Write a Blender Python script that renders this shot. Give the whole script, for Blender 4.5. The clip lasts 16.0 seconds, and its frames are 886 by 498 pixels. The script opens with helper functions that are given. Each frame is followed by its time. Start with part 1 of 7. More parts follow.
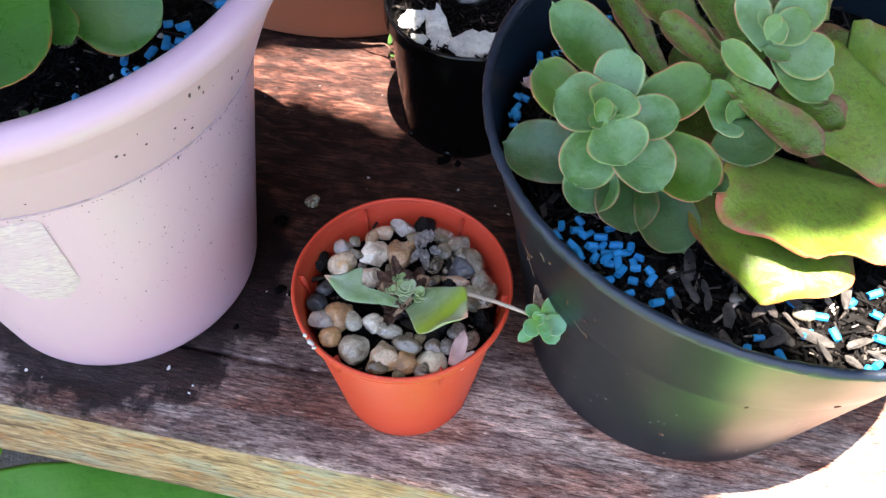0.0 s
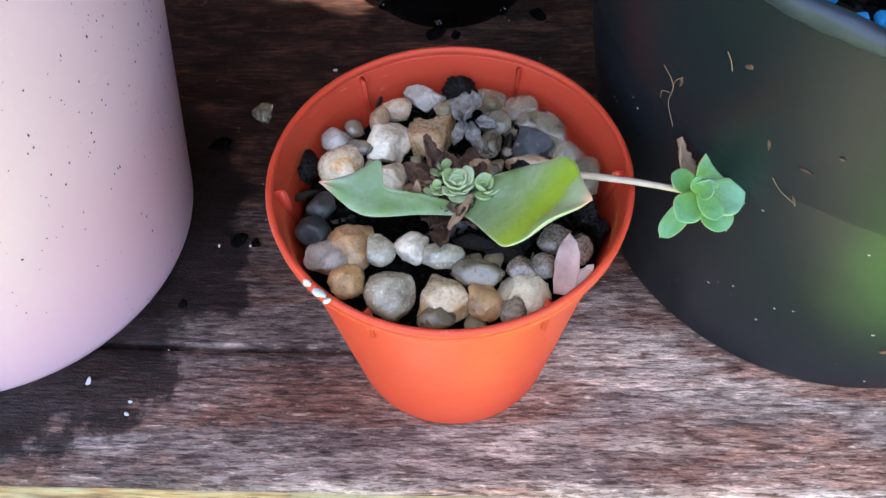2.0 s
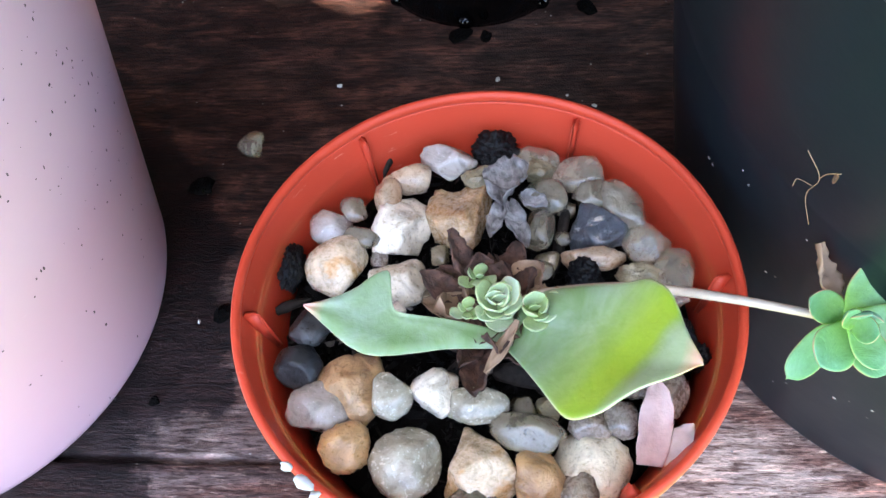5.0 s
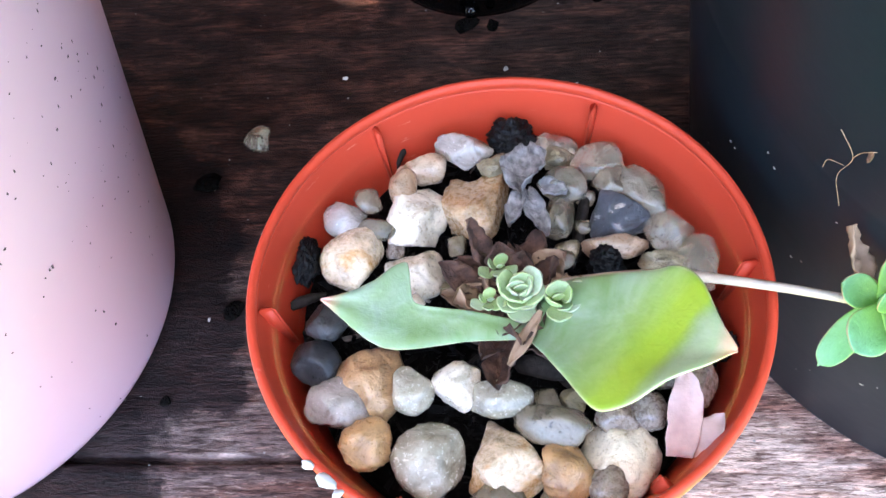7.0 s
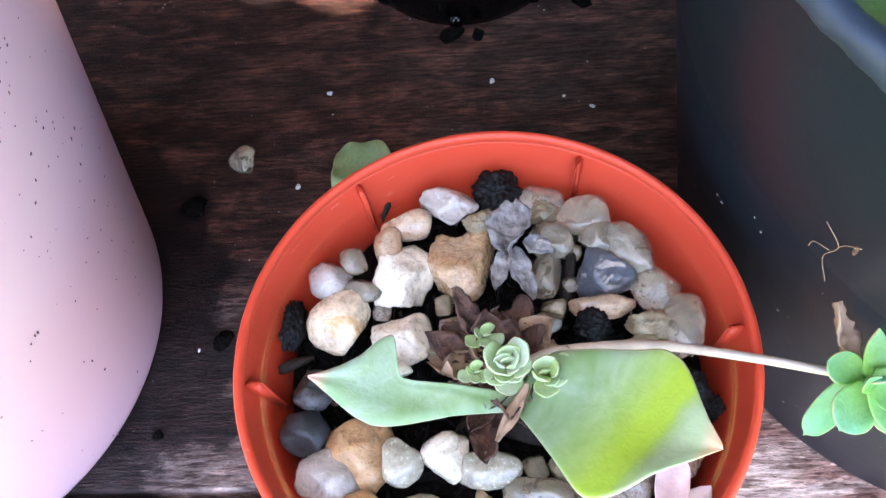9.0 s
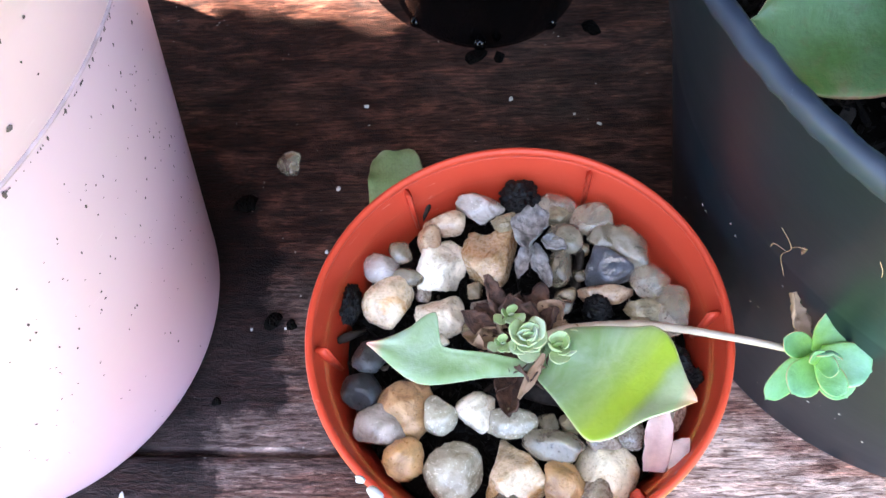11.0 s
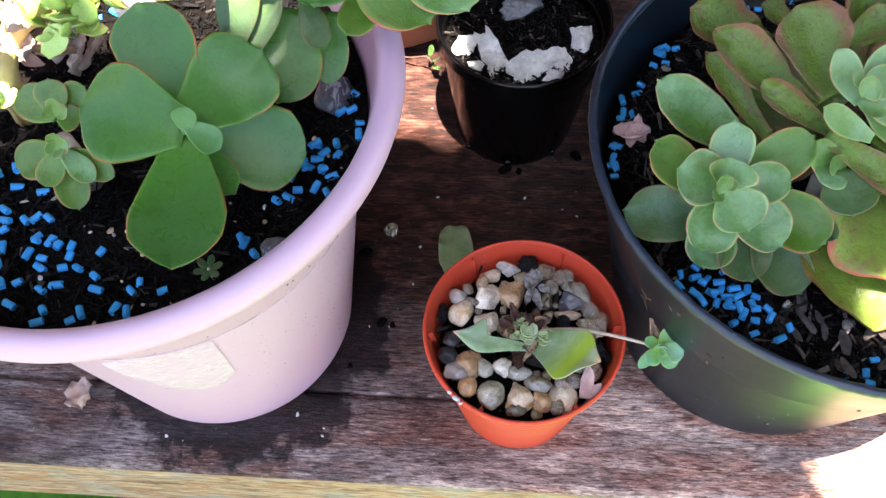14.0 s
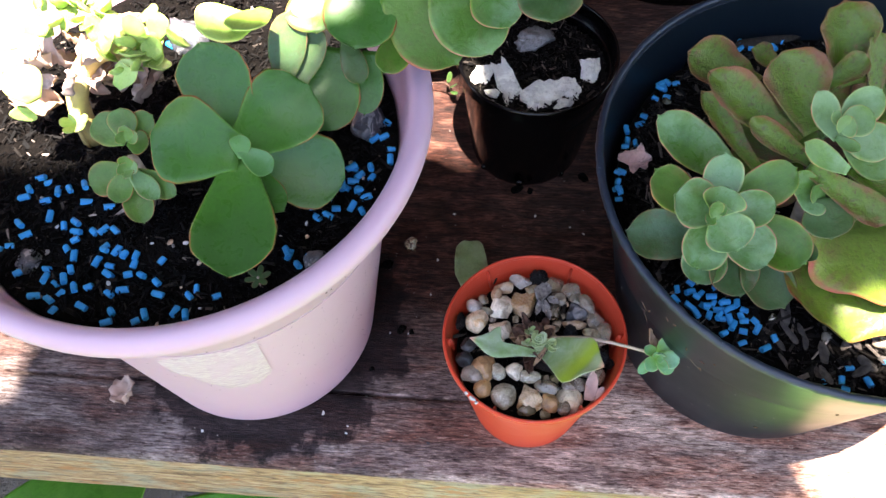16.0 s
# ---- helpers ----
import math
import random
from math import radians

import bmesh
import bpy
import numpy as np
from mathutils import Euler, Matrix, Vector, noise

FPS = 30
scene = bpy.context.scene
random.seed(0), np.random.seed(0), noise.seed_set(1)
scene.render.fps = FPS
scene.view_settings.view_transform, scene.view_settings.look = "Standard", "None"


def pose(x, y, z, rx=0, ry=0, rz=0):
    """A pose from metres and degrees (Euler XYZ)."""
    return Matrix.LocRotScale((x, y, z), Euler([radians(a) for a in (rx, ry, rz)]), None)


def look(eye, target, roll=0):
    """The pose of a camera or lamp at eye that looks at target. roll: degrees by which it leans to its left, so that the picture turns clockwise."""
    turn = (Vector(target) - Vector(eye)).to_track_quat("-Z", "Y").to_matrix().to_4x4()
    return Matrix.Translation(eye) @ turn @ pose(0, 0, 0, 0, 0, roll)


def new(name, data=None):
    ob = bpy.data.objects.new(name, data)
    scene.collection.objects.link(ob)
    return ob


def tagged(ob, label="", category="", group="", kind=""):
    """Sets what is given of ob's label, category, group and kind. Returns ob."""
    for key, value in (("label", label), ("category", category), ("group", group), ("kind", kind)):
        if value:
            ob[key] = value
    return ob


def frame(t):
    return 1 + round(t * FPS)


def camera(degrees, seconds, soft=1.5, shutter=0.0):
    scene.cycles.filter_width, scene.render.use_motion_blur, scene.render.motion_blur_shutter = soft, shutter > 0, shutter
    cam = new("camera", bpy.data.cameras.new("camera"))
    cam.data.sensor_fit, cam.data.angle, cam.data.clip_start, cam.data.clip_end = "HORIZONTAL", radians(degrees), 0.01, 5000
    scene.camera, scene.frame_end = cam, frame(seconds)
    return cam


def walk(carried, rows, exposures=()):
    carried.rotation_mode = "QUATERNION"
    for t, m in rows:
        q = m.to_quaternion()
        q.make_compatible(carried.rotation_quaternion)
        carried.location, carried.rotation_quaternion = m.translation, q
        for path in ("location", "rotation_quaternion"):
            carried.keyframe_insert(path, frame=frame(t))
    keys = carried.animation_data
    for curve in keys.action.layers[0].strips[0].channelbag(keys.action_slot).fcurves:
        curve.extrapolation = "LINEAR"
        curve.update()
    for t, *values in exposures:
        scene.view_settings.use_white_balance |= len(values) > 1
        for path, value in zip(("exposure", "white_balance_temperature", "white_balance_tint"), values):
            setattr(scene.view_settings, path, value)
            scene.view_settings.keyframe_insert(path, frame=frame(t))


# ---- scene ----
cam = camera(52.7, 16.0)
PATH = [
    (0.0, (0.0088, -0.1526, 0.2875), (0.0114, -0.0346, 0.1261), 1.04),
    (0.5, (-0.0007, -0.1362, 0.2458), (0.0079, -0.0195, 0.0836), -1.76),
    (1.0, (-0.0090, -0.1198, 0.2194), (0.0044, -0.0051, 0.0562), -1.38),
    (1.5, (-0.0116, -0.1111, 0.2022), (0.0043, 0.0016, 0.0378), -1.70),
    (2.0, (-0.0174, -0.1024, 0.1892), (-0.0003, 0.0092, 0.0241), -1.86),
    (2.5, (-0.0218, -0.0943, 0.1777), (-0.0055, 0.0160, 0.0116), -2.42),
    (3.0, (-0.0221, -0.0845, 0.1741), (-0.0065, 0.0247, 0.0072), -2.67),
    (3.5, (-0.0150, -0.0715, 0.1717), (-0.0006, 0.0377, 0.0047), -3.27),
    (4.0, (-0.0127, -0.0631, 0.1653), (0.0002, 0.0451, -0.0024), -4.27),
    (4.2, (-0.0094, -0.0595, 0.1658), (0.0009, 0.0462, -0.0037), -5.38),
    (6.3, (-0.0100, -0.0539, 0.1625), (-0.0013, 0.0482, -0.0093), -7.29),
    (6.5, (-0.0100, -0.0547, 0.1624), (-0.0013, 0.0475, -0.0093), -7.43),
    (7.0, (-0.0120, -0.0539, 0.1622), (-0.0037, 0.0484, -0.0095), -7.57),
    (7.5, (-0.0108, -0.0486, 0.1643), (-0.0022, 0.0526, -0.0080), -7.46),
    (8.0, (-0.0085, -0.0434, 0.1667), (-0.0006, 0.0547, -0.0074), -8.00),
    (8.5, (-0.0075, -0.0404, 0.1682), (-0.0004, 0.0540, -0.0080), -8.60),
    (9.0, (-0.0077, -0.0405, 0.1691), (-0.0003, 0.0519, -0.0081), -8.78),
    (9.2, (-0.0079, -0.0402, 0.1702), (-0.0007, 0.0511, -0.0076), -8.85),
    (11.3, (-0.0146, -0.0573, 0.2054), (-0.0066, 0.0366, 0.0289), -6.81),
    (11.5, (-0.0127, -0.0609, 0.2250), (-0.0034, 0.0336, 0.0490), -5.84),
    (12.0, (-0.0211, -0.0815, 0.2712), (-0.0109, 0.0138, 0.0957), -4.10),
    (12.5, (-0.0293, -0.1105, 0.3058), (-0.0192, -0.0129, 0.1315), -3.77),
    (13.0, (-0.0316, -0.1158, 0.3159), (-0.0217, -0.0176, 0.1420), -3.61),
    (13.5, (-0.0348, -0.1165, 0.3235), (-0.0255, -0.0178, 0.1498), -3.58),
    (14.0, (-0.0358, -0.1195, 0.3339), (-0.0272, -0.0215, 0.1598), -3.75),
    (14.5, (-0.0356, -0.1188, 0.3461), (-0.0281, -0.0205, 0.1721), -3.79),
    (15.0, (-0.0356, -0.1253, 0.3527), (-0.0276, -0.0264, 0.1790), -3.41),
    (15.5, (-0.0381, -0.1292, 0.3565), (-0.0304, -0.0290, 0.1836), -3.50),
    (16.0, (-0.0423, -0.1328, 0.3603), (-0.0343, -0.0324, 0.1875), -3.27),
]
EXPOSURES = [(0.0, 3.65, 6450, 15), (2.0, 4.0, 6500, 10), (4.0, 4.42, 6500, 10), (9.2, 4.87, 6500, 14), (11.3, 4.65, 6600, 12), (12.5, 4.24, 6750, 15), (14.0, 3.86, 6750, 17), (16.0, 3.6, 6700, 17)]
walk(cam, [(t, look(eye, target, roll)) for t, eye, target, roll in PATH], EXPOSURES)

# ---- light ----
SUN_DIR = Vector((-0.02, 0.165, -1.0)).normalized()
world = bpy.data.worlds.new("sky")
scene.world = world
world.use_nodes = True
wn = world.node_tree.nodes
sky = wn.new("ShaderNodeTexSky")
sky.sky_type = "NISHITA"
sky.sun_disc = False
sky.sun_elevation = radians(80)
sky.sun_rotation = radians(180)
world.node_tree.links.new(sky.outputs["Color"], wn["Background"].inputs["Color"])
wn["Background"].inputs["Strength"].default_value = 0.062
sun = new("sun", bpy.data.lights.new("sun", "SUN"))
sun.data.energy, sun.data.angle, sun.data.color = 5.0, radians(0.5), (1.0, 0.95, 0.86)
sun.matrix_world = look((0, -0.3, 2.0), Vector((0, -0.3, 2.0)) + SUN_DIR)


# ---- materials ----
class Mat:
    """Small wrapper round a node material."""

    def __init__(self, name, rough=0.5, metal=0.0, spec=0.5, coords="Object"):
        self.m = bpy.data.materials.new(name)
        self.m.use_nodes = True
        self.t = self.m.node_tree
        self.b = self.t.nodes["Principled BSDF"]
        self.b.inputs["Roughness"].default_value = rough
        self.b.inputs["Metallic"].default_value = metal
        self.b.inputs["Specular IOR Level"].default_value = spec
        self.co = self.t.nodes.new("ShaderNodeTexCoord")
        self.pos = self.co.outputs[coords]

    def link(self, a, b):
        self.t.links.new(a, b)

    def mapped(self, scale=(1, 1, 1), turn=(0, 0, 0), shift=(0, 0, 0), src=None):
        n = self.t.nodes.new("ShaderNodeMapping")
        n.inputs["Scale"].default_value = scale
        n.inputs["Rotation"].default_value = turn
        n.inputs["Location"].default_value = shift
        self.link(src or self.pos, n.inputs["Vector"])
        return n.outputs["Vector"]

    def noise(self, scale, detail=4.0, rough=0.55, vec=None, distort=0.0):
        n = self.t.nodes.new("ShaderNodeTexNoise")
        n.inputs["Scale"].default_value = scale
        n.inputs["Detail"].default_value = detail
        n.inputs["Roughness"].default_value = rough
        n.inputs["Distortion"].default_value = distort
        self.link(vec or self.pos, n.inputs["Vector"])
        return n.outputs["Fac"]

    def voronoi(self, scale, vec=None, feature="F1"):
        n = self.t.nodes.new("ShaderNodeTexVoronoi")
        n.feature = feature
        n.inputs["Scale"].default_value = scale
        self.link(vec or self.pos, n.inputs["Vector"])
        return n.outputs["Distance"]

    def ramp(self, fac, stops):
        n = self.t.nodes.new("ShaderNodeValToRGB")
        e = n.color_ramp.elements
        while len(e) < len(stops):
            e.new(0.5)
        for k, (p, c) in zip(e, stops):
            k.position = p
            k.color = (*c, 1) if isinstance(c, tuple) else (c, c, c, 1)
        self.link(fac, n.inputs["Fac"])
        return n.outputs["Color"]

    def mix(self, fac, a, b, mode="MIX"):
        n = self.t.nodes.new("ShaderNodeMix")
        n.data_type, n.blend_type = "RGBA", mode
        for socket, value in ((n.inputs[0], fac), (n.inputs[6], a), (n.inputs[7], b)):
            if isinstance(value, (int, float)):
                socket.default_value = value if socket == n.inputs[0] else (value, value, value, 1)
            elif isinstance(value, tuple):
                socket.default_value = (*value, 1)
            else:
                self.link(value, socket)
        return n.outputs[2]

    def calc(self, op, a, b=0.0, clamp=False):
        n = self.t.nodes.new("ShaderNodeMath")
        n.operation, n.use_clamp = op, clamp
        for socket, value in zip(n.inputs, (a, b)):
            if isinstance(value, (int, float)):
                socket.default_value = value
            else:
                self.link(value, socket)
        return n.outputs[0]

    def random(self):
        return self.t.nodes.new("ShaderNodeObjectInfo").outputs["Random"]

    def color(self, c):
        if isinstance(c, tuple):
            self.b.inputs["Base Color"].default_value = (*c, 1)
        else:
            self.link(c, self.b.inputs["Base Color"])
        return self

    def rough(self, c):
        self.link(c, self.b.inputs["Roughness"])
        return self

    def bump(self, height, strength=0.3, distance=0.001):
        n = self.t.nodes.new("ShaderNodeBump")
        n.inputs["Strength"].default_value = strength
        n.inputs["Distance"].default_value = distance
        self.link(height, n.inputs["Height"])
        self.link(n.outputs["Normal"], self.b.inputs["Normal"])
        return self

    def sss(self, weight, radius, scale=0.002):
        self.b.inputs["Subsurface Weight"].default_value = weight
        self.b.inputs["Subsurface Radius"].default_value = radius
        self.b.inputs["Subsurface Scale"].default_value = scale
        return self


def wood_top():
    k = Mat("stained_shaded_wood", 0.5, 0.0, 0.14)
    streak = k.noise(1.0, 8, 0.70, k.mapped((62, 180, 90)), 0.6)
    blotch = k.noise(1.0, 6, 0.62, k.mapped((20, 84, 20), (0, 0, 0), (2, 5, 0)), 0.8)
    stain = k.noise(1.0, 5, 0.6, k.mapped((14, 72, 20), (0, 0, 0), (7, 1, 0)), 0.8)
    fine = k.noise(1.0, 5, 0.72, k.mapped((460, 1900, 600)), 0.4)
    dash = k.noise(1.0, 4, 0.66, k.mapped((230, 1300, 400), (0, 0, 0), (4, 9, 0)), 0.5)
    patch = k.noise(9.0, 5, 0.6, k.mapped((1, 2.2, 1)))
    # rear tone: dark stain, darkened further to stand for shade between the pots
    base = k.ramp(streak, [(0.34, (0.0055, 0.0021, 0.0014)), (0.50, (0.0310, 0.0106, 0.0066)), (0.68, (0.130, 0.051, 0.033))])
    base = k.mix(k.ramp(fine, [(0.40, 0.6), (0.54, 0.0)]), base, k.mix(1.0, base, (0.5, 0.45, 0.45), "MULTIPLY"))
    worn_col = k.ramp(blotch, [(0.34, (0.072, 0.053, 0.050)), (0.46, (0.128, 0.101, 0.096)), (0.57, (0.205, 0.170, 0.156)), (0.70, (0.325, 0.274, 0.244))])
    worn_col = k.mix(k.ramp(stain, [(0.48, 0.0), (0.62, 0.7)]), worn_col, k.mix(fine, (0.060, 0.022, 0.014), (0.20, 0.090, 0.060)))
    worn_col = k.mix(k.ramp(streak, [(0.36, 0.7), (0.50, 0.0)]), worn_col, k.mix(1.0, worn_col, (0.50, 0.44, 0.43), "MULTIPLY"))
    worn_col = k.mix(k.ramp(dash, [(0.57, 0.0), (0.66, 0.55)]), worn_col, (0.36, 0.29, 0.25))
    worn_col = k.mix(k.ramp(fine, [(0.38, 0.75), (0.48, 0.0)]), worn_col, k.mix(1.0, worn_col, (0.36, 0.31, 0.30), "MULTIPLY"))
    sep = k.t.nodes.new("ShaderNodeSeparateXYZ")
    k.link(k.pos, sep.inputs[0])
    # wear by patch; the Y ramp also paints shade over the rear board
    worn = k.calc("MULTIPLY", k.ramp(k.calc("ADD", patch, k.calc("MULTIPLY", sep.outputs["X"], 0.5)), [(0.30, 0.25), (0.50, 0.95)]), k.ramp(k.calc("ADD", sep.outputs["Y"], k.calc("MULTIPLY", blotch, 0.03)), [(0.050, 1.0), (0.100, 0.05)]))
    paler_right = k.ramp(k.calc("ADD", sep.outputs["X"], k.calc("MULTIPLY", patch, 0.12)), [(-0.01, 0.0), (0.09, 1.0)])
    worn_col = k.mix(paler_right, worn_col, k.mix(1.0, worn_col, (2.85, 2.55, 2.22), "MULTIPLY"))
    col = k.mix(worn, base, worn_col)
    grain = k.noise(1.0, 3, 0.62, k.mapped((110, 900, 300), (0, 0, 0), (1, 3, 0)), 0.5)
    col = k.mix(k.ramp(grain, [(0.42, 0.9), (0.47, 0.0)]), col, k.mix(1.0, col, (0.50, 0.43, 0.41), "MULTIPLY"))
    col = k.mix(k.ramp(grain, [(0.56, 0.0), (0.61, 0.8)]), col, k.mix(1.0, col, (1.45, 1.42, 1.4), "MULTIPLY"))
    pore = k.noise(1.0, 3, 0.6, k.mapped((190, 1500, 300), (0, 0, 0.02), (6, 2, 0)), 0.3)
    col = k.mix(k.ramp(pore, [(0.40, 0.9), (0.44, 0.0)]), col, k.mix(1.0, col, (0.40, 0.34, 0.32), "MULTIPLY"))
    col = k.mix(k.ramp(pore, [(0.59, 0.0), (0.63, 0.8)]), col, k.mix(1.0, col, (1.7, 1.62, 1.55), "MULTIPLY"))
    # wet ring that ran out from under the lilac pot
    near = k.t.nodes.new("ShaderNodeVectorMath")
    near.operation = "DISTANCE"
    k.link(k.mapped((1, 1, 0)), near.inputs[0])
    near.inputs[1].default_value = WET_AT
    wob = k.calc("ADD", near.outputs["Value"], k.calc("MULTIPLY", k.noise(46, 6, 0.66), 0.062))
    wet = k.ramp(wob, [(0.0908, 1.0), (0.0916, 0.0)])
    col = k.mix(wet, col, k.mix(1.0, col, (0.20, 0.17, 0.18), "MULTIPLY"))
    k.color(col)
    k.rough(k.mix(wet, k.ramp(fine, [(0.2, 0.42), (0.8, 0.68)]), 0.3))
    return k.bump(k.calc("ADD", k.calc("MULTIPLY", fine, 1.5), streak), 0.6, 0.0011).m


def wood_edge():
    k = Mat("raw_wood", 0.75)
    streak = k.noise(1.0, 6, 0.6, k.mapped((60, 260, 330), (0, 0.25, 0)), 1.2)
    dash = k.noise(1.0, 4, 0.6, k.mapped((160, 400, 900), (0, 0.45, 0)), 0.4)
    patch = k.noise(34, 5, 0.62, k.mapped((1, 1, 1.8)))
    col = k.ramp(streak, [(0.36, (0.11, 0.055, 0.026)), (0.50, (0.30, 0.175, 0.085)), (0.66, (0.46, 0.315, 0.175))])
    col = k.mix(k.ramp(patch, [(0.50, 0.0), (0.62, 0.6)]), col, k.mix(streak, (0.17, 0.155, 0.110), (0.36, 0.36, 0.27)))
    col = k.mix(k.ramp(dash, [(0.33, 0.9), (0.42, 0.0)]), col, (0.045, 0.032, 0.022))
    rust = k.ramp(k.noise(42, 5, 0.65, k.mapped((1, 1, 2.2), (0, 0, 0), (4, 2, 1))), [(0.56, 0.0), (0.63, 0.8)])
    col = k.mix(rust, col, (0.30, 0.115, 0.03))
    sep = k.t.nodes.new("ShaderNodeSeparateXYZ")
    k.link(k.pos, sep.inputs[0])
    lip = k.ramp(k.calc("ADD", k.calc("MULTIPLY", sep.outputs["Z"], 100.0), k.calc("MULTIPLY", k.noise(60, 4), 0.8)), [(0.0, 0.0), (0.25, 0.8)])
    col = k.mix(lip, col, (0.20, 0.125, 0.105))
    k.color(col)
    return k.bump(k.calc("ADD", streak, dash), 0.6, 0.001).m


def plastic(name, c, rough, scuff=0.25, pale=(0.7, 0.6, 0.6), low=0.8, spots=0.0):
    k = Mat(name, rough)
    n = k.noise(18, 4)
    col = k.mix(n, tuple(v * low for v in c), c)
    fine = k.noise(1.0, 4, 0.7, k.mapped((160, 160, 700)))
    marks = k.ramp(fine, [(0.66, 0.0), (0.74, scuff)])
    col = k.mix(marks, col, pale)
    if spots:
        col = k.mix(k.ramp(k.voronoi(420), [(0.05, spots), (0.10, 0.0)]), col, (0.06, 0.045, 0.045))
    k.color(col)
    k.rough(k.ramp(n, [(0.3, rough * 0.8), (0.7, min(1.0, rough * 1.3))]))
    return k.bump(k.noise(300, 3), 0.06, 0.0004).sss(0.08, (1, 0.4, 0.3), 0.001).m


def soil(name="soil"):
    k = Mat(name, 0.9, 0.0, 0.06)
    n = k.noise(420, 6, 0.7)
    k.color(k.ramp(n, [(0.35, (0.0015, 0.0012, 0.001)), (0.64, (0.0045, 0.0035, 0.0028)), (0.85, (0.022, 0.018, 0.014))]))
    return k.bump(k.noise(700, 5), 0.9, 0.002).m


def bark(name="bark_bits", dark=0.0020, mid=0.009, light=0.05, pale=0.5):
    k = Mat(name, 0.75, 0.0, 0.12)
    isle = k.t.nodes.new("ShaderNodeNewGeometry").outputs["Random Per Island"]
    tone = k.ramp(isle, [(p, (v, v * 0.82, v * 0.68)) for p, v in ((0.0, dark * 0.4), (0.7, dark), (0.92, mid), (0.985, light), (1.0, pale))])
    n = k.noise(1.0, 4, 0.6, k.mapped((900, 900, 900)))
    k.color(k.mix(k.ramp(n, [(0.35, 0.0), (0.7, 0.8)]), tone, k.mix(1.0, tone, (0.35, 0.33, 0.32), "MULTIPLY")))
    return k.bump(n, 0.6, 0.0006).m


def stone(name, colors, rough=0.4, speck=0.0, clear=0.0, scale=90.0, veins=0.0, glass=0.0, rust=0.75):
    k = Mat(name, rough)
    r = k.random()
    shift = k.t.nodes.new("ShaderNodeVectorMath")
    shift.operation = "ADD"
    wide = k.calc("MULTIPLY", r, 37.0)
    k.link(k.pos, shift.inputs[0])
    k.link(wide, shift.inputs[1])
    v = shift.outputs["Vector"]
    tone = k.ramp(r, [(i / max(1, len(colors) - 1), c) for i, c in enumerate(colors)])
    n = k.noise(scale * 1.6, 6, 0.68, v, 0.4)
    grain = k.noise(scale * 9, 6, 0.75, v)
    col = k.mix(k.ramp(n, [(0.44, 0.0), (0.62, 0.9)]), tone, k.mix(1.0, tone, (1.5, 1.5, 1.48), "MULTIPLY"))
    col = k.mix(k.ramp(k.noise(scale * 3.2, 5, 0.7, v, 0.6), [(0.50, 0.0), (0.62, rust)]), col, k.mix(1.0, tone, (0.62, 0.42, 0.26), "MULTIPLY"))
    col = k.mix(k.ramp(grain, [(0.34, 0.6), (0.44, 0.0)]), col, k.mix(1.0, col, (0.42, 0.36, 0.30), "MULTIPLY"))
    col = k.mix(k.ramp(grain, [(0.58, 0.0), (0.70, 0.7)]), col, k.mix(1.0, col, (1.5, 1.5, 1.5), "MULTIPLY"))
    if veins:
        col = k.mix(k.ramp(k.noise(scale * 1.9, 4, 0.6, v, 1.0), [(0.56, 0.0), (0.60, veins)]), col, (0.62, 0.60, 0.56))
    if speck:
        col = k.mix(k.ramp(k.voronoi(scale * 9, v), [(0.05, speck), (0.14, 0.0)]), col, (0.03, 0.025, 0.02))
    k.color(col)
    k.rough(k.ramp(grain, [(0.3, rough * 0.7), (0.7, min(1.0, rough * 1.7))]))
    if clear:
        k.sss(clear, (1, 0.95, 0.9), 0.003)
    k.b.inputs["Transmission Weight"].default_value = glass
    k.b.inputs["Specular IOR Level"].default_value = 0.7
    k.b.inputs["Coat Weight"].default_value = 0.7
    k.b.inputs["Coat Roughness"].default_value = 0.07
    return k.bump(k.calc("ADD", k.noise(scale * 6, 7, 0.75, v), k.calc("MULTIPLY", k.noise(scale * 2.2, 3, 0.5, v), 1.2)), 0.75, 0.0016).m


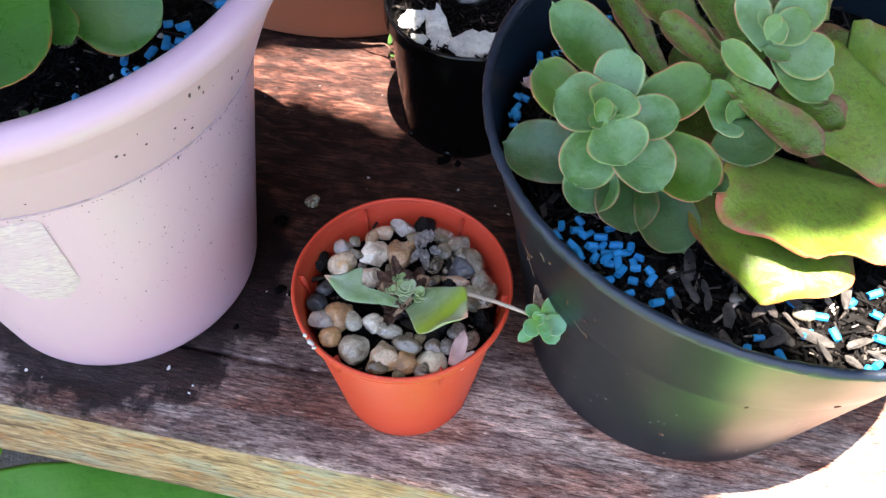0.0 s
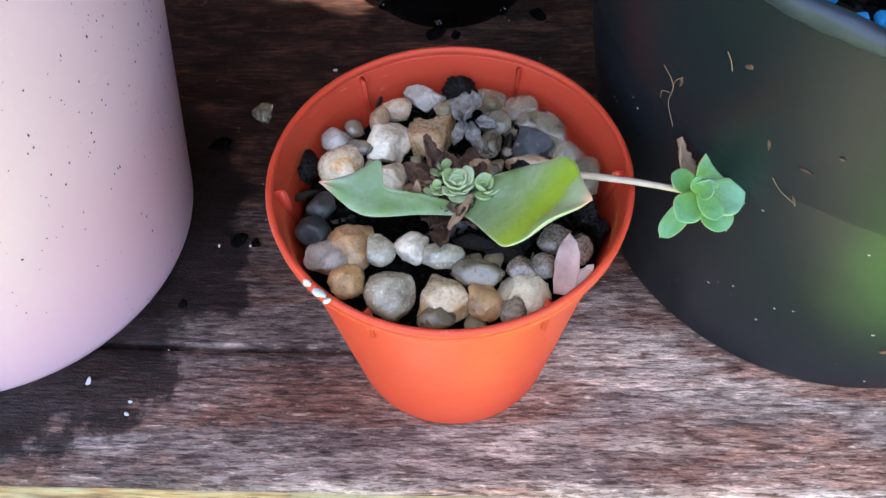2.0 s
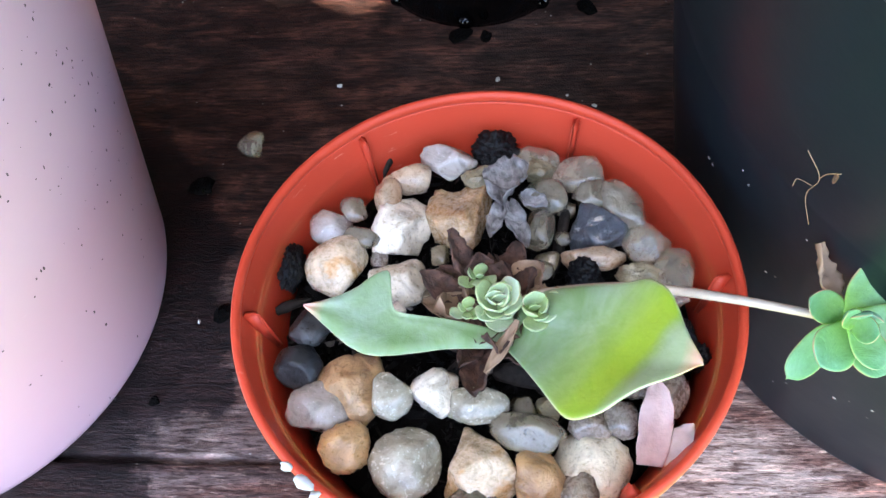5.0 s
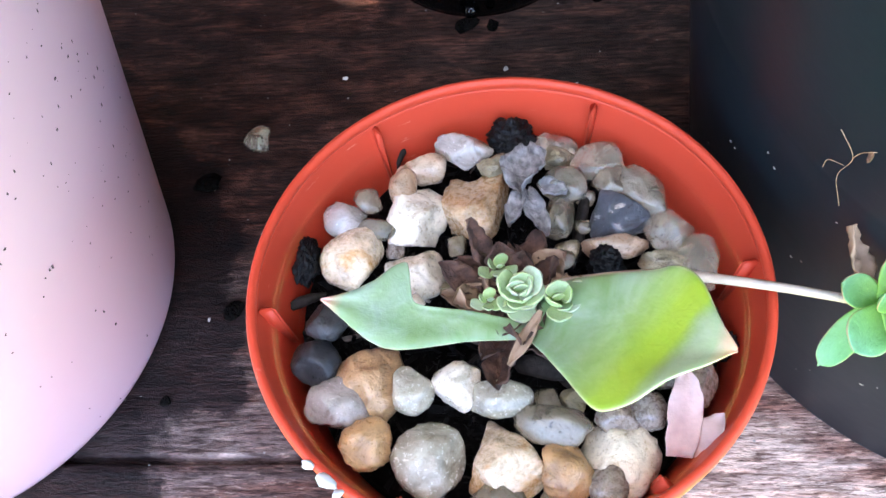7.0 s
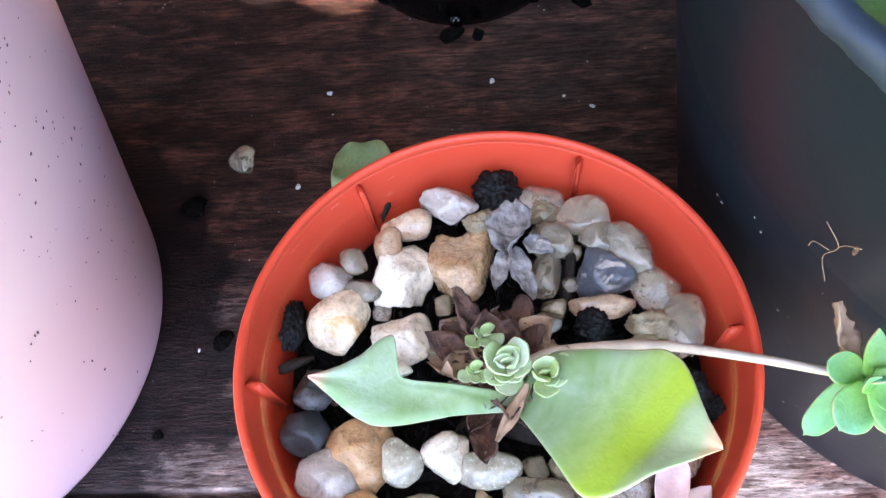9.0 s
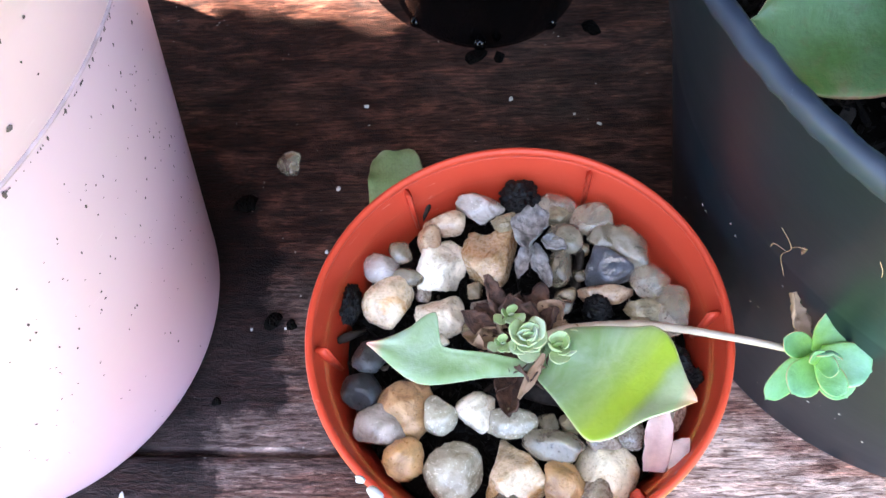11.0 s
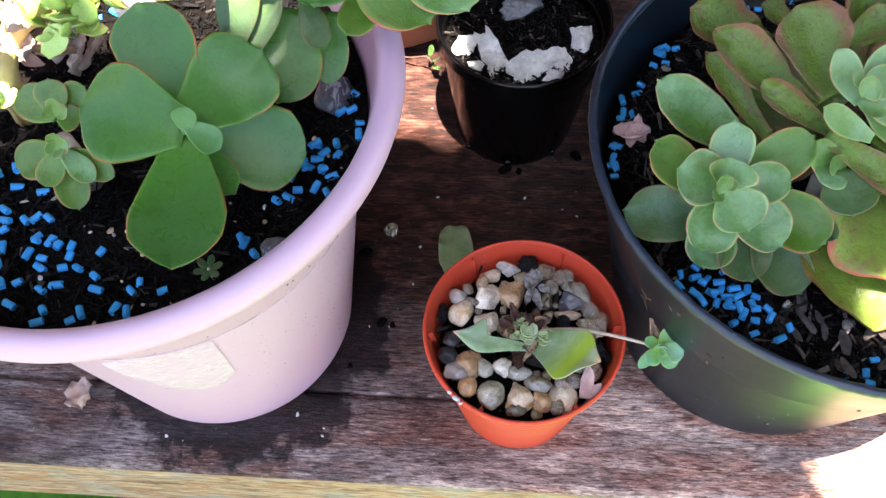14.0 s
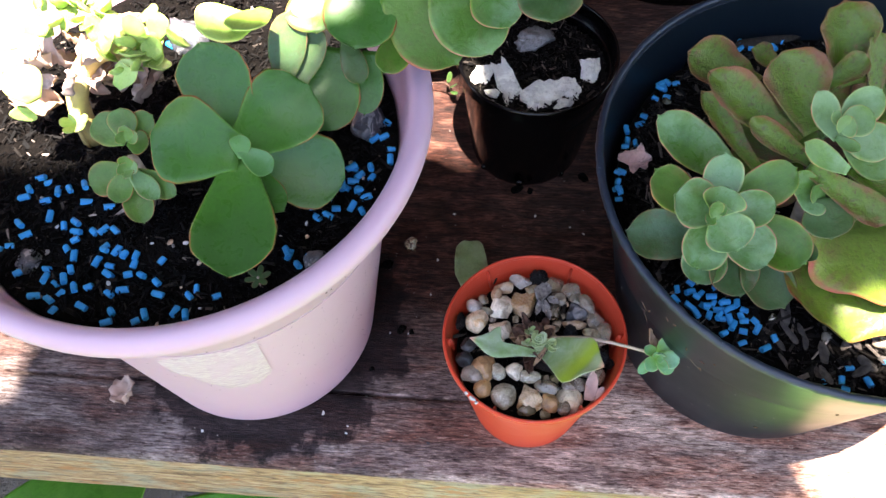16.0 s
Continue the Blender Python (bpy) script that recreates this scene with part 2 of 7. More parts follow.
def leaf_mat(name, inner, outer, margin, bloom=(0.30, 0.42, 0.36), bloom_amount=0.25, margin_width=0.12, rough=0.42, dots=0.0, line=0.45, turn=(0.25, 1.0), relief=0.2):
    k = Mat(name, rough, 0.0, 0.27)
    uv = k.t.nodes.new("ShaderNodeSeparateXYZ")
    k.link(k.co.outputs["UV"], uv.inputs[0])
    along, across = uv.outputs["X"], uv.outputs["Y"]
    r = k.random()
    n = k.noise(70, 5, 0.6)
    mid = k.noise(230, 5, 0.68, None, 0.8)
    fine = k.noise(1300, 3)
    streak = k.noise(1.0, 4, 0.6, k.mapped((3.0, 26.0, 1.0), src=k.co.outputs["UV"]))
    col = k.mix(k.ramp(k.calc("ADD", along, k.calc("MULTIPLY", n, 0.35)), [(turn[0], 0.0), (turn[1], 1.0)]), inner, outer)
    col = k.mix(k.ramp(mid, [(0.48, 0.0), (0.68, 0.55)]), col, k.mix(1.0, col, (0.55, 0.64, 0.45), "MULTIPLY"))
    col = k.mix(k.ramp(streak, [(0.48, 0.0), (0.70, 0.45)]), col, k.mix(1.0, col, (1.35, 1.28, 1.15), "MULTIPLY"))
    col = k.mix(k.calc("MULTIPLY", k.ramp(n, [(0.40, 0.0), (0.58, 1.0)]), bloom_amount), col, bloom)
    col = k.mix(k.calc("MULTIPLY", r, 0.7), col, k.mix(1.0, col, (0.72, 0.80, 0.42), "MULTIPLY"))
    if dots:
        col = k.mix(k.ramp(k.noise(620, 4, 0.65), [(0.54, 0.0), (0.66, dots)]), col, (0.075, 0.048, 0.02))
        col = k.mix(k.ramp(k.noise(60, 6, 0.7, None, 1.5), [(0.60, 0.0), (0.70, dots)]), col, (0.16, 0.085, 0.04))
        scar = k.calc("MULTIPLY", k.ramp(k.noise(150, 6, 0.72, None, 1.2), [(0.44, 0.0), (0.58, 1.0)]), k.ramp(across, [(0.45, 0.0), (0.85, 1.0)]))
        col = k.mix(k.calc("MULTIPLY", scar, dots), col, k.mix(mid, (0.085, 0.035, 0.018), (0.22, 0.105, 0.055)))
    speck = k.noise(1700, 3, 0.7)
    col = k.mix(k.ramp(speck, [(0.58, 0.0), (0.70, 0.35)]), col, k.mix(1.0, col, (1.5, 1.45, 1.5), "MULTIPLY"))
    col = k.mix(k.ramp(speck, [(0.32, 0.35), (0.43, 0.0)]), col, k.mix(1.0, col, (0.60, 0.64, 0.55), "MULTIPLY"))
    edge = k.calc("MAXIMUM", across, k.ramp(along, [(0.90, 0.0), (1.0, 1.0)]))
    edge = k.calc("ADD", edge, k.calc("MULTIPLY", k.calc("SUBTRACT", mid, 0.5), 0.8 * margin_width + 0.03))
    pale = k.ramp(edge, [(1.0 - margin_width * 2.4, 0.0), (1.0 - margin_width, line)])
    col = k.mix(pale, col, k.mix(1.0, col, (1.9, 1.6, 1.4), "MULTIPLY"))
    rim = k.ramp(edge, [(1.0 - margin_width, 0.0), (1.0 - margin_width * 0.45, 0.92)])
    rim = k.calc("MULTIPLY", rim, k.ramp(along, [(0.20, 0.0), (0.55, 1.0)]))
    rim = k.calc("MULTIPLY", rim, k.ramp(k.noise(95, 3, 0.6, k.mapped((1, 1, 1), (0, 0, 0), (2, 7, 1))), [(0.38, 0.15), (0.56, 1.0)]))
    col = k.mix(rim, col, margin)
    k.color(col)
    k.rough(k.ramp(mid, [(0.3, rough * 0.75), (0.7, rough * 1.3)]))
    return k.bump(k.calc("ADD", k.calc("MULTIPLY", n, 1.8), k.calc("ADD", mid, k.calc("MULTIPLY", fine, 0.2))), relief, 0.0011).sss(0.18, (0.5, 1.0, 0.25), 0.0018).m


def quartz(name, tones, rust=(0.42, 0.22, 0.09), rusty=0.3, rough=0.22, clear=0.4, glass=0.0, pits=0.0, relief=0.3):
    """Water-worn quartz: cloudy inside, rusty in its hollows, with a damp shine."""
    k = Mat(name, rough, 0.0, 0.6)
    shift = k.t.nodes.new("ShaderNodeVectorMath")
    shift.operation = "ADD"
    r = k.random()
    k.link(k.pos, shift.inputs[0])
    k.link(k.calc("MULTIPLY", r, 3.7), shift.inputs[1])
    v = shift.outputs["Vector"]
    tone = k.ramp(r, [(i / max(1, len(tones) - 1), c) for i, c in enumerate(tones)])
    cloud = k.noise(260, 5, 0.6, v, 0.8)
    patch = k.noise(190, 4, 0.6, k.mapped((1, 1, 1), (0, 0, 0), (3, 1, 2), v), 0.7)
    grain = k.noise(1500, 5, 0.7, v)
    col = k.mix(k.ramp(cloud, [(0.36, 0.8), (0.50, 0.0)]), tone, k.mix(1.0, tone, (0.55, 0.52, 0.48), "MULTIPLY"))
    col = k.mix(k.ramp(cloud, [(0.52, 0.0), (0.66, 0.8)]), col, k.mix(1.0, tone, (1.3, 1.3, 1.32), "MULTIPLY"))
    col = k.mix(k.ramp(patch, [(0.52, 0.0), (0.64, rusty)]), col, rust)
    col = k.mix(k.ramp(grain, [(0.36, 0.45), (0.44, 0.0)]), col, k.mix(1.0, col, (0.52, 0.44, 0.36), "MULTIPLY"))
    col = k.mix(k.ramp(grain, [(0.60, 0.0), (0.70, 0.5)]), col, k.mix(1.0, col, (1.4, 1.4, 1.4), "MULTIPLY"))
    if pits:
        col = k.mix(k.ramp(k.voronoi(900, v), [(0.06, pits), (0.15, 0.0)]), col, (0.05, 0.035, 0.03))
    k.color(col)
    k.rough(k.ramp(grain, [(0.3, rough * 0.7), (0.7, min(1.0, rough * 1.8))]))
    if clear:
        k.sss(clear * 0.5, (1, 0.95, 0.88), 0.0014)
    k.b.inputs["Transmission Weight"].default_value = glass
    k.b.inputs["Coat Weight"].default_value = 0.5
    k.b.inputs["Coat Roughness"].default_value = 0.06
    return k.bump(k.calc("ADD", k.calc("MULTIPLY", cloud, 1.6), k.calc("MULTIPLY", grain, 0.5)), relief * 0.95, 0.0011).m


def cutting_leaf(name, band=None, yellow=0.0):
    """A flat pale sage leaf with soft bluish and green mottling, a thin pale margin, a pink tip and, where the line says so, a yellow-green band."""
    k = Mat(name, 0.40)
    uv = k.t.nodes.new("ShaderNodeSeparateXYZ")
    k.link(k.co.outputs["UV"], uv.inputs[0])
    along, across = uv.outputs["X"], uv.outputs["Y"]
    soft = k.noise(140, 4, 0.6, None, 0.6)
    mottle = k.noise(520, 5, 0.65, None, 0.5)
    fine = k.noise(1500, 3)
    col = k.ramp(soft, [(0.36, (0.135, 0.215, 0.072)), (0.50, (0.180, 0.260, 0.128)), (0.64, (0.240, 0.315, 0.215))])
    if band:
        # distance from the fold line, in millimetres: positive beyond it
        (ax, ay), (bx, by) = band
        long = math.hypot(bx - ax, by - ay)
        sep = k.t.nodes.new("ShaderNodeSeparateXYZ")
        k.link(k.pos, sep.inputs[0])
        d = k.calc("ADD", k.calc("MULTIPLY", k.calc("SUBTRACT", sep.outputs["X"], ax), 1000 * (by - ay) / long), k.calc("MULTIPLY", k.calc("SUBTRACT", sep.outputs["Y"], ay), -1000 * (bx - ax) / long))
        d = k.calc("ADD", k.calc("MULTIPLY", k.calc("ADD", d, k.calc("MULTIPLY", k.calc("SUBTRACT", soft, 0.5), 2.5)), 0.05), 0.5)
        col = k.mix(k.ramp(d, [(0.12, 0.0), (0.34, 0.5 * yellow), (0.48, yellow), (0.58, yellow), (0.68, 0.0)]), col, (0.26, 0.36, 0.016))
        col = k.mix(k.ramp(d, [(0.60, 0.0), (0.70, 0.55), (0.80, 0.55)]), col, (0.34, 0.38, 0.22))
    col = k.mix(k.ramp(mottle, [(0.54, 0.0), (0.70, 0.4)]), col, k.mix(1.0, col, (0.78, 0.86, 0.66), "MULTIPLY"))
    col = k.mix(k.ramp(mottle, [(0.30, 0.4), (0.44, 0.0)]), col, k.mix(1.0, col, (1.2, 1.16, 1.2), "MULTIPLY"))
    edge = k.calc("ADD", across, k.calc("MULTIPLY", k.calc("SUBTRACT", mottle, 0.5), 0.08))
    col = k.mix(k.ramp(edge, [(0.95, 0.0), (0.995, 0.6)]), col, (0.46, 0.42, 0.26))
    col = k.mix(k.ramp(k.calc("ADD", along, k.calc("MULTIPLY", k.calc("SUBTRACT", soft, 0.5), 0.12)), [(0.90, 0.0), (0.985, 0.9)]), col, (0.62, 0.30, 0.22))
    k.color(col)
    k.rough(k.ramp(mottle, [(0.3, 0.30), (0.7, 0.50)]))
    return k.bump(k.calc("ADD", k.calc("MULTIPLY", soft, 2.0), k.calc("ADD", mottle, k.calc("MULTIPLY", fine, 0.25))), 0.12, 0.0010).sss(0.25, (0.5, 1.0, 0.3), 0.0018).m


def plain(name, c, rough=0.6, scale=120.0, low=0.6, bump=0.3, sss=0.0):
    k = Mat(name, rough)
    n = k.noise(scale, 5)
    k.color(k.mix(k.ramp(n, [(0.3, 0.0), (0.7, 1.0)]), tuple(v * low for v in c), c))
    if sss:
        k.sss(sss, c, 0.002)
    return k.bump(n, bump, 0.0006).m


def pale_patch_mat():
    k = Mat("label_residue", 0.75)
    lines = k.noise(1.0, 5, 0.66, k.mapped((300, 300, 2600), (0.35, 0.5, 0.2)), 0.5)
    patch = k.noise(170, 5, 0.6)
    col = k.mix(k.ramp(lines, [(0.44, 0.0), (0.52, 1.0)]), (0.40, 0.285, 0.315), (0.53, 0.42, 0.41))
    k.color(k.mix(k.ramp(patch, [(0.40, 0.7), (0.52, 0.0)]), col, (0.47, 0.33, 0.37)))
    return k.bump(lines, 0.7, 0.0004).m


def lawn():
    k = Mat("lawn", 0.9)
    n = k.noise(2.2, 6, 0.7)
    fine = k.noise(90.0, 4, 0.7)
    col = k.ramp(fine, [(0.3, (0.018, 0.040, 0.009)), (0.7, (0.055, 0.10, 0.022))])
    k.color(k.mix(k.ramp(n, [(0.44, 0.0), (0.56, 0.9)]), col, (0.13, 0.105, 0.085)))
    return k.bump(fine, 0.7, 0.02).m


BOARD_AT, BOARD_TURN = Vector((-0.0223, -0.0345, 0.0)), radians(-12.0)
LILAC = Vector((-0.110, 0.054, 0.0))
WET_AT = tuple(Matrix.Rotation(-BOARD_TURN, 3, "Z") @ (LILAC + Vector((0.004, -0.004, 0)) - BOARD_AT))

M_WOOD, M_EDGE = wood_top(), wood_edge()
M_ORANGE = plastic("orange_plastic", (0.54, 0.056, 0.025), 0.38, 0.42, (0.74, 0.34, 0.25))
M_ORANGE.node_tree.nodes["Principled BSDF"].inputs["Specular IOR Level"].default_value = 0.22
M_LILAC = plastic("lilac_plastic", (0.50, 0.325, 0.390), 0.38, 0.12, (0.66, 0.55, 0.58), 0.93)
M_RIMBLUE = plastic("worn_slate_rim", (0.016, 0.026, 0.044), 0.42, 0.6, (0.26, 0.32, 0.40), 0.5)
M_SLATE = plastic("slate_plastic", (0.0052, 0.0098, 0.0142), 0.33, 0.05, (0.20, 0.20, 0.20), 0.8)
M_SLATE.node_tree.nodes["Principled BSDF"].inputs["Specular IOR Level"].default_value = 0.24
M_BLACK = plastic("black_plastic", (0.0016, 0.0016, 0.0019), 0.14, 0.04, (0.10, 0.10, 0.10))
M_BLACK.node_tree.nodes["Principled BSDF"].inputs["Specular IOR Level"].default_value = 0.28
M_TERRA = plastic("terracotta", (0.34, 0.12, 0.06), 0.7, 0.2, (0.5, 0.3, 0.2))
M_SOIL = soil()
M_BARK = bark()
M_MULCH = bark("mulch_bits", 0.009, 0.045, 0.17, 0.45)
M_CHIP = plain("weathered_bark", (0.075, 0.062, 0.050), 0.8, 420, 0.15, 0.9)
M_CHAR = plain("charcoal", (0.0040, 0.0036, 0.0035), 0.5, 900, 0.3, 1.0)
M_CHAR.node_tree.nodes["Principled BSDF"].inputs["Specular IOR Level"].default_value = 0.22
M_CLEAR = quartz("clear_quartz", [(0.68, 0.58, 0.42), (0.60, 0.52, 0.37), (0.68, 0.55, 0.40)], (0.50, 0.40, 0.28), 0.2, 0.10, 0.3, 0.70)
M_LILACST = quartz("lilac_grey_quartz", [(0.50, 0.43, 0.37), (0.56, 0.48, 0.40)], (0.40, 0.33, 0.28), 0.25, 0.16, 0.35, 0.40)
M_GREYST = quartz("smoky_quartz", [(0.42, 0.35, 0.24), (0.30, 0.255, 0.18), (0.48, 0.40, 0.27)], (0.26, 0.20, 0.13), 0.35, 0.12, 0.3, 0.58)
M_MILKY = quartz("milky_quartz", [(0.66, 0.57, 0.43), (0.70, 0.62, 0.48), (0.62, 0.51, 0.36)], (0.50, 0.30, 0.14), 0.35, 0.26, 0.35, 0.0, 0.25)
M_RUSTED = quartz("rust_edged_quartz", [(0.70, 0.56, 0.38), (0.64, 0.49, 0.32)], (0.60, 0.31, 0.10), 0.8, 0.22, 0.4, 0.0)
M_TAWNY = quartz("tawny_quartz", [(0.44, 0.29, 0.155), (0.40, 0.26, 0.14)], (0.46, 0.25, 0.10), 0.6, 0.22, 0.3, 0.0, 0.2, 0.5)
M_HONEY = quartz("honey_quartz", [(0.46, 0.255, 0.10), (0.40, 0.23, 0.105), (0.50, 0.30, 0.14)], (0.30, 0.13, 0.05), 0.5, 0.3, 0.25, 0.0, 0.35, 0.55)
M_PALEST = quartz("greenish_quartz", [(0.42, 0.375, 0.275), (0.56, 0.50, 0.37)], (0.36, 0.30, 0.18), 0.3, 0.18, 0.35, 0.25)
M_BROWNST = quartz("brown_quartz", [(0.28, 0.215, 0.165), (0.22, 0.18, 0.15)], (0.34, 0.22, 0.12), 0.4, 0.22, 0.2, 0.15)
M_MOSSST = quartz("crumbly_ochre_stone", [(0.30, 0.22, 0.11), (0.22, 0.18, 0.10)], (0.08, 0.06, 0.03), 0.7, 0.45, 0.0, 0.0, 0.6, 0.9)
M_SLATEST = quartz("dark_flint", [(0.020, 0.020, 0.021), (0.036, 0.035, 0.033)], (0.10, 0.10, 0.10), 0.3, 0.3, 0.0)
M_SLATEST.node_tree.nodes["Principled BSDF"].inputs["Coat Weight"].default_value = 0.08
M_SLATEST.node_tree.nodes["Principled BSDF"].inputs["Specular IOR Level"].default_value = 0.25
M_TAN = quartz("tan_pebble", [(0.44, 0.30, 0.18), (0.38, 0.24, 0.14), (0.48, 0.35, 0.23)], (0.30, 0.15, 0.07), 0.5, 0.26, 0.25, 0.0, 0.3, 0.4)
M_DARKST = stone("dark_pebble", [(0.030, 0.035, 0.045), (0.055, 0.06, 0.07)], 0.36, 0.0, 0.0, 90.0, 0.5)
M_SPECKLED = quartz("speckled_grey_stone", [(0.17, 0.17, 0.165), (0.15, 0.15, 0.15)], (0.04, 0.04, 0.04), 0.8, 0.5, 0.0, 0.0, 0.8, 0.9)
M_WHITEST = stone("white_marble", [(0.70, 0.69, 0.60), (0.78, 0.76, 0.68)], 0.4, 0.0, 0.3, 60, 0.0, 0.0, 0.08)
M_BLUE = plain("blue_pellet", (0.009, 0.26, 0.57), 0.6, 600, 0.8, 0.3)
M_GLAUC = leaf_mat("glaucous_leaf", (0.072, 0.165, 0.026), (0.075, 0.155, 0.040), (0.40, 0.15, 0.10), (0.185, 0.295, 0.165), 0.6, 0.06, 0.30, 0.12, 0.7)
M_CROWN = leaf_mat("crown_leaf", (0.110, 0.205, 0.038), (0.110, 0.190, 0.052), (0.42, 0.15, 0.085), (0.21, 0.31, 0.18), 0.6, 0.08, 0.38)
M_BUNCH = leaf_mat("bunch_leaf", (0.075, 0.160, 0.014), (0.060, 0.125, 0.018), (0.34, 0.10, 0.05), (0.120, 0.205, 0.070), 0.3, 0.08, 0.34, 0.2, 0.5)
# darker copy of the leaf greens, with self-shade put into the colour
M_SHADY = leaf_mat("shaded_leaf", (0.034, 0.078, 0.013), (0.036, 0.074, 0.018), (0.26, 0.10, 0.06), (0.085, 0.145, 0.075), 0.5, 0.05, 0.36, 0.25, 0.5)
M_OLIVE = leaf_mat("olive_leaf", (0.092, 0.165, 0.016), (0.085, 0.122, 0.015), (0.165, 0.060, 0.032), (0.115, 0.165, 0.048), 0.35, 0.34, 0.34, 0.72, 0.0, (0.25, 1.0), 0.8)
M_LIME = leaf_mat("broad_leaf", (0.090, 0.155, 0.012), (0.135, 0.185, 0.018), (0.36, 0.075, 0.04), (0.155, 0.205, 0.05), 0.35, 0.10, 0.36, 0.50, 0.3, (0.25, 1.0), 0.4)
M_GREEN = leaf_mat("green_leaf", (0.043, 0.126, 0.014), (0.034, 0.101, 0.016), (0.30, 0.080, 0.032), (0.070, 0.160, 0.046), 0.28, 0.05, 0.30, 0.0, 0.45, (0.25, 1.0), 0.09)
M_HEART = leaf_mat("heart_leaf", (0.075, 0.180, 0.065), (0.060, 0.150, 0.040), (0.24, 0.11, 0.05), (0.13, 0.24, 0.13), 0.6, 0.04, 0.32, 0.0, 0.45, (0.25, 1.0), 0.06)
M_FADED = leaf_mat("faded_leaf", (0.19, 0.25, 0.11), (0.16, 0.22, 0.085), (0.22, 0.22, 0.11), (0.24, 0.29, 0.18), 0.5, 0.03, 0.5, 0.15, 0.2)
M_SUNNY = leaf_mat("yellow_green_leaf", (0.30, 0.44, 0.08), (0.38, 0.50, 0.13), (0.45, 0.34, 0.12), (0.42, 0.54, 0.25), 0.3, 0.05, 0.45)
M_BABY = leaf_mat("baby_leaf", (0.37, 0.46, 0.22), (0.35, 0.43, 0.26), (0.50, 0.42, 0.26), (0.48, 0.55, 0.42), 0.4, 0.05, 0.40, 0.0, 0.35, (0.25, 1.0), 0.1)
M_PLANTLET = leaf_mat("plantlet_leaf", (0.17, 0.33, 0.07), (0.12, 0.27, 0.14), (0.42, 0.24, 0.13), (0.22, 0.38, 0.3), 0.55, 0.05, 0.38)
M_LEAFL = cutting_leaf("pale_leaf")
M_LEAFR = cutting_leaf("yellowing_leaf", ((0.0070, -0.0200), (0.0205, -0.0115)), 0.9)
M_PINK = plain("pink_dry_leaf", (0.70, 0.43, 0.37), 0.55, 260, 0.6, 0.5, 0.3)
M_DRY = plain("dry_leaf", (0.40, 0.25, 0.15), 0.8, 150, 0.45, 0.5)
M_DRYPALE = plain("pale_dry_leaf", (0.50, 0.36, 0.29), 0.8, 150, 0.55, 0.5)
M_HUSK = plain("grey_husk", (0.34, 0.31, 0.29), 0.5, 700, 0.2, 1.0)
M_WITHER = plain("withered_brown", (0.115, 0.050, 0.028), 0.85, 600, 0.2, 1.0)
M_STALK = plain("stalk", (0.50, 0.40, 0.30), 0.55, 300, 0.7, 0.3, 0.1)
M_YSTEM = plain("yellow_stem", (0.55, 0.42, 0.14), 0.55, 200, 0.7, 0.3)
M_WHITE = plain("white_chip", (0.56, 0.55, 0.53), 0.7, 300, 0.8, 0.3)
M_GRIT = plain("grit", (0.34, 0.31, 0.28), 0.8, 300, 0.5, 0.3)
M_PALEPATCH = pale_patch_mat()
M_SEAM = plain("seam_dirt", (0.43, 0.295, 0.335), 0.7, 240, 0.55, 0.3)
M_DIRT = plain("dirt_specks", (0.07, 0.045, 0.05), 0.8, 300, 0.5, 0.2)
M_BIGLEAF = leaf_mat("garden_leaf", (0.05, 0.16, 0.018), (0.06, 0.20, 0.022), (0.09, 0.22, 0.04), (0.10, 0.24, 0.05), 0.4, 0.02, 0.4)
M_SUNLEAF = leaf_mat("sunny_garden_leaf", (0.08, 0.23, 0.02), (0.10, 0.26, 0.03), (0.11, 0.27, 0.04), (0.12, 0.28, 0.05), 0.3, 0.02, 0.5)
M_DENT = plain("dent", (0.045, 0.045, 0.052), 0.7, 400, 0.4, 0.5)
M_LAWN = lawn()
M_WALL = plain("unseen_wall_dark", (0.05, 0.03, 0.022), 0.8, 6, 0.5, 0.5)


# ---- mesh helpers ----
def thing(name, at, label, category, group="", kind=""):
    e = new(name)
    e.empty_display_size = 0.01
    e.location = at
    bpy.context.view_layer.update()
    return tagged(e, label, category, group, kind)


def finish(name, bm, mat, smooth=True):
    me = bpy.data.meshes.new(name)
    bm.normal_update()
    bm.to_mesh(me)
    bm.free()
    for m in mat if isinstance(mat, (list, tuple)) else (mat,):
        me.materials.append(m)
    if smooth:
        me.shade_smooth()
    return me


def part(name, bm, mat, parent, label="", smooth=True):
    ob = new(name, finish(name, bm, mat, smooth))
    if parent is not None:
        ob.parent = parent
        ob.matrix_parent_inverse = Matrix.Translation(-parent_origin(parent))
    if label:
        ob["label"] = label
    return ob


def parent_origin(ob):
    here = Vector(ob.location)
    return here


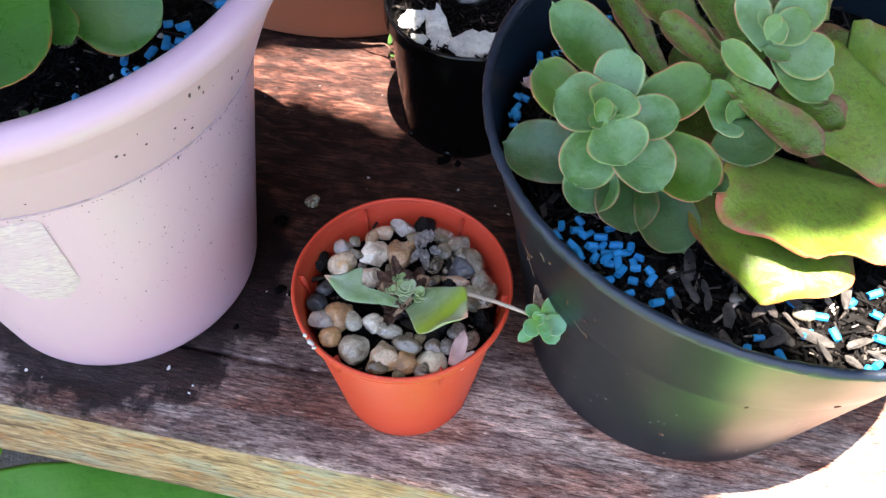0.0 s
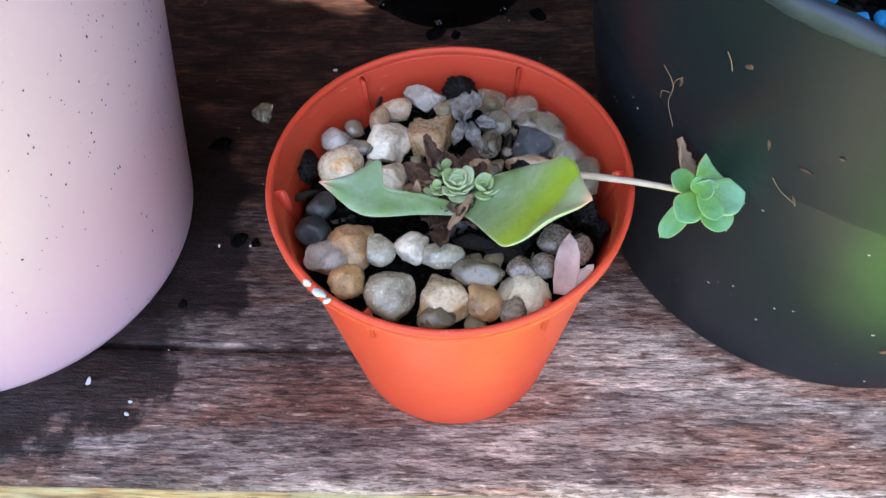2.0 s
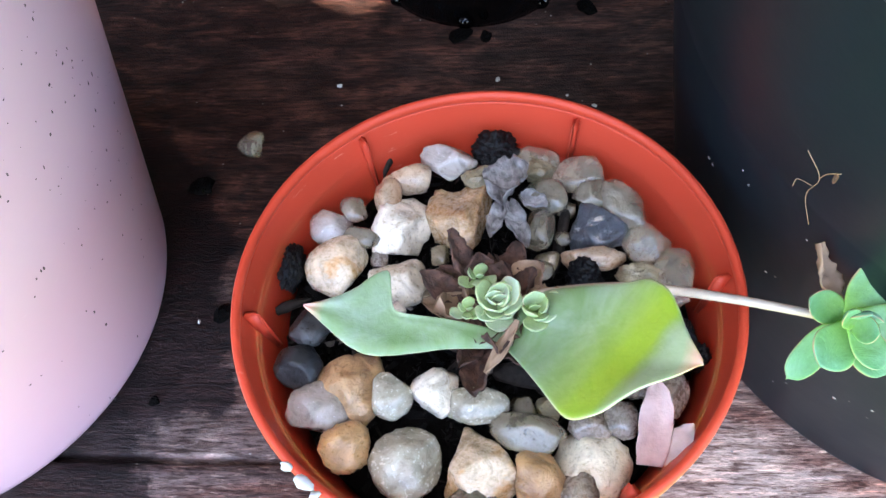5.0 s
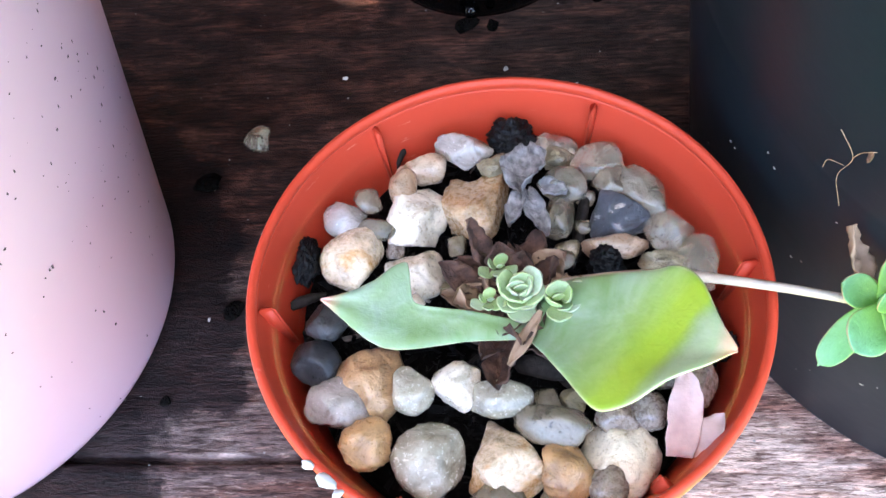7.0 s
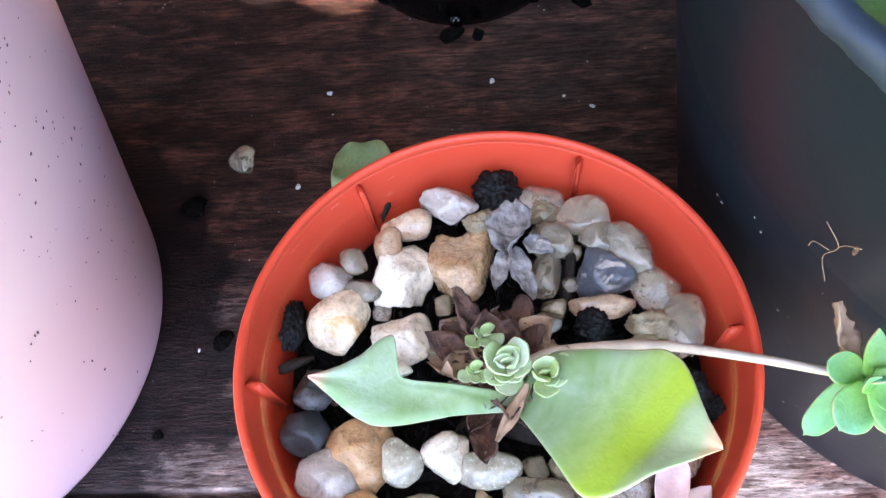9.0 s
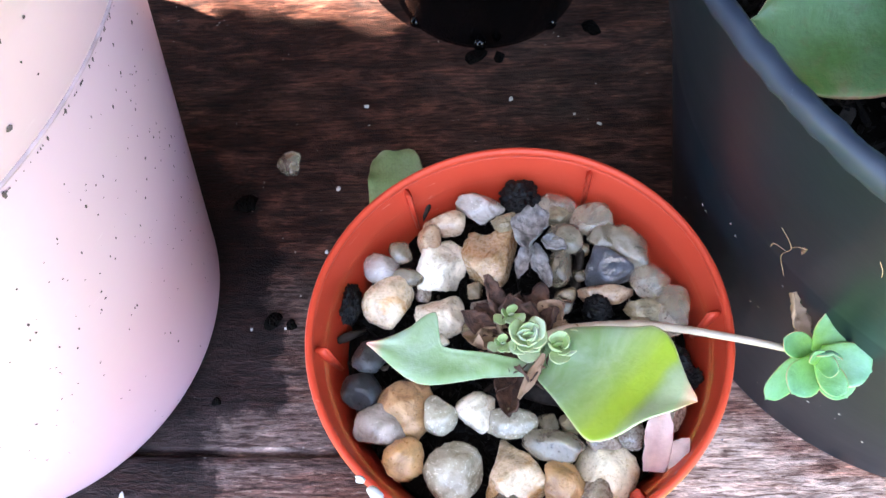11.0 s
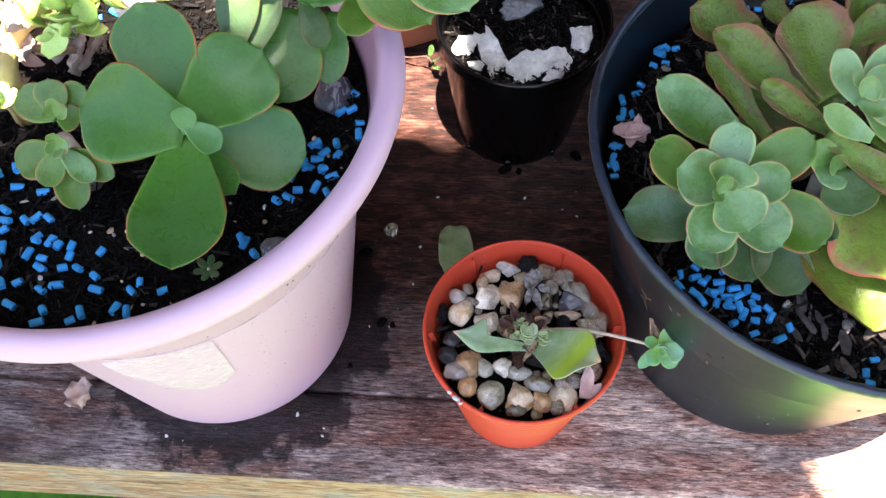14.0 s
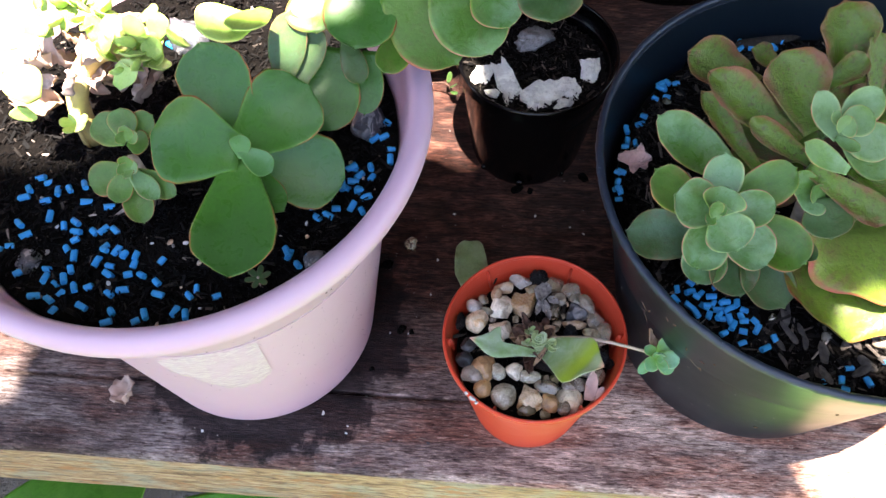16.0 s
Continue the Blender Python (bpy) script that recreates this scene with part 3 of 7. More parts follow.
def lathe(profile, at, seg=72, bm=None, wobble=0.0):
    """Turns a profile of (radius, height) round the vertical through at. Open at both ends unless the radius is 0."""
    bm = bm or bmesh.new()
    rings, held = [], [profile[0]]
    for p, q in zip(profile, profile[1:]):
        far = math.hypot(q[0] - p[0], q[1] - p[1])
        if far > 0.004:
            for s in (0.0005 / far, 1 - 0.0005 / far):
                held.append((p[0] + (q[0] - p[0]) * s, p[1] + (q[1] - p[1]) * s))
        held.append(q)
    for r, z in held:
        if r < 1e-6:
            rings.append([bm.verts.new((at[0], at[1], at[2] + z))])
        else:
            ring = []
            for i in range(seg):
                a = 2 * math.pi * i / seg
                k = r * (1 + wobble * math.sin(2 * a + 0.7) + 0.5 * wobble * math.sin(3 * a))
                ring.append(bm.verts.new((at[0] + k * math.cos(a), at[1] + k * math.sin(a), at[2] + z)))
            rings.append(ring)
    for a, b in zip(rings, rings[1:]):
        for i in range(seg):
            j = (i + 1) % seg
            if len(a) == 1 and len(b) == 1:
                continue
            if len(a) == 1:
                bm.faces.new((a[0], b[j], b[i]))
            elif len(b) == 1:
                bm.faces.new((a[i], a[j], b[0]))
            else:
                bm.faces.new((a[i], a[j], b[j], b[i]))
    return bm


PROFILES = {
    "spoon": [(0, 0.45), (0.15, 0.5), (0.4, 0.78), (0.62, 0.98), (0.78, 1.0), (0.9, 0.80), (0.965, 0.45), (1, 0.06)],
    "round": [(0, 0.58), (0.15, 0.74), (0.35, 0.92), (0.56, 1.0), (0.75, 0.95), (0.87, 0.74), (0.94, 0.46), (0.965, 0.24), (0.985, 0.11), (1, 0.02)],
    "notch_far": [(0, 0.20), (0.3, 0.22), (0.5, 0.17), (0.57, 0.20), (0.592, 0.45), (0.612, 0.90), (0.64, 0.97), (0.69, 0.84), (0.76, 0.52), (0.85, 0.29), (0.93, 0.13), (1, 0.02)],
    "notch_near": [(0, 0.12), (0.1, 0.20), (0.2, 0.28), (0.3, 0.37), (0.4, 0.50), (0.5, 0.62), (0.6, 0.71), (0.67, 0.72), (0.75, 0.62), (0.85, 0.40), (0.93, 0.21), (1, 0.02)],
    "wing_far": [(0, 0.35), (0.1, 0.72), (0.3, 0.86), (0.5, 0.98), (0.66, 1.06), (0.76, 0.92), (0.84, 0.60), (0.93, 0.25), (1, 0.03)],
    "wing_near": [(0, 0.2), (0.15, 0.42), (0.4, 0.88), (0.54, 1.08), (0.66, 0.90), (0.82, 0.50), (0.93, 0.22), (1, 0.03)],
    "obovate": [(0, 0.40), (0.15, 0.52), (0.4, 0.84), (0.62, 1.0), (0.8, 0.95), (0.91, 0.66), (0.965, 0.34), (0.985, 0.14), (1, 0.03)],
    "tongue": [(0, 0.74), (0.2, 0.92), (0.45, 1.0), (0.68, 0.99), (0.82, 0.88), (0.91, 0.68), (0.965, 0.42), (1, 0.12)],
    "cut": [(0, 0.70), (0.3, 1.0), (0.6, 0.98), (0.85, 0.88), (0.97, 0.74), (1, 0.55)],
    "lance": [(0, 0.7), (0.2, 0.9), (0.45, 1.0), (0.7, 0.85), (0.88, 0.5), (1, 0.04)],
}


ROUND = tuple(w for _, w in PROFILES["round"])


def even(u, us, ws):
    """The profile's half-width at u, with its corners rounded off; a rounded leaf ends in a tiny cusp."""
    if ws is ROUND:
        if u > 0.965:
            return 0.10 * (1.0 - u) / 0.035
        s = u / 0.972
        if s < 0.58:
            return 0.40 + 0.60 * math.sin(math.pi / 2 * s / 0.58) ** 1.2
        return max(0.10, (1 - ((s - 0.58) / 0.42) ** 2.3) ** 0.5)
    d = (0.016 if len(us) > 11 else 0.045) * min(1.0, 4.0 * (1 - u))
    return float(sum(np.interp(u + d * s, us, ws) * k for s, k in ((-1, 0.15), (-0.5, 0.2), (0, 0.3), (0.5, 0.2), (1, 0.15))))


def leaf_bm(base, tip, width, prof="spoon", thick=0.12, cup=0.25, bend=0.10, roll=0.0, wave=0.0, rows=22, ring=20, seed=0, skew=0.0, other="", face=None):
    """A fleshy leaf from base to tip: cup lifts its margins, bend sags its middle, wave ripples the margin, skew shifts its width to one side, face is where its upper side looks."""
    bm = bmesh.new()
    uv = bm.loops.layers.uv.new("UVMap")
    base, tip = Vector(base), Vector(tip)
    x = tip - base
    length = x.length
    x.normalize()
    up = Vector(face) if face else Vector((0, 0, 1)) if abs(x.z) < 0.93 else Vector((0, -1, 0.2))
    n = (up - x * up.dot(x)).normalized()
    n = Matrix.Rotation(radians(roll), 3, x) @ n
    y = n.cross(x)
    us, ws = zip(*PROFILES[prof])
    us2, ws2 = zip(*PROFILES[other or prof])
    if prof == "round":
        ws = ws2 = ROUND
    rnd = random.Random(seed)
    ph = rnd.uniform(0, 6)
    grid, data = [], []
    for i in range(rows + 1):
        u = 1 - (1 - i / rows) ** 1.8
        w = width / 2 * even(u, us, ws)
        th = thick * width * (0.35 + 0.65 * min(1.0, 3.5 * (1 - u) + 0.12)) * min(1.0, w / (width * 0.2) + 0.15) * 0.5
        mid = base + x * (length * u) - n * (bend * length * 4 * u * (1 - u))
        loop = []
        for j in range(ring):
            a = 2 * math.pi * j / ring
            c, s = math.cos(a), math.sin(a)
            half = w if c > 0 else width / 2 * even(u, us2, ws2)
            yy = half * c * (1 + skew * (1 if c > 0 else -1))
            yy *= 1 + 0.055 * noise.noise(Vector((u * 2.6, 3.0 if c > 0 else -3.0, seed * 1.7 + ph)))
            far = max(c * c, u ** 3)
            ripple = wave * width * 1.8 * noise.noise(Vector((length * u / width * 3.2, yy / width * 3.2, seed * 5.1 + ph))) * far * min(1.0, 3 * u)
            push = (0.02 + 0.12 * wave) * length * noise.noise(Vector((yy / width * 4.5, 7.0, seed * 3.3 + ph))) * u ** 4
            zz = th * s + cup * w * c * c + ripple + 0.035 * width * noise.noise(Vector((u * 2.2, c * 1.3, seed * 2.3 + ph))) * min(1, 4 * u)
            loop.append(bm.verts.new(mid + x * push + y * yy + n * zz))
        grid.append(loop)
        data.append(u)
    for i in range(rows):
        for j in range(ring):
            k = (j + 1) % ring
            f = bm.faces.new((grid[i][j], grid[i][k], grid[i + 1][k], grid[i + 1][j]))
            for l, (ii, jj) in zip(f.loops, ((i, j), (i, k), (i + 1, k), (i + 1, j))):
                l[uv].uv = (data[ii], abs(math.cos(2 * math.pi * jj / ring)))
    for loop, u in ((grid[0], 0.0), (grid[-1], 1.0)):
        f = bm.faces.new(loop if u else loop[::-1])
        for l in f.loops:
            l[uv].uv = (u, 0.5)
    return bm


def leaves(parent, places, mat, label="", grow=1.0, tumble=6.0, **kw):
    rnd = random.Random(len(places))
    for i, (bx, by, bz, tx, ty, tz, w, *turned) in enumerate(places):
        roll = turned[0] if turned else rnd.uniform(-tumble, tumble)
        part("leaf", leaf_bm((bx, by, bz), (tx, ty, tz), w * grow, seed=i, roll=roll, **kw), mat[i % len(mat)] if isinstance(mat, tuple) else mat, parent, label)


def tube_bm(points, radii, seg=10):
    bm = bmesh.new()
    pts = [Vector(p) for p in points]
    prev, first = None, None
    for i, p in enumerate(pts):
        d = (pts[min(i + 1, len(pts) - 1)] - pts[max(i - 1, 0)]).normalized()
        a = d.cross(Vector((0, 0, 1)))
        if a.length < 1e-3:
            a = d.cross(Vector((0, 1, 0)))
        a.normalize()
        b = d.cross(a)
        r = radii[i] if isinstance(radii, (list, tuple)) else radii
        ring = [bm.verts.new(p + r * (math.cos(2 * math.pi * j / seg) * a + math.sin(2 * math.pi * j / seg) * b)) for j in range(seg)]
        if prev:
            for j in range(seg):
                k = (j + 1) % seg
                bm.faces.new((prev[j], prev[k], ring[k], ring[j]))
        else:
            first = ring
        prev = ring
    bm.faces.new(first[::-1])
    bm.faces.new(prev)
    bmesh.ops.recalc_face_normals(bm, faces=bm.faces)
    return bm


def smooth_line(points, n=24):
    """A Catmull-Rom line through the points."""
    p = [Vector(q) for q in points]
    p = [p[0] * 2 - p[1], *p, p[-1] * 2 - p[-2]]
    out = []
    for i in range(n + 1):
        s = i / n * (len(p) - 3)
        k = min(int(s), len(p) - 4)
        t = s - k
        a, b, c, d = p[k:k + 4]
        out.append(0.5 * (2 * b + (c - a) * t + (2 * a - 5 * b + 4 * c - d) * t * t + (3 * b - a - 3 * c + d) * t ** 3))
    return out


def rock_bm(size, seed, facets=7, lumps=0.16, sub=3, taper=0.0, cleft=0.0, cut=(0.30, 0.47)):
    """A broken, water-worn stone: a ball cut by flat faces, its edges rounded and its skin pitted. taper narrows its far end, cleft dents it there."""
    rnd = random.Random(seed)
    bm = bmesh.new()
    bmesh.ops.create_icosphere(bm, subdivisions=sub, radius=0.56)
    off = Vector((rnd.uniform(-50, 50), rnd.uniform(-50, 50), rnd.uniform(-50, 50)))
    planes = []
    for i in range(facets + 3):
        d = Vector((rnd.gauss(0, 1), rnd.gauss(0, 1), rnd.gauss(0, 0.9))).normalized()
        planes.append((d, rnd.uniform(*cut)))
    for v in bm.verts:
        co = v.co * (1 + lumps * 1.1 * noise.noise(v.co * 2.2 + off))
        for d, h in planes:
            over = co.dot(d) - h
            if over > 0:
                co -= d * over
        v.co = co
    bmesh.ops.smooth_vert(bm, verts=bm.verts, factor=0.35, use_axis_x=True, use_axis_y=True, use_axis_z=True)
    for v in bm.verts:
        co = v.co * (1 + lumps * 0.60 * noise.noise(v.co * 6 + off) + lumps * 0.42 * noise.noise(v.co * 12 + off))
        co.x *= 1 - taper * 1.6 * co.y
        if cleft:
            co.y -= cleft * math.exp(-(co.x / 0.16) ** 2) * max(0.0, co.y + 0.1)
        v.co = co
    low = [min(v.co[i] for v in bm.verts) for i in range(3)]
    high = [max(v.co[i] for v in bm.verts) for i in range(3)]
    for v in bm.verts:
        v.co = Vector([((v.co[i] - low[i]) / (high[i] - low[i]) - 0.5) * size[i] for i in range(3)])
    return bm


def crumb_bm(size, seed):
    """A crumbly burnt lump, full of pits and ridges."""
    rnd = random.Random(seed)
    bm = bmesh.new()
    bmesh.ops.create_icosphere(bm, subdivisions=5, radius=0.5)
    off = Vector((rnd.uniform(-50, 50), rnd.uniform(-50, 50), rnd.uniform(-50, 50)))
    for v in bm.verts:
        k = 0.86 + 0.30 * noise.noise(v.co * 2.4 + off) + 0.34 * abs(noise.noise(v.co * 6 + off)) - 0.40 * abs(noise.noise(v.co * 13 + off))
        v.co = Vector((v.co.x * k * size[0], v.co.y * k * size[1], v.co.z * k * size[2]))
    return bm


def crumple_bm(length, width, seed, curl=0.5, n=16):
    """A thin dried leaf, curled and creased, with thickness."""
    rnd = random.Random(seed)
    bm = bmesh.new()
    off = Vector((rnd.uniform(-9, 9), rnd.uniform(-9, 9), 0))
    top, low = [], []
    for i in range(n + 1):
        u = i / n
        w = width / 2 * math.sin(math.pi * min(0.98, 0.06 + u * 0.93)) ** 0.7
        for rows, dz in ((top, 0.0), (low, -0.00035)):
            row = []
            for j in range(7):
                s = j / 3 - 1
                z = curl * width * (s * s) * 0.6 + 0.30 * width * noise.noise(Vector((u * 4, s * 2.2, 0)) + off) + 0.16 * width * noise.noise(Vector((u * 11, s * 5, 4)) + off) + curl * length * 0.35 * u * u
                row.append(bm.verts.new((length * u, w * s * (1 + 0.25 * noise.noise(Vector((u * 5, s, 3)) + off)), z + dz)))
            rows.append(row)
    for i in range(n):
        for j in range(6):
            bm.faces.new((top[i][j], top[i + 1][j], top[i + 1][j + 1], top[i][j + 1]))
            bm.faces.new((low[i][j], low[i][j + 1], low[i + 1][j + 1], low[i + 1][j]))
        for j, flip in ((0, False), (6, True)):
            q = (top[i][j], low[i][j], low[i + 1][j], top[i + 1][j])
            bm.faces.new(q[::-1] if flip else q)
    return bm


def disc_bm(at, radius, z, height, seed, rings=30, seg=90, sink=0.0):
    """Loose soil: an uneven round sheet with a skirt, that fills a pot."""
    bm = bmesh.new()
    off = Vector((seed * 3.1, seed * 1.7, 0))
    mid = bm.verts.new((at[0], at[1], z))
    prev = None
    for i in range(1, rings + 1):
        r = radius * i / rings
        ring = []
        for j in range(seg):
            a = 2 * math.pi * j / seg
            p = Vector((r * math.cos(a), r * math.sin(a), 0))
            h = height * (noise.noise(p * 70 + off) + 0.7 * noise.noise(p * 210 + off) + 0.5 * noise.noise(p * 520 + off)) - sink * (i / rings) ** 6
            ring.append(bm.verts.new((at[0] + p.x, at[1] + p.y, z + h)))
        for j in range(seg):
            k = (j + 1) % seg
            if prev:
                bm.faces.new((prev[j], ring[j], ring[k], prev[k]))
            else:
                bm.faces.new((mid, ring[j], ring[k]))
        prev = ring
    low = [bm.verts.new((v.co.x, v.co.y, z - 0.006)) for v in prev]
    for j in range(seg):
        k = (j + 1) % seg
        bm.faces.new((prev[j], low[j], low[k], prev[k]))
    bm.faces.new(low[::-1])
    return bm


def bits_bm(at, r0, r1, z, count, seed, size=(0.001, 0.004), a0=0.0, a1=2 * math.pi):
    """Loose bark and grit, scattered over soil, as one mesh of small splinters."""
    rnd = random.Random(seed)
    bm = bmesh.new()
    for _ in range(count):
        a, r = rnd.uniform(a0, a1), math.sqrt(rnd.uniform(r0 * r0, r1 * r1))
        l = size[0] + (size[1] - size[0]) * rnd.random() ** 2.5
        w, h = rnd.uniform(0.0002, 0.0007) + rnd.uniform(0.05, 0.30) * l, rnd.uniform(0.0002, 0.0006)
        m = Matrix.Translation((at[0] + r * math.cos(a), at[1] + r * math.sin(a), z + rnd.uniform(-0.0008, 0.0010))) @ Euler((rnd.uniform(-0.6, 0.6), rnd.uniform(-0.5, 0.5), rnd.uniform(0, 6.3))).to_matrix().to_4x4()
        thin = (rnd.uniform(0.15, 0.9), rnd.uniform(0.15, 0.9))
        v = [bm.verts.new(m @ Vector((sx * l / 2 * rnd.uniform(0.6, 1), sy * w / 2 * rnd.uniform(0.5, 1) * thin[sx > 0] + rnd.uniform(-0.12, 0.12) * w, sz * h / 2))) for sx in (-1, 1) for sy in (-1, 1) for sz in (-1, 1)]
        for f in ((0, 1, 3, 2), (4, 6, 7, 5), (0, 4, 5, 1), (2, 3, 7, 6), (0, 2, 6, 4), (1, 5, 7, 3)):
            bm.faces.new([v[i] for i in f])
    return bm


# ---- ground and bench ----
def ground():
    bm = bmesh.new()
    bmesh.ops.create_grid(bm, x_segments=60, y_segments=60, size=60)
    for v in bm.verts:
        v.co.z = -0.72 + 0.05 * noise.noise(v.co * 0.3)
    ob = part("ground", bm, M_LAWN, None)
    tagged(ob, "patchy green lawn and pale gravel round the bench", "ground", "", "structure")


def bench():
    """Thick stained plank with a long drying crack, a worn top and a raw front edge."""
    top = thing("bench", BOARD_AT, "weathered dark-stained timber bench with raw yellow front edge", "bench", "", "structure")
    top.rotation_euler.z = BOARD_TURN
    bpy.context.view_layer.update()
    bm = bmesh.new()
    crack = 0.0345
    vs = sorted({0.0, 0.0006, 0.0015, 0.003, crack - 0.0012, crack - 0.0005, crack, crack + 0.0005, crack + 0.0012, *[i * 0.005 + 0.006 for i in range(14)], *[0.08 + i * 0.014 for i in range(24)]})
    us = [-0.62 + i * 0.0062 for i in range(201)]
    rows = []
    for u in us:
        open_by = min(1.0, max(0.0, (0.012 - u) / 0.05)) * (0.8 + 0.3 * noise.noise(Vector((u * 40, 0, 0))))
        row = []
        for v in vs:
            z = 0.0005 * noise.noise(Vector((u * 8, v * 90, 0))) + 0.00025 * noise.noise(Vector((u * 40, v * 300, 2)))
            if v < 0.003:
                z -= 0.0022 * ((0.003 - v) / 0.003) ** 2 * (1 + 0.5 * noise.noise(Vector((u * 30, 0, 7))))
            d = abs(v - crack)
            if d < 0.0009 and u < 0.012:
                z -= (0.007 if d < 0.0002 else 0.0022) * open_by
            row.append(bm.verts.new((u, v + (0.0011 * noise.noise(Vector((u * 13, 5, 0))) if d < 0.002 else 0.0), z)))
        rows.append(row)
    for a, b in zip(rows, rows[1:]):
        for i in range(len(vs) - 1):
            bm.faces.new((a[i], b[i], b[i + 1], a[i + 1]))
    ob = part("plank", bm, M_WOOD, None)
    ob.parent = top
    bm = bmesh.new()
    deep = 0.054
    prev = None
    for u in us:
        col = [bm.verts.new((u, 0.0006 * noise.noise(Vector((u * 35, h * 130, 1))) + 0.0009 * (h / deep), (-0.0021 * (1 + 0.5 * noise.noise(Vector((u * 30, 0, 7)))) if h == 0 else -0.0022 - h))) for h in (0.0, 0.006, 0.014, 0.024, 0.036, 0.048, deep - 0.004)]
        col.append(bm.verts.new((u, 0.004, -deep)))
        col.append(bm.verts.new((u, vs[-1], -deep)))
        col.append(bm.verts.new((u, vs[-1], 0.0)))
        if prev:
            for i in range(len(col) - 1):
                bm.faces.new((prev[i], prev[i + 1], col[i + 1], col[i]))
        prev = col
    ob = part("edge", bm, M_EDGE, None, "raw yellow weathered wood edge")
    ob.parent = top
    for i, (x, y, l, w, a) in enumerate(((-0.0434, -0.0148, 3.2, 1.8, -12), (0.0302, -0.0307, 4.6, 1.5, -14), (-0.0586, -0.0116, 1.4, 1.0, 10), (-0.0200, 0.0190, 2.0, 1.2, 0))):
        bm = rock_bm((l / 1000, w / 1000, 0.0009), 30 + i, 6, 0.6, 2)
        bm.transform(Matrix.Rotation(-BOARD_TURN, 4, "Z") @ Matrix.Translation(Vector((x, y, -0.0001)) - BOARD_AT) @ Matrix.Rotation(radians(a), 4, "Z"))
        dent = part("dent", bm, M_DENT, None, "small dark dent in the wood")
        dent.parent = top
    for u in (-0.5, 0.5):
        for v in (0.05, 0.36):
            bm = bmesh.new()
            bmesh.ops.create_cube(bm, size=1.0)
            for w in bm.verts:
                w.co = Vector((u + w.co.x * 0.07, v + w.co.y * 0.07, -deep - 0.335 + w.co.z * 0.66))
            bmesh.ops.bevel(bm, geom=bm.edges[:], offset=0.004, segments=2, affect="EDGES")
            leg = part("leg", bm, M_EDGE, None)
            leg.parent = top


ground()
bench()


# ---- pots ----
def orange_pot():
    pot = thing("flower_pot", (0, 0, 0), "small orange plastic nursery pot, scuffed, standing on the bench", "flower pot")
    body = [(0.0, 0.0015), (0.0190, 0.0015), (0.0200, 0.0), (0.0222, 0.0), (0.0229, 0.0012), (0.0312, 0.0555), (0.0318, 0.0570), (0.0330, 0.0579), (0.0335, 0.0589), (0.0336, 0.0604), (0.0326, 0.0604), (0.0296, 0.0494), (0.0212, 0.0040), (0.0, 0.0035)]
    part("body", lathe(body, (0, 0, 0), 128, None, 0.004), M_ORANGE, pot)
    rim = [(0.0326, 0.0602), (0.0336, 0.0602), (0.0337, 0.0612), (0.0333, 0.0620), (0.0327, 0.0620), (0.0323, 0.0612), (0.0326, 0.0602)]
    part("rim", lathe(rim, (0, 0, 0), 128, None, 0.004), M_ORANGE, pot)
    for a in (113.5, 53.5, -7.4, 173.9, -127.0, -68.0):
        bm = bmesh.new()
        bmesh.ops.create_cube(bm, size=1.0)
        for v in bm.verts:
            thin = 0.55 if v.co.x < 0 else 1.0
            v.co = Vector((0.0314 + v.co.x * 0.0022 - (0.0012 if v.co.z < 0 else 0), v.co.y * 0.0011 * thin, 0.0550 + v.co.z * 0.0105))
        bmesh.ops.bevel(bm, geom=bm.edges[:], offset=0.00035, segments=2, affect="EDGES")
        bmesh.ops.rotate(bm, verts=bm.verts, cent=(0, 0, 0), matrix=Matrix.Rotation(radians(a), 3, "Z"))
        part("rib", bm, M_ORANGE, pot)


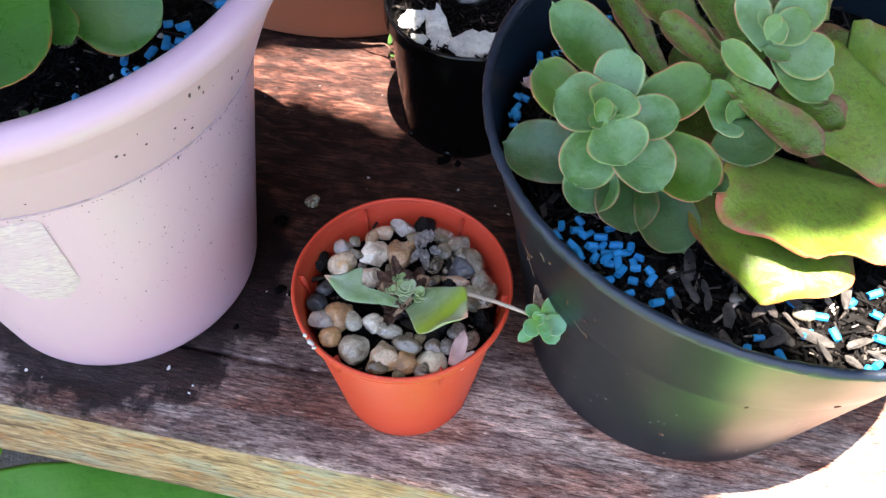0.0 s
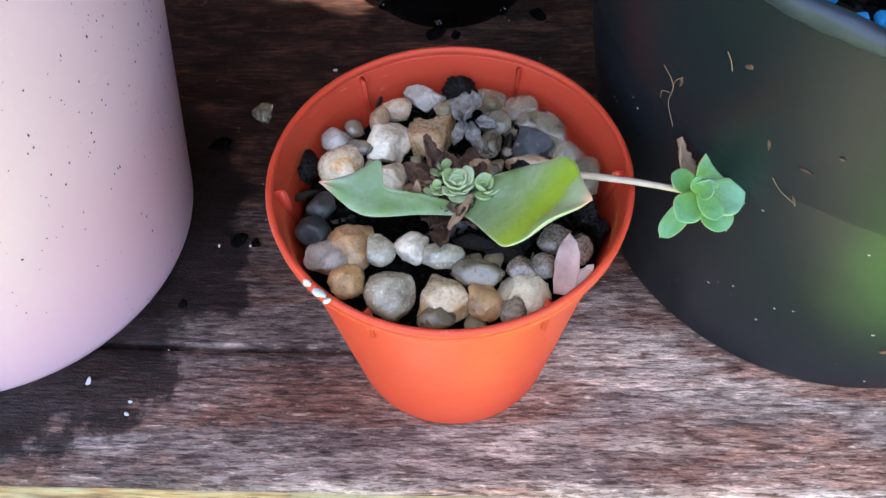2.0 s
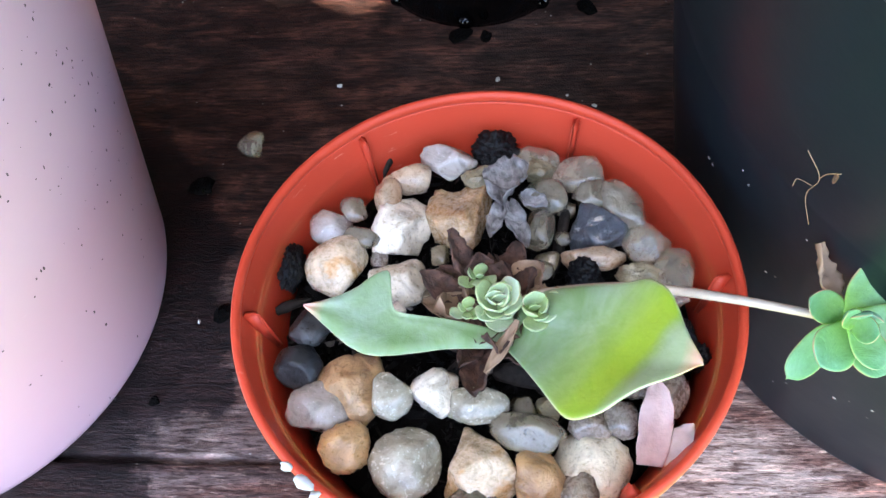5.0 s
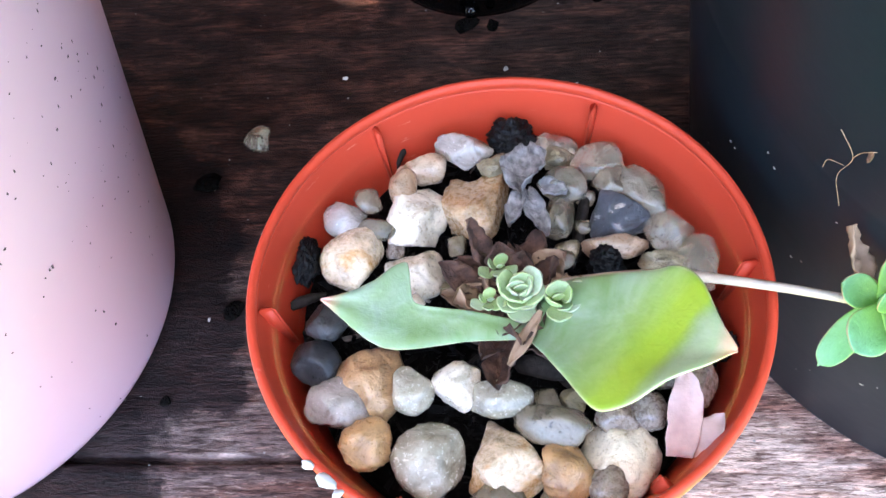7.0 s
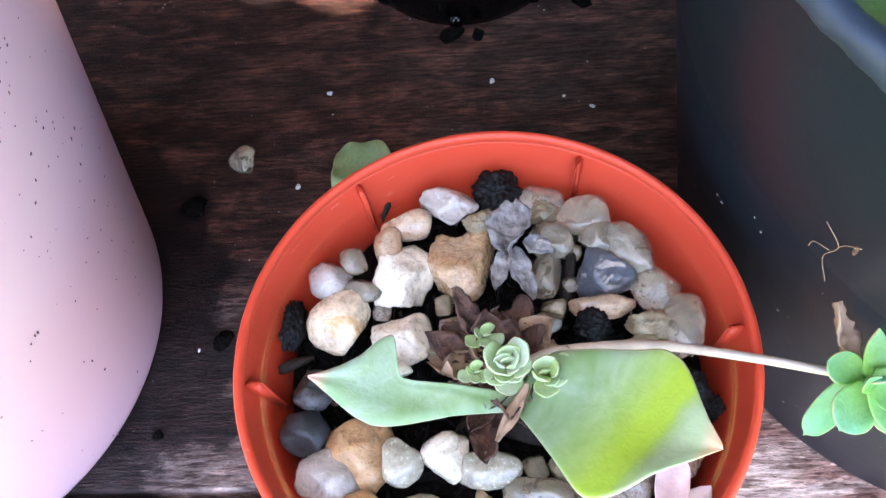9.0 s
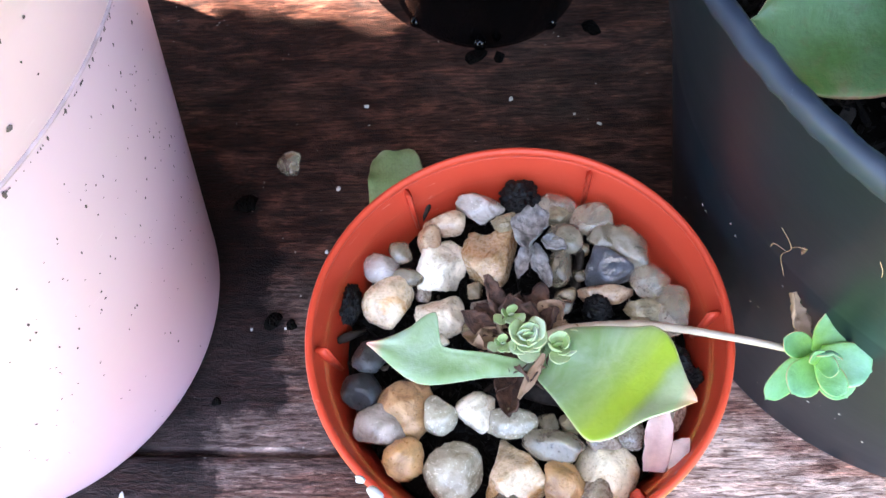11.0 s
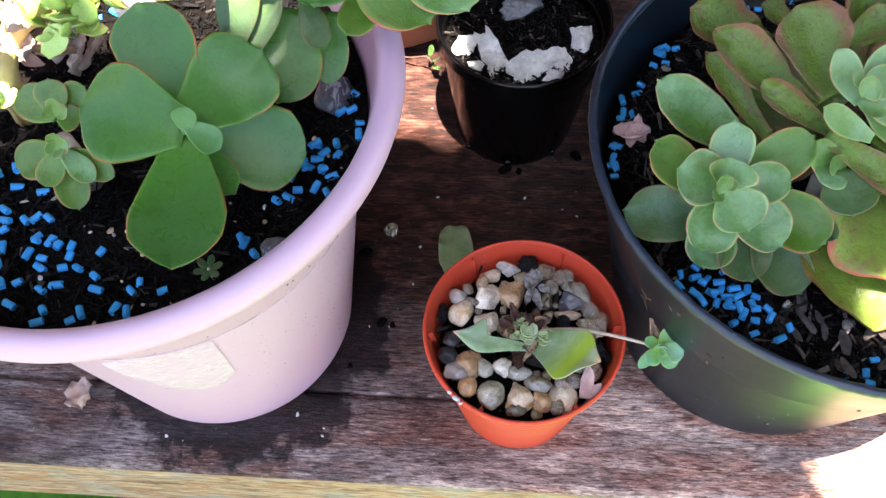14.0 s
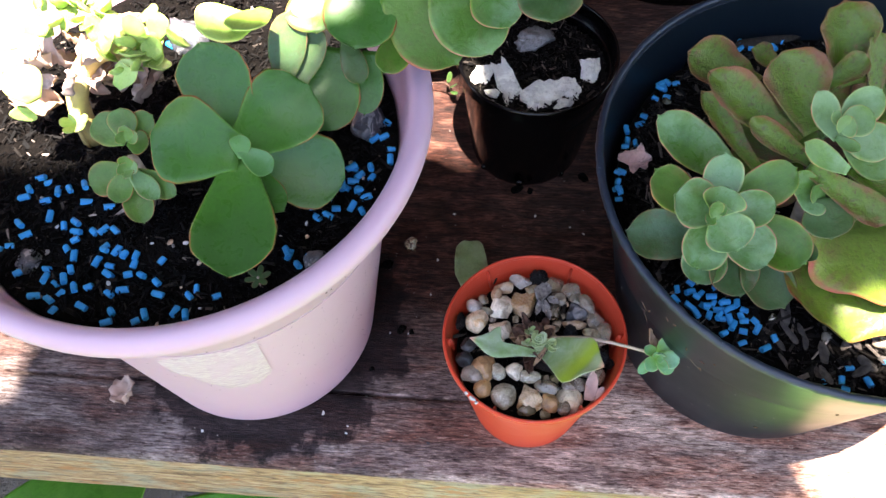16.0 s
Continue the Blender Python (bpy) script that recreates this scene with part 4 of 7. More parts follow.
def lilac_pot():
    pot = thing("flower_pot", LILAC, "large lilac plastic pot with rolled rim, speckled with dirt", "flower pot")
    body = [(0.0, 0.002), (0.045, 0.002), (0.0468, 0.0), (0.0480, 0.0), (0.0494, 0.0012), (0.0500, 0.003), (0.0650, 0.1068), (0.0640, 0.1068), (0.0470, 0.0060), (0.0, 0.005)]
    part("body", lathe(body, LILAC, 128, None, 0.002), M_LILAC, pot)
    rim = [(0.0640, 0.1066), (0.0655, 0.1068), (0.0662, 0.1074), (0.0668, 0.1086), (0.0705, 0.1180), (0.0750, 0.1290), (0.0788, 0.1362), (0.0812, 0.1405), (0.0820, 0.1432), (0.0818, 0.1458), (0.0800, 0.1480), (0.0775, 0.1486), (0.0755, 0.1475), (0.0740, 0.1440), (0.0725, 0.1360), (0.0690, 0.1230), (0.0640, 0.1066)]
    part("rim", lathe(rim, LILAC, 128, None, 0.002), M_LILAC, pot, "flared rolled rim")
    part("seam", lathe([(0.0652, 0.1064), (0.0662, 0.1066), (0.0665, 0.1071), (0.0662, 0.1076), (0.0652, 0.1078), (0.0652, 0.1064)], LILAC, 160, None, 0.002), M_SEAM, pot, "brown dirt line under the rim")
    # paler, finely scratched patch on the front wall
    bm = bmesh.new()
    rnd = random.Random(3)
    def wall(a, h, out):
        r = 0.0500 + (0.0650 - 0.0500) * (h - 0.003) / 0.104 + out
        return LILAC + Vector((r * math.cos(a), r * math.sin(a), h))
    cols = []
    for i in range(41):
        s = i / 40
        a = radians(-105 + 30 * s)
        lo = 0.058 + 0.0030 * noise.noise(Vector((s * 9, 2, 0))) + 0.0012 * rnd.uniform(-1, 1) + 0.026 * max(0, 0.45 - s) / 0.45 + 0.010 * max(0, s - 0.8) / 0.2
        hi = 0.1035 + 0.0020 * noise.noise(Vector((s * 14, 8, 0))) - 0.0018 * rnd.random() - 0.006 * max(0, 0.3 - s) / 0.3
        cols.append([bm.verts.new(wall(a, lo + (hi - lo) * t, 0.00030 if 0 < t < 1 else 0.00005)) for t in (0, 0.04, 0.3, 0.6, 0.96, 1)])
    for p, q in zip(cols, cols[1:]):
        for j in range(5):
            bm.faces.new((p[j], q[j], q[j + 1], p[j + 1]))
    part("label_residue", bm, M_PALEPATCH, pot, "pale scratched patch")
    # soil splashed on the wall
    bm = bmesh.new()
    rnd = random.Random(11)
    for _ in range(560):
        a = radians(rnd.uniform(-150, 30) if rnd.random() < 0.45 else rnd.gauss(-28, 22))
        h = min(0.104, max(0.004, rnd.gauss(0.085, 0.030)))
        r = rnd.uniform(0.00007, 0.00024) * (1.6 if rnd.random() < 0.12 else 1)
        c = wall(a, h, 0.00004)
        out = Vector((math.cos(a), math.sin(a), 0))
        side, up = Vector((-math.sin(a), math.cos(a), 0)), Vector((0.14 * math.cos(a), 0.14 * math.sin(a), 0.99))
        tall = rnd.choice((1, 1, 1.6, 2.4))
        if _ < 34:
            h = rnd.uniform(0.1095, 0.1380)
            r = rnd.uniform(0.00015, 0.00055)
            c = LILAC + Vector((math.cos(a), math.sin(a), 0)) * (np.interp(h, (0.1086, 0.1180, 0.1290, 0.1362, 0.1405), (0.0668, 0.0705, 0.0750, 0.0788, 0.0812)) + 0.00005) + Vector((0, 0, h))
        elif _ < 130:
            a = radians(rnd.uniform(-130, 10))
            r = rnd.uniform(0.00008, 0.00022) * (2.2 if rnd.random() < 0.06 else 1)
            c = LILAC + Vector((0.0660 * math.cos(a), 0.0660 * math.sin(a), 0.1072))
        tip = bm.verts.new(c + out * r * 0.5)
        ring = [bm.verts.new(c + r * (math.cos(k * 1.047) * side + tall * math.sin(k * 1.047) * up) * rnd.uniform(0.7, 1.1)) for k in range(6)]
        for k in range(6):
            bm.faces.new((tip, ring[k], ring[(k + 1) % 6]))
    tagged(part("dirt_specks", bm, M_DIRT, pot, "dark soil splashes"), kind="stuff")


SLATE = Vector((0.1064, 0.0211, 0.0))
SLATE_FOOT = Vector((0.1002, 0.0218, 0.0))


def lean(bm):
    """The slate pot's wall leans a little: its foot stands off the rim's centre."""
    for v in bm.verts:
        v.co.x += 0.054 * v.co.z
        v.co.y -= 0.006 * v.co.z
    return bm


def slate_pot():
    pot = thing("flower_pot", SLATE_FOOT, "wide dark slate-grey plastic bowl pot, glossy and dusty, on the bench", "flower pot")
    body = [(0.0, 0.003), (0.050, 0.003), (0.0515, 0.0), (0.0536, 0.0005), (0.0552, 0.003), (0.0707, 0.0745), (0.0826, 0.1150), (0.0812, 0.1150), (0.0745, 0.0900), (0.0530, 0.0060), (0.0, 0.005)]
    part("body", lean(lathe(body, SLATE_FOOT, 128)), M_SLATE, pot)
    rim = [(0.0813, 0.1144), (0.0826, 0.1142), (0.0834, 0.1150), (0.0838, 0.1161), (0.0838, 0.1171), (0.0834, 0.1178), (0.0825, 0.1181), (0.0817, 0.1177), (0.0813, 0.1168), (0.0813, 0.1144)]
    bm = lathe(rim, SLATE_FOOT, 320, None, 0.0012)
    for v in bm.verts:
        out = Vector((v.co.x - SLATE_FOOT.x, v.co.y - SLATE_FOOT.y, 0)).normalized()
        v.co += out * 0.0004 * noise.noise(v.co * 520) + Vector((0, 0, 0.0004 * noise.noise(v.co * 300 + Vector((5, 0, 0)))))
    part("rim", lean(bm), M_RIMBLUE, pot, "rough blue-grey worn rim")
    bm = bmesh.new()
    rnd = random.Random(21)
    for _ in range(60):
        a, h = radians(rnd.uniform(-185, -40)), rnd.uniform(0.006, 0.070)
        r = 0.0552 + 0.0155 * (h - 0.003) / 0.0715
        c = SLATE_FOOT + Vector((r * math.cos(a), r * math.sin(a), h))
        out, side = Vector((math.cos(a), math.sin(a), 0)), Vector((-math.sin(a), math.cos(a), 0))
        k = rnd.uniform(0.00010, 0.00028)
        v = [bm.verts.new(c + p) for p in (side * k * rnd.uniform(1, 3), Vector((0, 0, k)), -side * k, Vector((0, 0, -k * rnd.uniform(1, 2))), out * k * 0.7)]
        for i in range(4):
            bm.faces.new((v[4], v[i], v[(i + 1) % 4]))
    tagged(part("dust_specks", lean(bm), M_GRIT, pot, "pale dust flecks"), kind="stuff")
    for i, (a, h, l, w, turn) in enumerate(((-110.7, 0.0299, 2.6, 2.0, 0), (-100.3, 0.0741, 1.6, 1.0, 30), (-135.7, 0.0908, 1.2, 0.7, 0), (-148.1, 0.1001, 2.2, 1.2, 40), (-143.5, 0.0854, 0.9, 3.8, 20), (-157.1, 0.0854, 0.8, 3.2, 5), (-138.5, 0.0837, 3.2, 0.6, 0), (-138.1, 0.0739, 0.6, 4.2, 25), (-82.5, 0.0780, 2.6, 1.2, 0))):
        r = (0.0552 + 0.0155 * (h - 0.003) / 0.0715 if h < 0.0745 else 0.0707 + 0.0119 * (h - 0.0745) / 0.0405) + 0.0001
        bm = rock_bm((w * 0.75 / 1000, l * 0.75 / 1000, 0.0005), 60 + i, 6, 0.7, 2)
        bm.transform(Matrix.Translation(SLATE_FOOT + Vector((r * math.cos(radians(a)), r * math.sin(radians(a)), h))) @ Matrix.Rotation(radians(a), 4, "Z") @ Matrix.Rotation(radians(90), 4, "Y") @ Matrix.Rotation(radians(turn), 4, "Z"))
        part("fleck", lean(bm), M_WITHER, pot, "dry brown fleck stuck to the wall")
    slate_fibres(pot)


def slate_fibres(pot):
    """Fine dry rootlets stuck to the wall of the slate pot."""
    def wall(a, h):
        r = (0.0552 + 0.0155 * (h - 0.003) / 0.0715 if h < 0.0745 else 0.0707 + 0.0119 * (h - 0.0745) / 0.0405) + 0.0003
        return SLATE_FOOT + Vector((r * math.cos(radians(a)), r * math.sin(radians(a)), h))
    for line in (((-160.2, 0.0859), (-158.4, 0.0828), (-159.3, 0.0769), (-158.0, 0.0716)), ((-158.4, 0.0828), (-157.8, 0.0850), (-156.7, 0.0871)), ((-159.0, 0.0800), (-160.6, 0.0785), (-161.0, 0.0760)), ((-141.6, 0.0772), (-140.1, 0.0748), (-137.7, 0.0732)), ((-150.8, 0.1006), (-150.2, 0.0990), (-149.9, 0.0971))):
        part("rootlet", lean(tube_bm(smooth_line([wall(*q) for q in line], 14), 0.00005, 6)), M_DRY, pot, "fine pale dry rootlet")


BLACKP = Vector((0.026, 0.1355, 0.0))


def black_pot():
    pot = thing("flower_pot", BLACKP, "small round black plastic nursery pot on the bench", "flower pot")
    body = [(0.0, 0.002), (0.0240, 0.002), (0.0250, 0.0), (0.0262, 0.0), (0.0268, 0.002), (0.0340, 0.0540), (0.0330, 0.0540), (0.0255, 0.0050), (0.0, 0.004)]
    rim = [(0.0332, 0.0536), (0.0348, 0.0541), (0.0360, 0.0552), (0.0362, 0.0610), (0.0357, 0.0618), (0.0350, 0.0615), (0.0346, 0.0560), (0.0332, 0.0536)]
    for name, profile in (("body", body), ("rim", rim)):
        bm = lathe(profile, BLACKP, 72)
        for v in bm.verts:
            v.co.x -= 0.05 * (0.06 - v.co.z)
            v.co.y -= 0.055 * (0.06 - v.co.z)
        part(name, bm, M_BLACK, pot)
    for a in (-150, -105, -60):
        bm = rock_bm((0.0050, 0.0040, 0.0040), 40 - a, 6, 0.3, 2)
        bm.transform(Matrix.Translation(BLACKP + Vector((-0.003 + 0.0255 * math.cos(radians(a)), -0.0033 + 0.0255 * math.sin(radians(a)), 0.0018))))
        part("foot", bm, M_BLACK, pot, "small moulded foot at the base")


def back_pots():
    at = Vector((-0.035, 0.285, 0))
    pot = thing("flower_pot", at, "large brown terracotta pot in the shade at the back", "flower pot")
    part("body", lathe([(0, 0.003), (0.098, 0.003), (0.100, 0), (0.104, 0.002), (0.124, 0.130), (0.120, 0.130), (0.1, 0.01), (0, 0.008)], at, 72), M_TERRA, pot)
    part("rim", lathe([(0.119, 0.1295), (0.130, 0.1295), (0.132, 0.132), (0.134, 0.158), (0.132, 0.160), (0.127, 0.160), (0.125, 0.157), (0.119, 0.1295)], at, 72), M_TERRA, pot)
    at = Vector((0.132, 0.272, 0))
    pot = thing("flower_pot", at, "black plastic pot standing at the back of the bench", "flower pot")
    part("body", lathe([(0, 0.003), (0.060, 0.003), (0.062, 0), (0.064, 0.002), (0.078, 0.111), (0.074, 0.111), (0.06, 0.01), (0, 0.008)], at, 72), M_BLACK, pot)
    part("rim", lathe([(0.0735, 0.1105), (0.081, 0.1105), (0.082, 0.1115), (0.082, 0.119), (0.081, 0.120), (0.078, 0.120), (0.0735, 0.1105)], at, 72), M_BLACK, pot)


orange_pot()
lilac_pot()
slate_pot()
black_pot()
back_pots()


# ---- soil ----
def soil_fill(at, radius, z, label, bits, seed, chip=(0.001, 0.004), height=0.0011, mat=None):
    s = thing("potting_soil", (at[0], at[1], z), label, "soil")
    part("soil", disc_bm(at, radius, z, height, seed), M_SOIL, s)
    tagged(part("bark_litter", bits_bm(at, 0, radius * 0.97, z + 0.0008, bits, seed, chip), mat or M_BARK, s, "dark bark splinters", False), kind="stuff")


soil_fill((0, 0), 0.0286, 0.0495, "black potting soil between the pebbles", 1400, 1, (0.0008, 0.005))
soil_fill(LILAC, 0.0700, 0.1290, "moist black potting soil in the lilac pot", 7000, 2, (0.0006, 0.0065), 0.0024)
soil_fill(SLATE, 0.0742, 0.0970, "dark bark mulch in the slate pot", 6500, 3, (0.0007, 0.0095), 0.0022, M_MULCH)
soil_fill(BLACKP, 0.0332, 0.0490, "dark potting soil in the black pot", 1500, 4, (0.0007, 0.008), 0.0018, M_MULCH)
soil_fill((-0.035, 0.285), 0.120, 0.135, "dark soil in the terracotta pot", 60, 5)
soil_fill((0.132, 0.272), 0.075, 0.105, "dark soil in the black pot", 60, 6)

# ---- pebbles in the orange pot: x, y, width, depth in millimetres, turn, and shape ----
LAID = []


def pebbles(rows, mat, label, seed, facets=5, lumps=0.12, cut=(0.36, 0.52), top=57.4, flat=0.74, group="pebbles in the orange pot"):
    for i, (x, y, w, d, turn, *shape) in enumerate(rows):
        rnd = random.Random(seed * 100 + i)
        high = flat * (w + d) / 2 * rnd.uniform(0.9, 1.1)
        taper, cleft = shape if shape else (rnd.uniform(-0.15, 0.15), 0.0)
        bm = rock_bm((w * 0.00101, d * 0.00106, high / 1000), seed * 100 + i, facets, lumps, 4 if w > 5 else 3, taper, cleft, cut)
        ob = new("pebble", finish("pebble", bm, mat))
        inside = min(1.0, (29.0 - 0.36 * max(w, d)) / max(1.0, math.hypot(x, y)))
        ob.matrix_world = Matrix.Translation((x * inside / 1000, y * inside / 1000, (top + rnd.uniform(-0.5, 0.5) - high / 2) / 1000)) @ Euler((rnd.uniform(-0.15, 0.15), rnd.uniform(-0.15, 0.15), radians(turn))).to_matrix().to_4x4()
        tagged(ob, label, "pebble", group)
        LAID.append((x, y, (w + d) / 4))


def fillers(count, seed):
    """Small stones between the larger ones, clear of the plant's foot."""
    rnd = random.Random(seed)
    laid, rows = LAID[:], []
    for _ in range(4000):
        a, r, w = rnd.uniform(0, 6.283), 27.5 * math.sqrt(rnd.random()), rnd.uniform(2.2, 4.4)
        x, y = r * math.cos(a), r * math.sin(a)
        if -14 < y < 3 and x < 22 or x < -19 and y < 13:
            continue
        if all(math.hypot(x - p, y - q) > 0.72 * (s + w / 2) for p, q, s in laid):
            laid.append((x, y, w / 2))
            rows.append((x, y, w, w * rnd.uniform(0.75, 1.1), rnd.uniform(0, 360)))
        if len(rows) == count:
            break
    return rows


pebbles([(-20.4, 19.0, 6.6, 6.1, 6), (-0.6, 25.5, 8.9, 5.0, -27), (-25.0, -9.9, 8.5, 6.6, -33)], M_LILACST, "lilac-grey cloudy quartz pebble on the soil", 1, 6, 0.10)
pebbles([(-15.8, 19.8, 4.9, 4.1, -44), (-15.3, 15.1, 6.0, 3.4, -14), (10.2, 11.3, 4.4, 6.8, -29), (10.8, -1.8, 6.2, 3.1, -14), (12.1, 16.4, 6.8, 5.7, -15), (19.1, 15.1, 6.1, 4.9, -15), (24.2, 12.8, 5.8, 9.0, 26), (8.1, 3.9, 4.5, 3.4, -14), (-7.6, -27.0, 6.9, 4.6, -11), (1.4, -18.4, 9.9, 4.8, -23)], M_GREYST, "smoky grey translucent quartz pebble on the soil", 2, 6, 0.10)
pebbles([(13.7, 25.3, 7.0, 5.0, -25), (19.3, 20.6, 8.0, 6.4, -15), (24.3, 5.5, 7.0, 6.1, -14), (28.0, -0.6, 6.3, 9.0, -22)], M_CLEAR, "clear pale glassy quartz pebble on the soil", 3, 6, 0.10)
pebbles([(-9.4, 16.4, 8.2, 10.2, -36, -0.3, 0.0), (-9.0, -10.7, 6.4, 6.5, -3, 0.12, 0.0), (9.1, -24.4, 9.6, 9.4, -2, -0.1, 0.0), (-10.8, 7.6, 8.7, 7.6, -49, 0.3, 0.0), (-12.3, 2.1, 3.4, 2.6, -14, 0.0, 0.0)], M_MILKY, "milky white angular quartz pebble on the soil", 4, 7, 0.13, (0.31, 0.46))
pebbles([(-19.4, 11.2, 9.4, 8.4, 8, -0.15, 0.0), (-5.2, -20.9, 9.6, 11.6, -2, 0.62, 0.0)], M_RUSTED, "cream quartz pebble with rusty edges on the soil", 5, 7, 0.10, (0.31, 0.46))
pebbles([(-0.6, 16.2, 9.6, 11.6, -8, -0.55, 0.26)], M_TAWNY, "tawny heart-shaped quartz pebble with rusty veins on the soil", 17, 5, 0.12, (0.32, 0.46))
pebbles([(-19.8, -6.8, 9.6, 9.9, -33), (-21.8, -15.8, 6.7, 7.0, -33), (1.5, -23.9, 6.4, 8.2, 3)], M_HONEY, "honey brown pitted pebble on the soil", 6, 4, 0.16)
pebbles([(-14.4, -19.1, 9.5, 9.7, -2)], M_PALEST, "large round grey pebble with brown rim on the soil", 7, 2, 0.08)
pebbles([(-14.8, -9.7, 5.6, 6.3, 7), (-3.9, -13.6, 8.2, 4.8, -13)], M_PALEST, "greenish grey smooth quartz pebble on the soil", 8, 3, 0.08)
pebbles([(13.4, -19.2, 4.6, 4.8, -13), (21.8, -18.0, 5.6, 7.5, -23), (9.4, -18.9, 5.6, 5.4, -13), (16.5, -14.0, 6.0, 5.5, 0), (6.2, -26.8, 5.0, 5.6, -11)], M_BROWNST, "dull brown quartz pebble on the soil", 9, 5, 0.1)
pebbles([(-7.3, 24.3, 7.7, 4.5, -5), (-10.6, 20.9, 4.3, 6.0, -14), (16.4, 4.8, 9.2, 3.3, -11)], M_TAN, "tan brown water-worn pebble on the soil", 10, 5, 0.12)
pebbles([(12.5, 20.9, 5.8, 3.3, -15), (20.5, -3.4, 7.8, 4.6, -14), (21.8, 0.3, 7.2, 4.8, -14), (3.1, 21.4, 5.2, 3.4, -5)], M_MOSSST, "crumbly ochre stone among the pebbles", 11, 5, 0.3)
pebbles([(18.0, 10.0, 8.1, 7.4, 16, 0.45, 0.0)], M_DARKST, "blue-black stone with white veins among the pebbles", 12, 9, 0.12, (0.24, 0.40))
pebbles([(-24.2, 2.2, 6.0, 5.8, -14), (-26.4, -2.9, 6.6, 6.2, -14)], M_SLATEST, "dark smooth flint pebble on the soil", 13, 5, 0.1)
small = fillers(12, 6)
pebbles(small[0::3], M_GREYST, "small smoky quartz pebble on the soil", 14, 6, 0.1, (0.32, 0.48), 54.4)
pebbles(small[1::3], M_BROWNST, "small brown quartz pebble on the soil", 15, 6, 0.1, (0.32, 0.48), 54.4)
pebbles(small[2::3], M_MOSSST, "small crumbly ochre stone on the soil", 16, 6, 0.1, (0.32, 0.48), 54.4)


# ---- small plant in the orange pot ----
def rosette(parent, at, radius, count, mat, seed, lift=0.9, prof="round", width=0.62, tilt=(0, 0)):
    """Tight whorls of fleshy leaves, small and upright in the middle, spread outside."""
    rnd = random.Random(seed)
    at = Vector(at)
    turn = Euler((radians(tilt[0]), radians(tilt[1]), 0)).to_matrix()
    for i in range(count):
        s = (i + 1) / count
        a = i * 2.39996 + rnd.uniform(-0.15, 0.15)
        l = radius * (0.35 + 0.65 * s)
        el = radians(78 - 60 * s * lift)
        d = Vector((math.cos(a) * math.cos(el), math.sin(a) * math.cos(el), math.sin(el)))
        b = Vector((math.cos(a), math.sin(a), 0)) * radius * 0.10 + Vector((0, 0, radius * 0.35 * (1 - s)))
        part("leaf", leaf_bm(at + turn @ b, at + turn @ (b + d * l), l * width, prof, 0.22, 0.35, 0.12, rows=10, ring=12, seed=i), mat, parent)


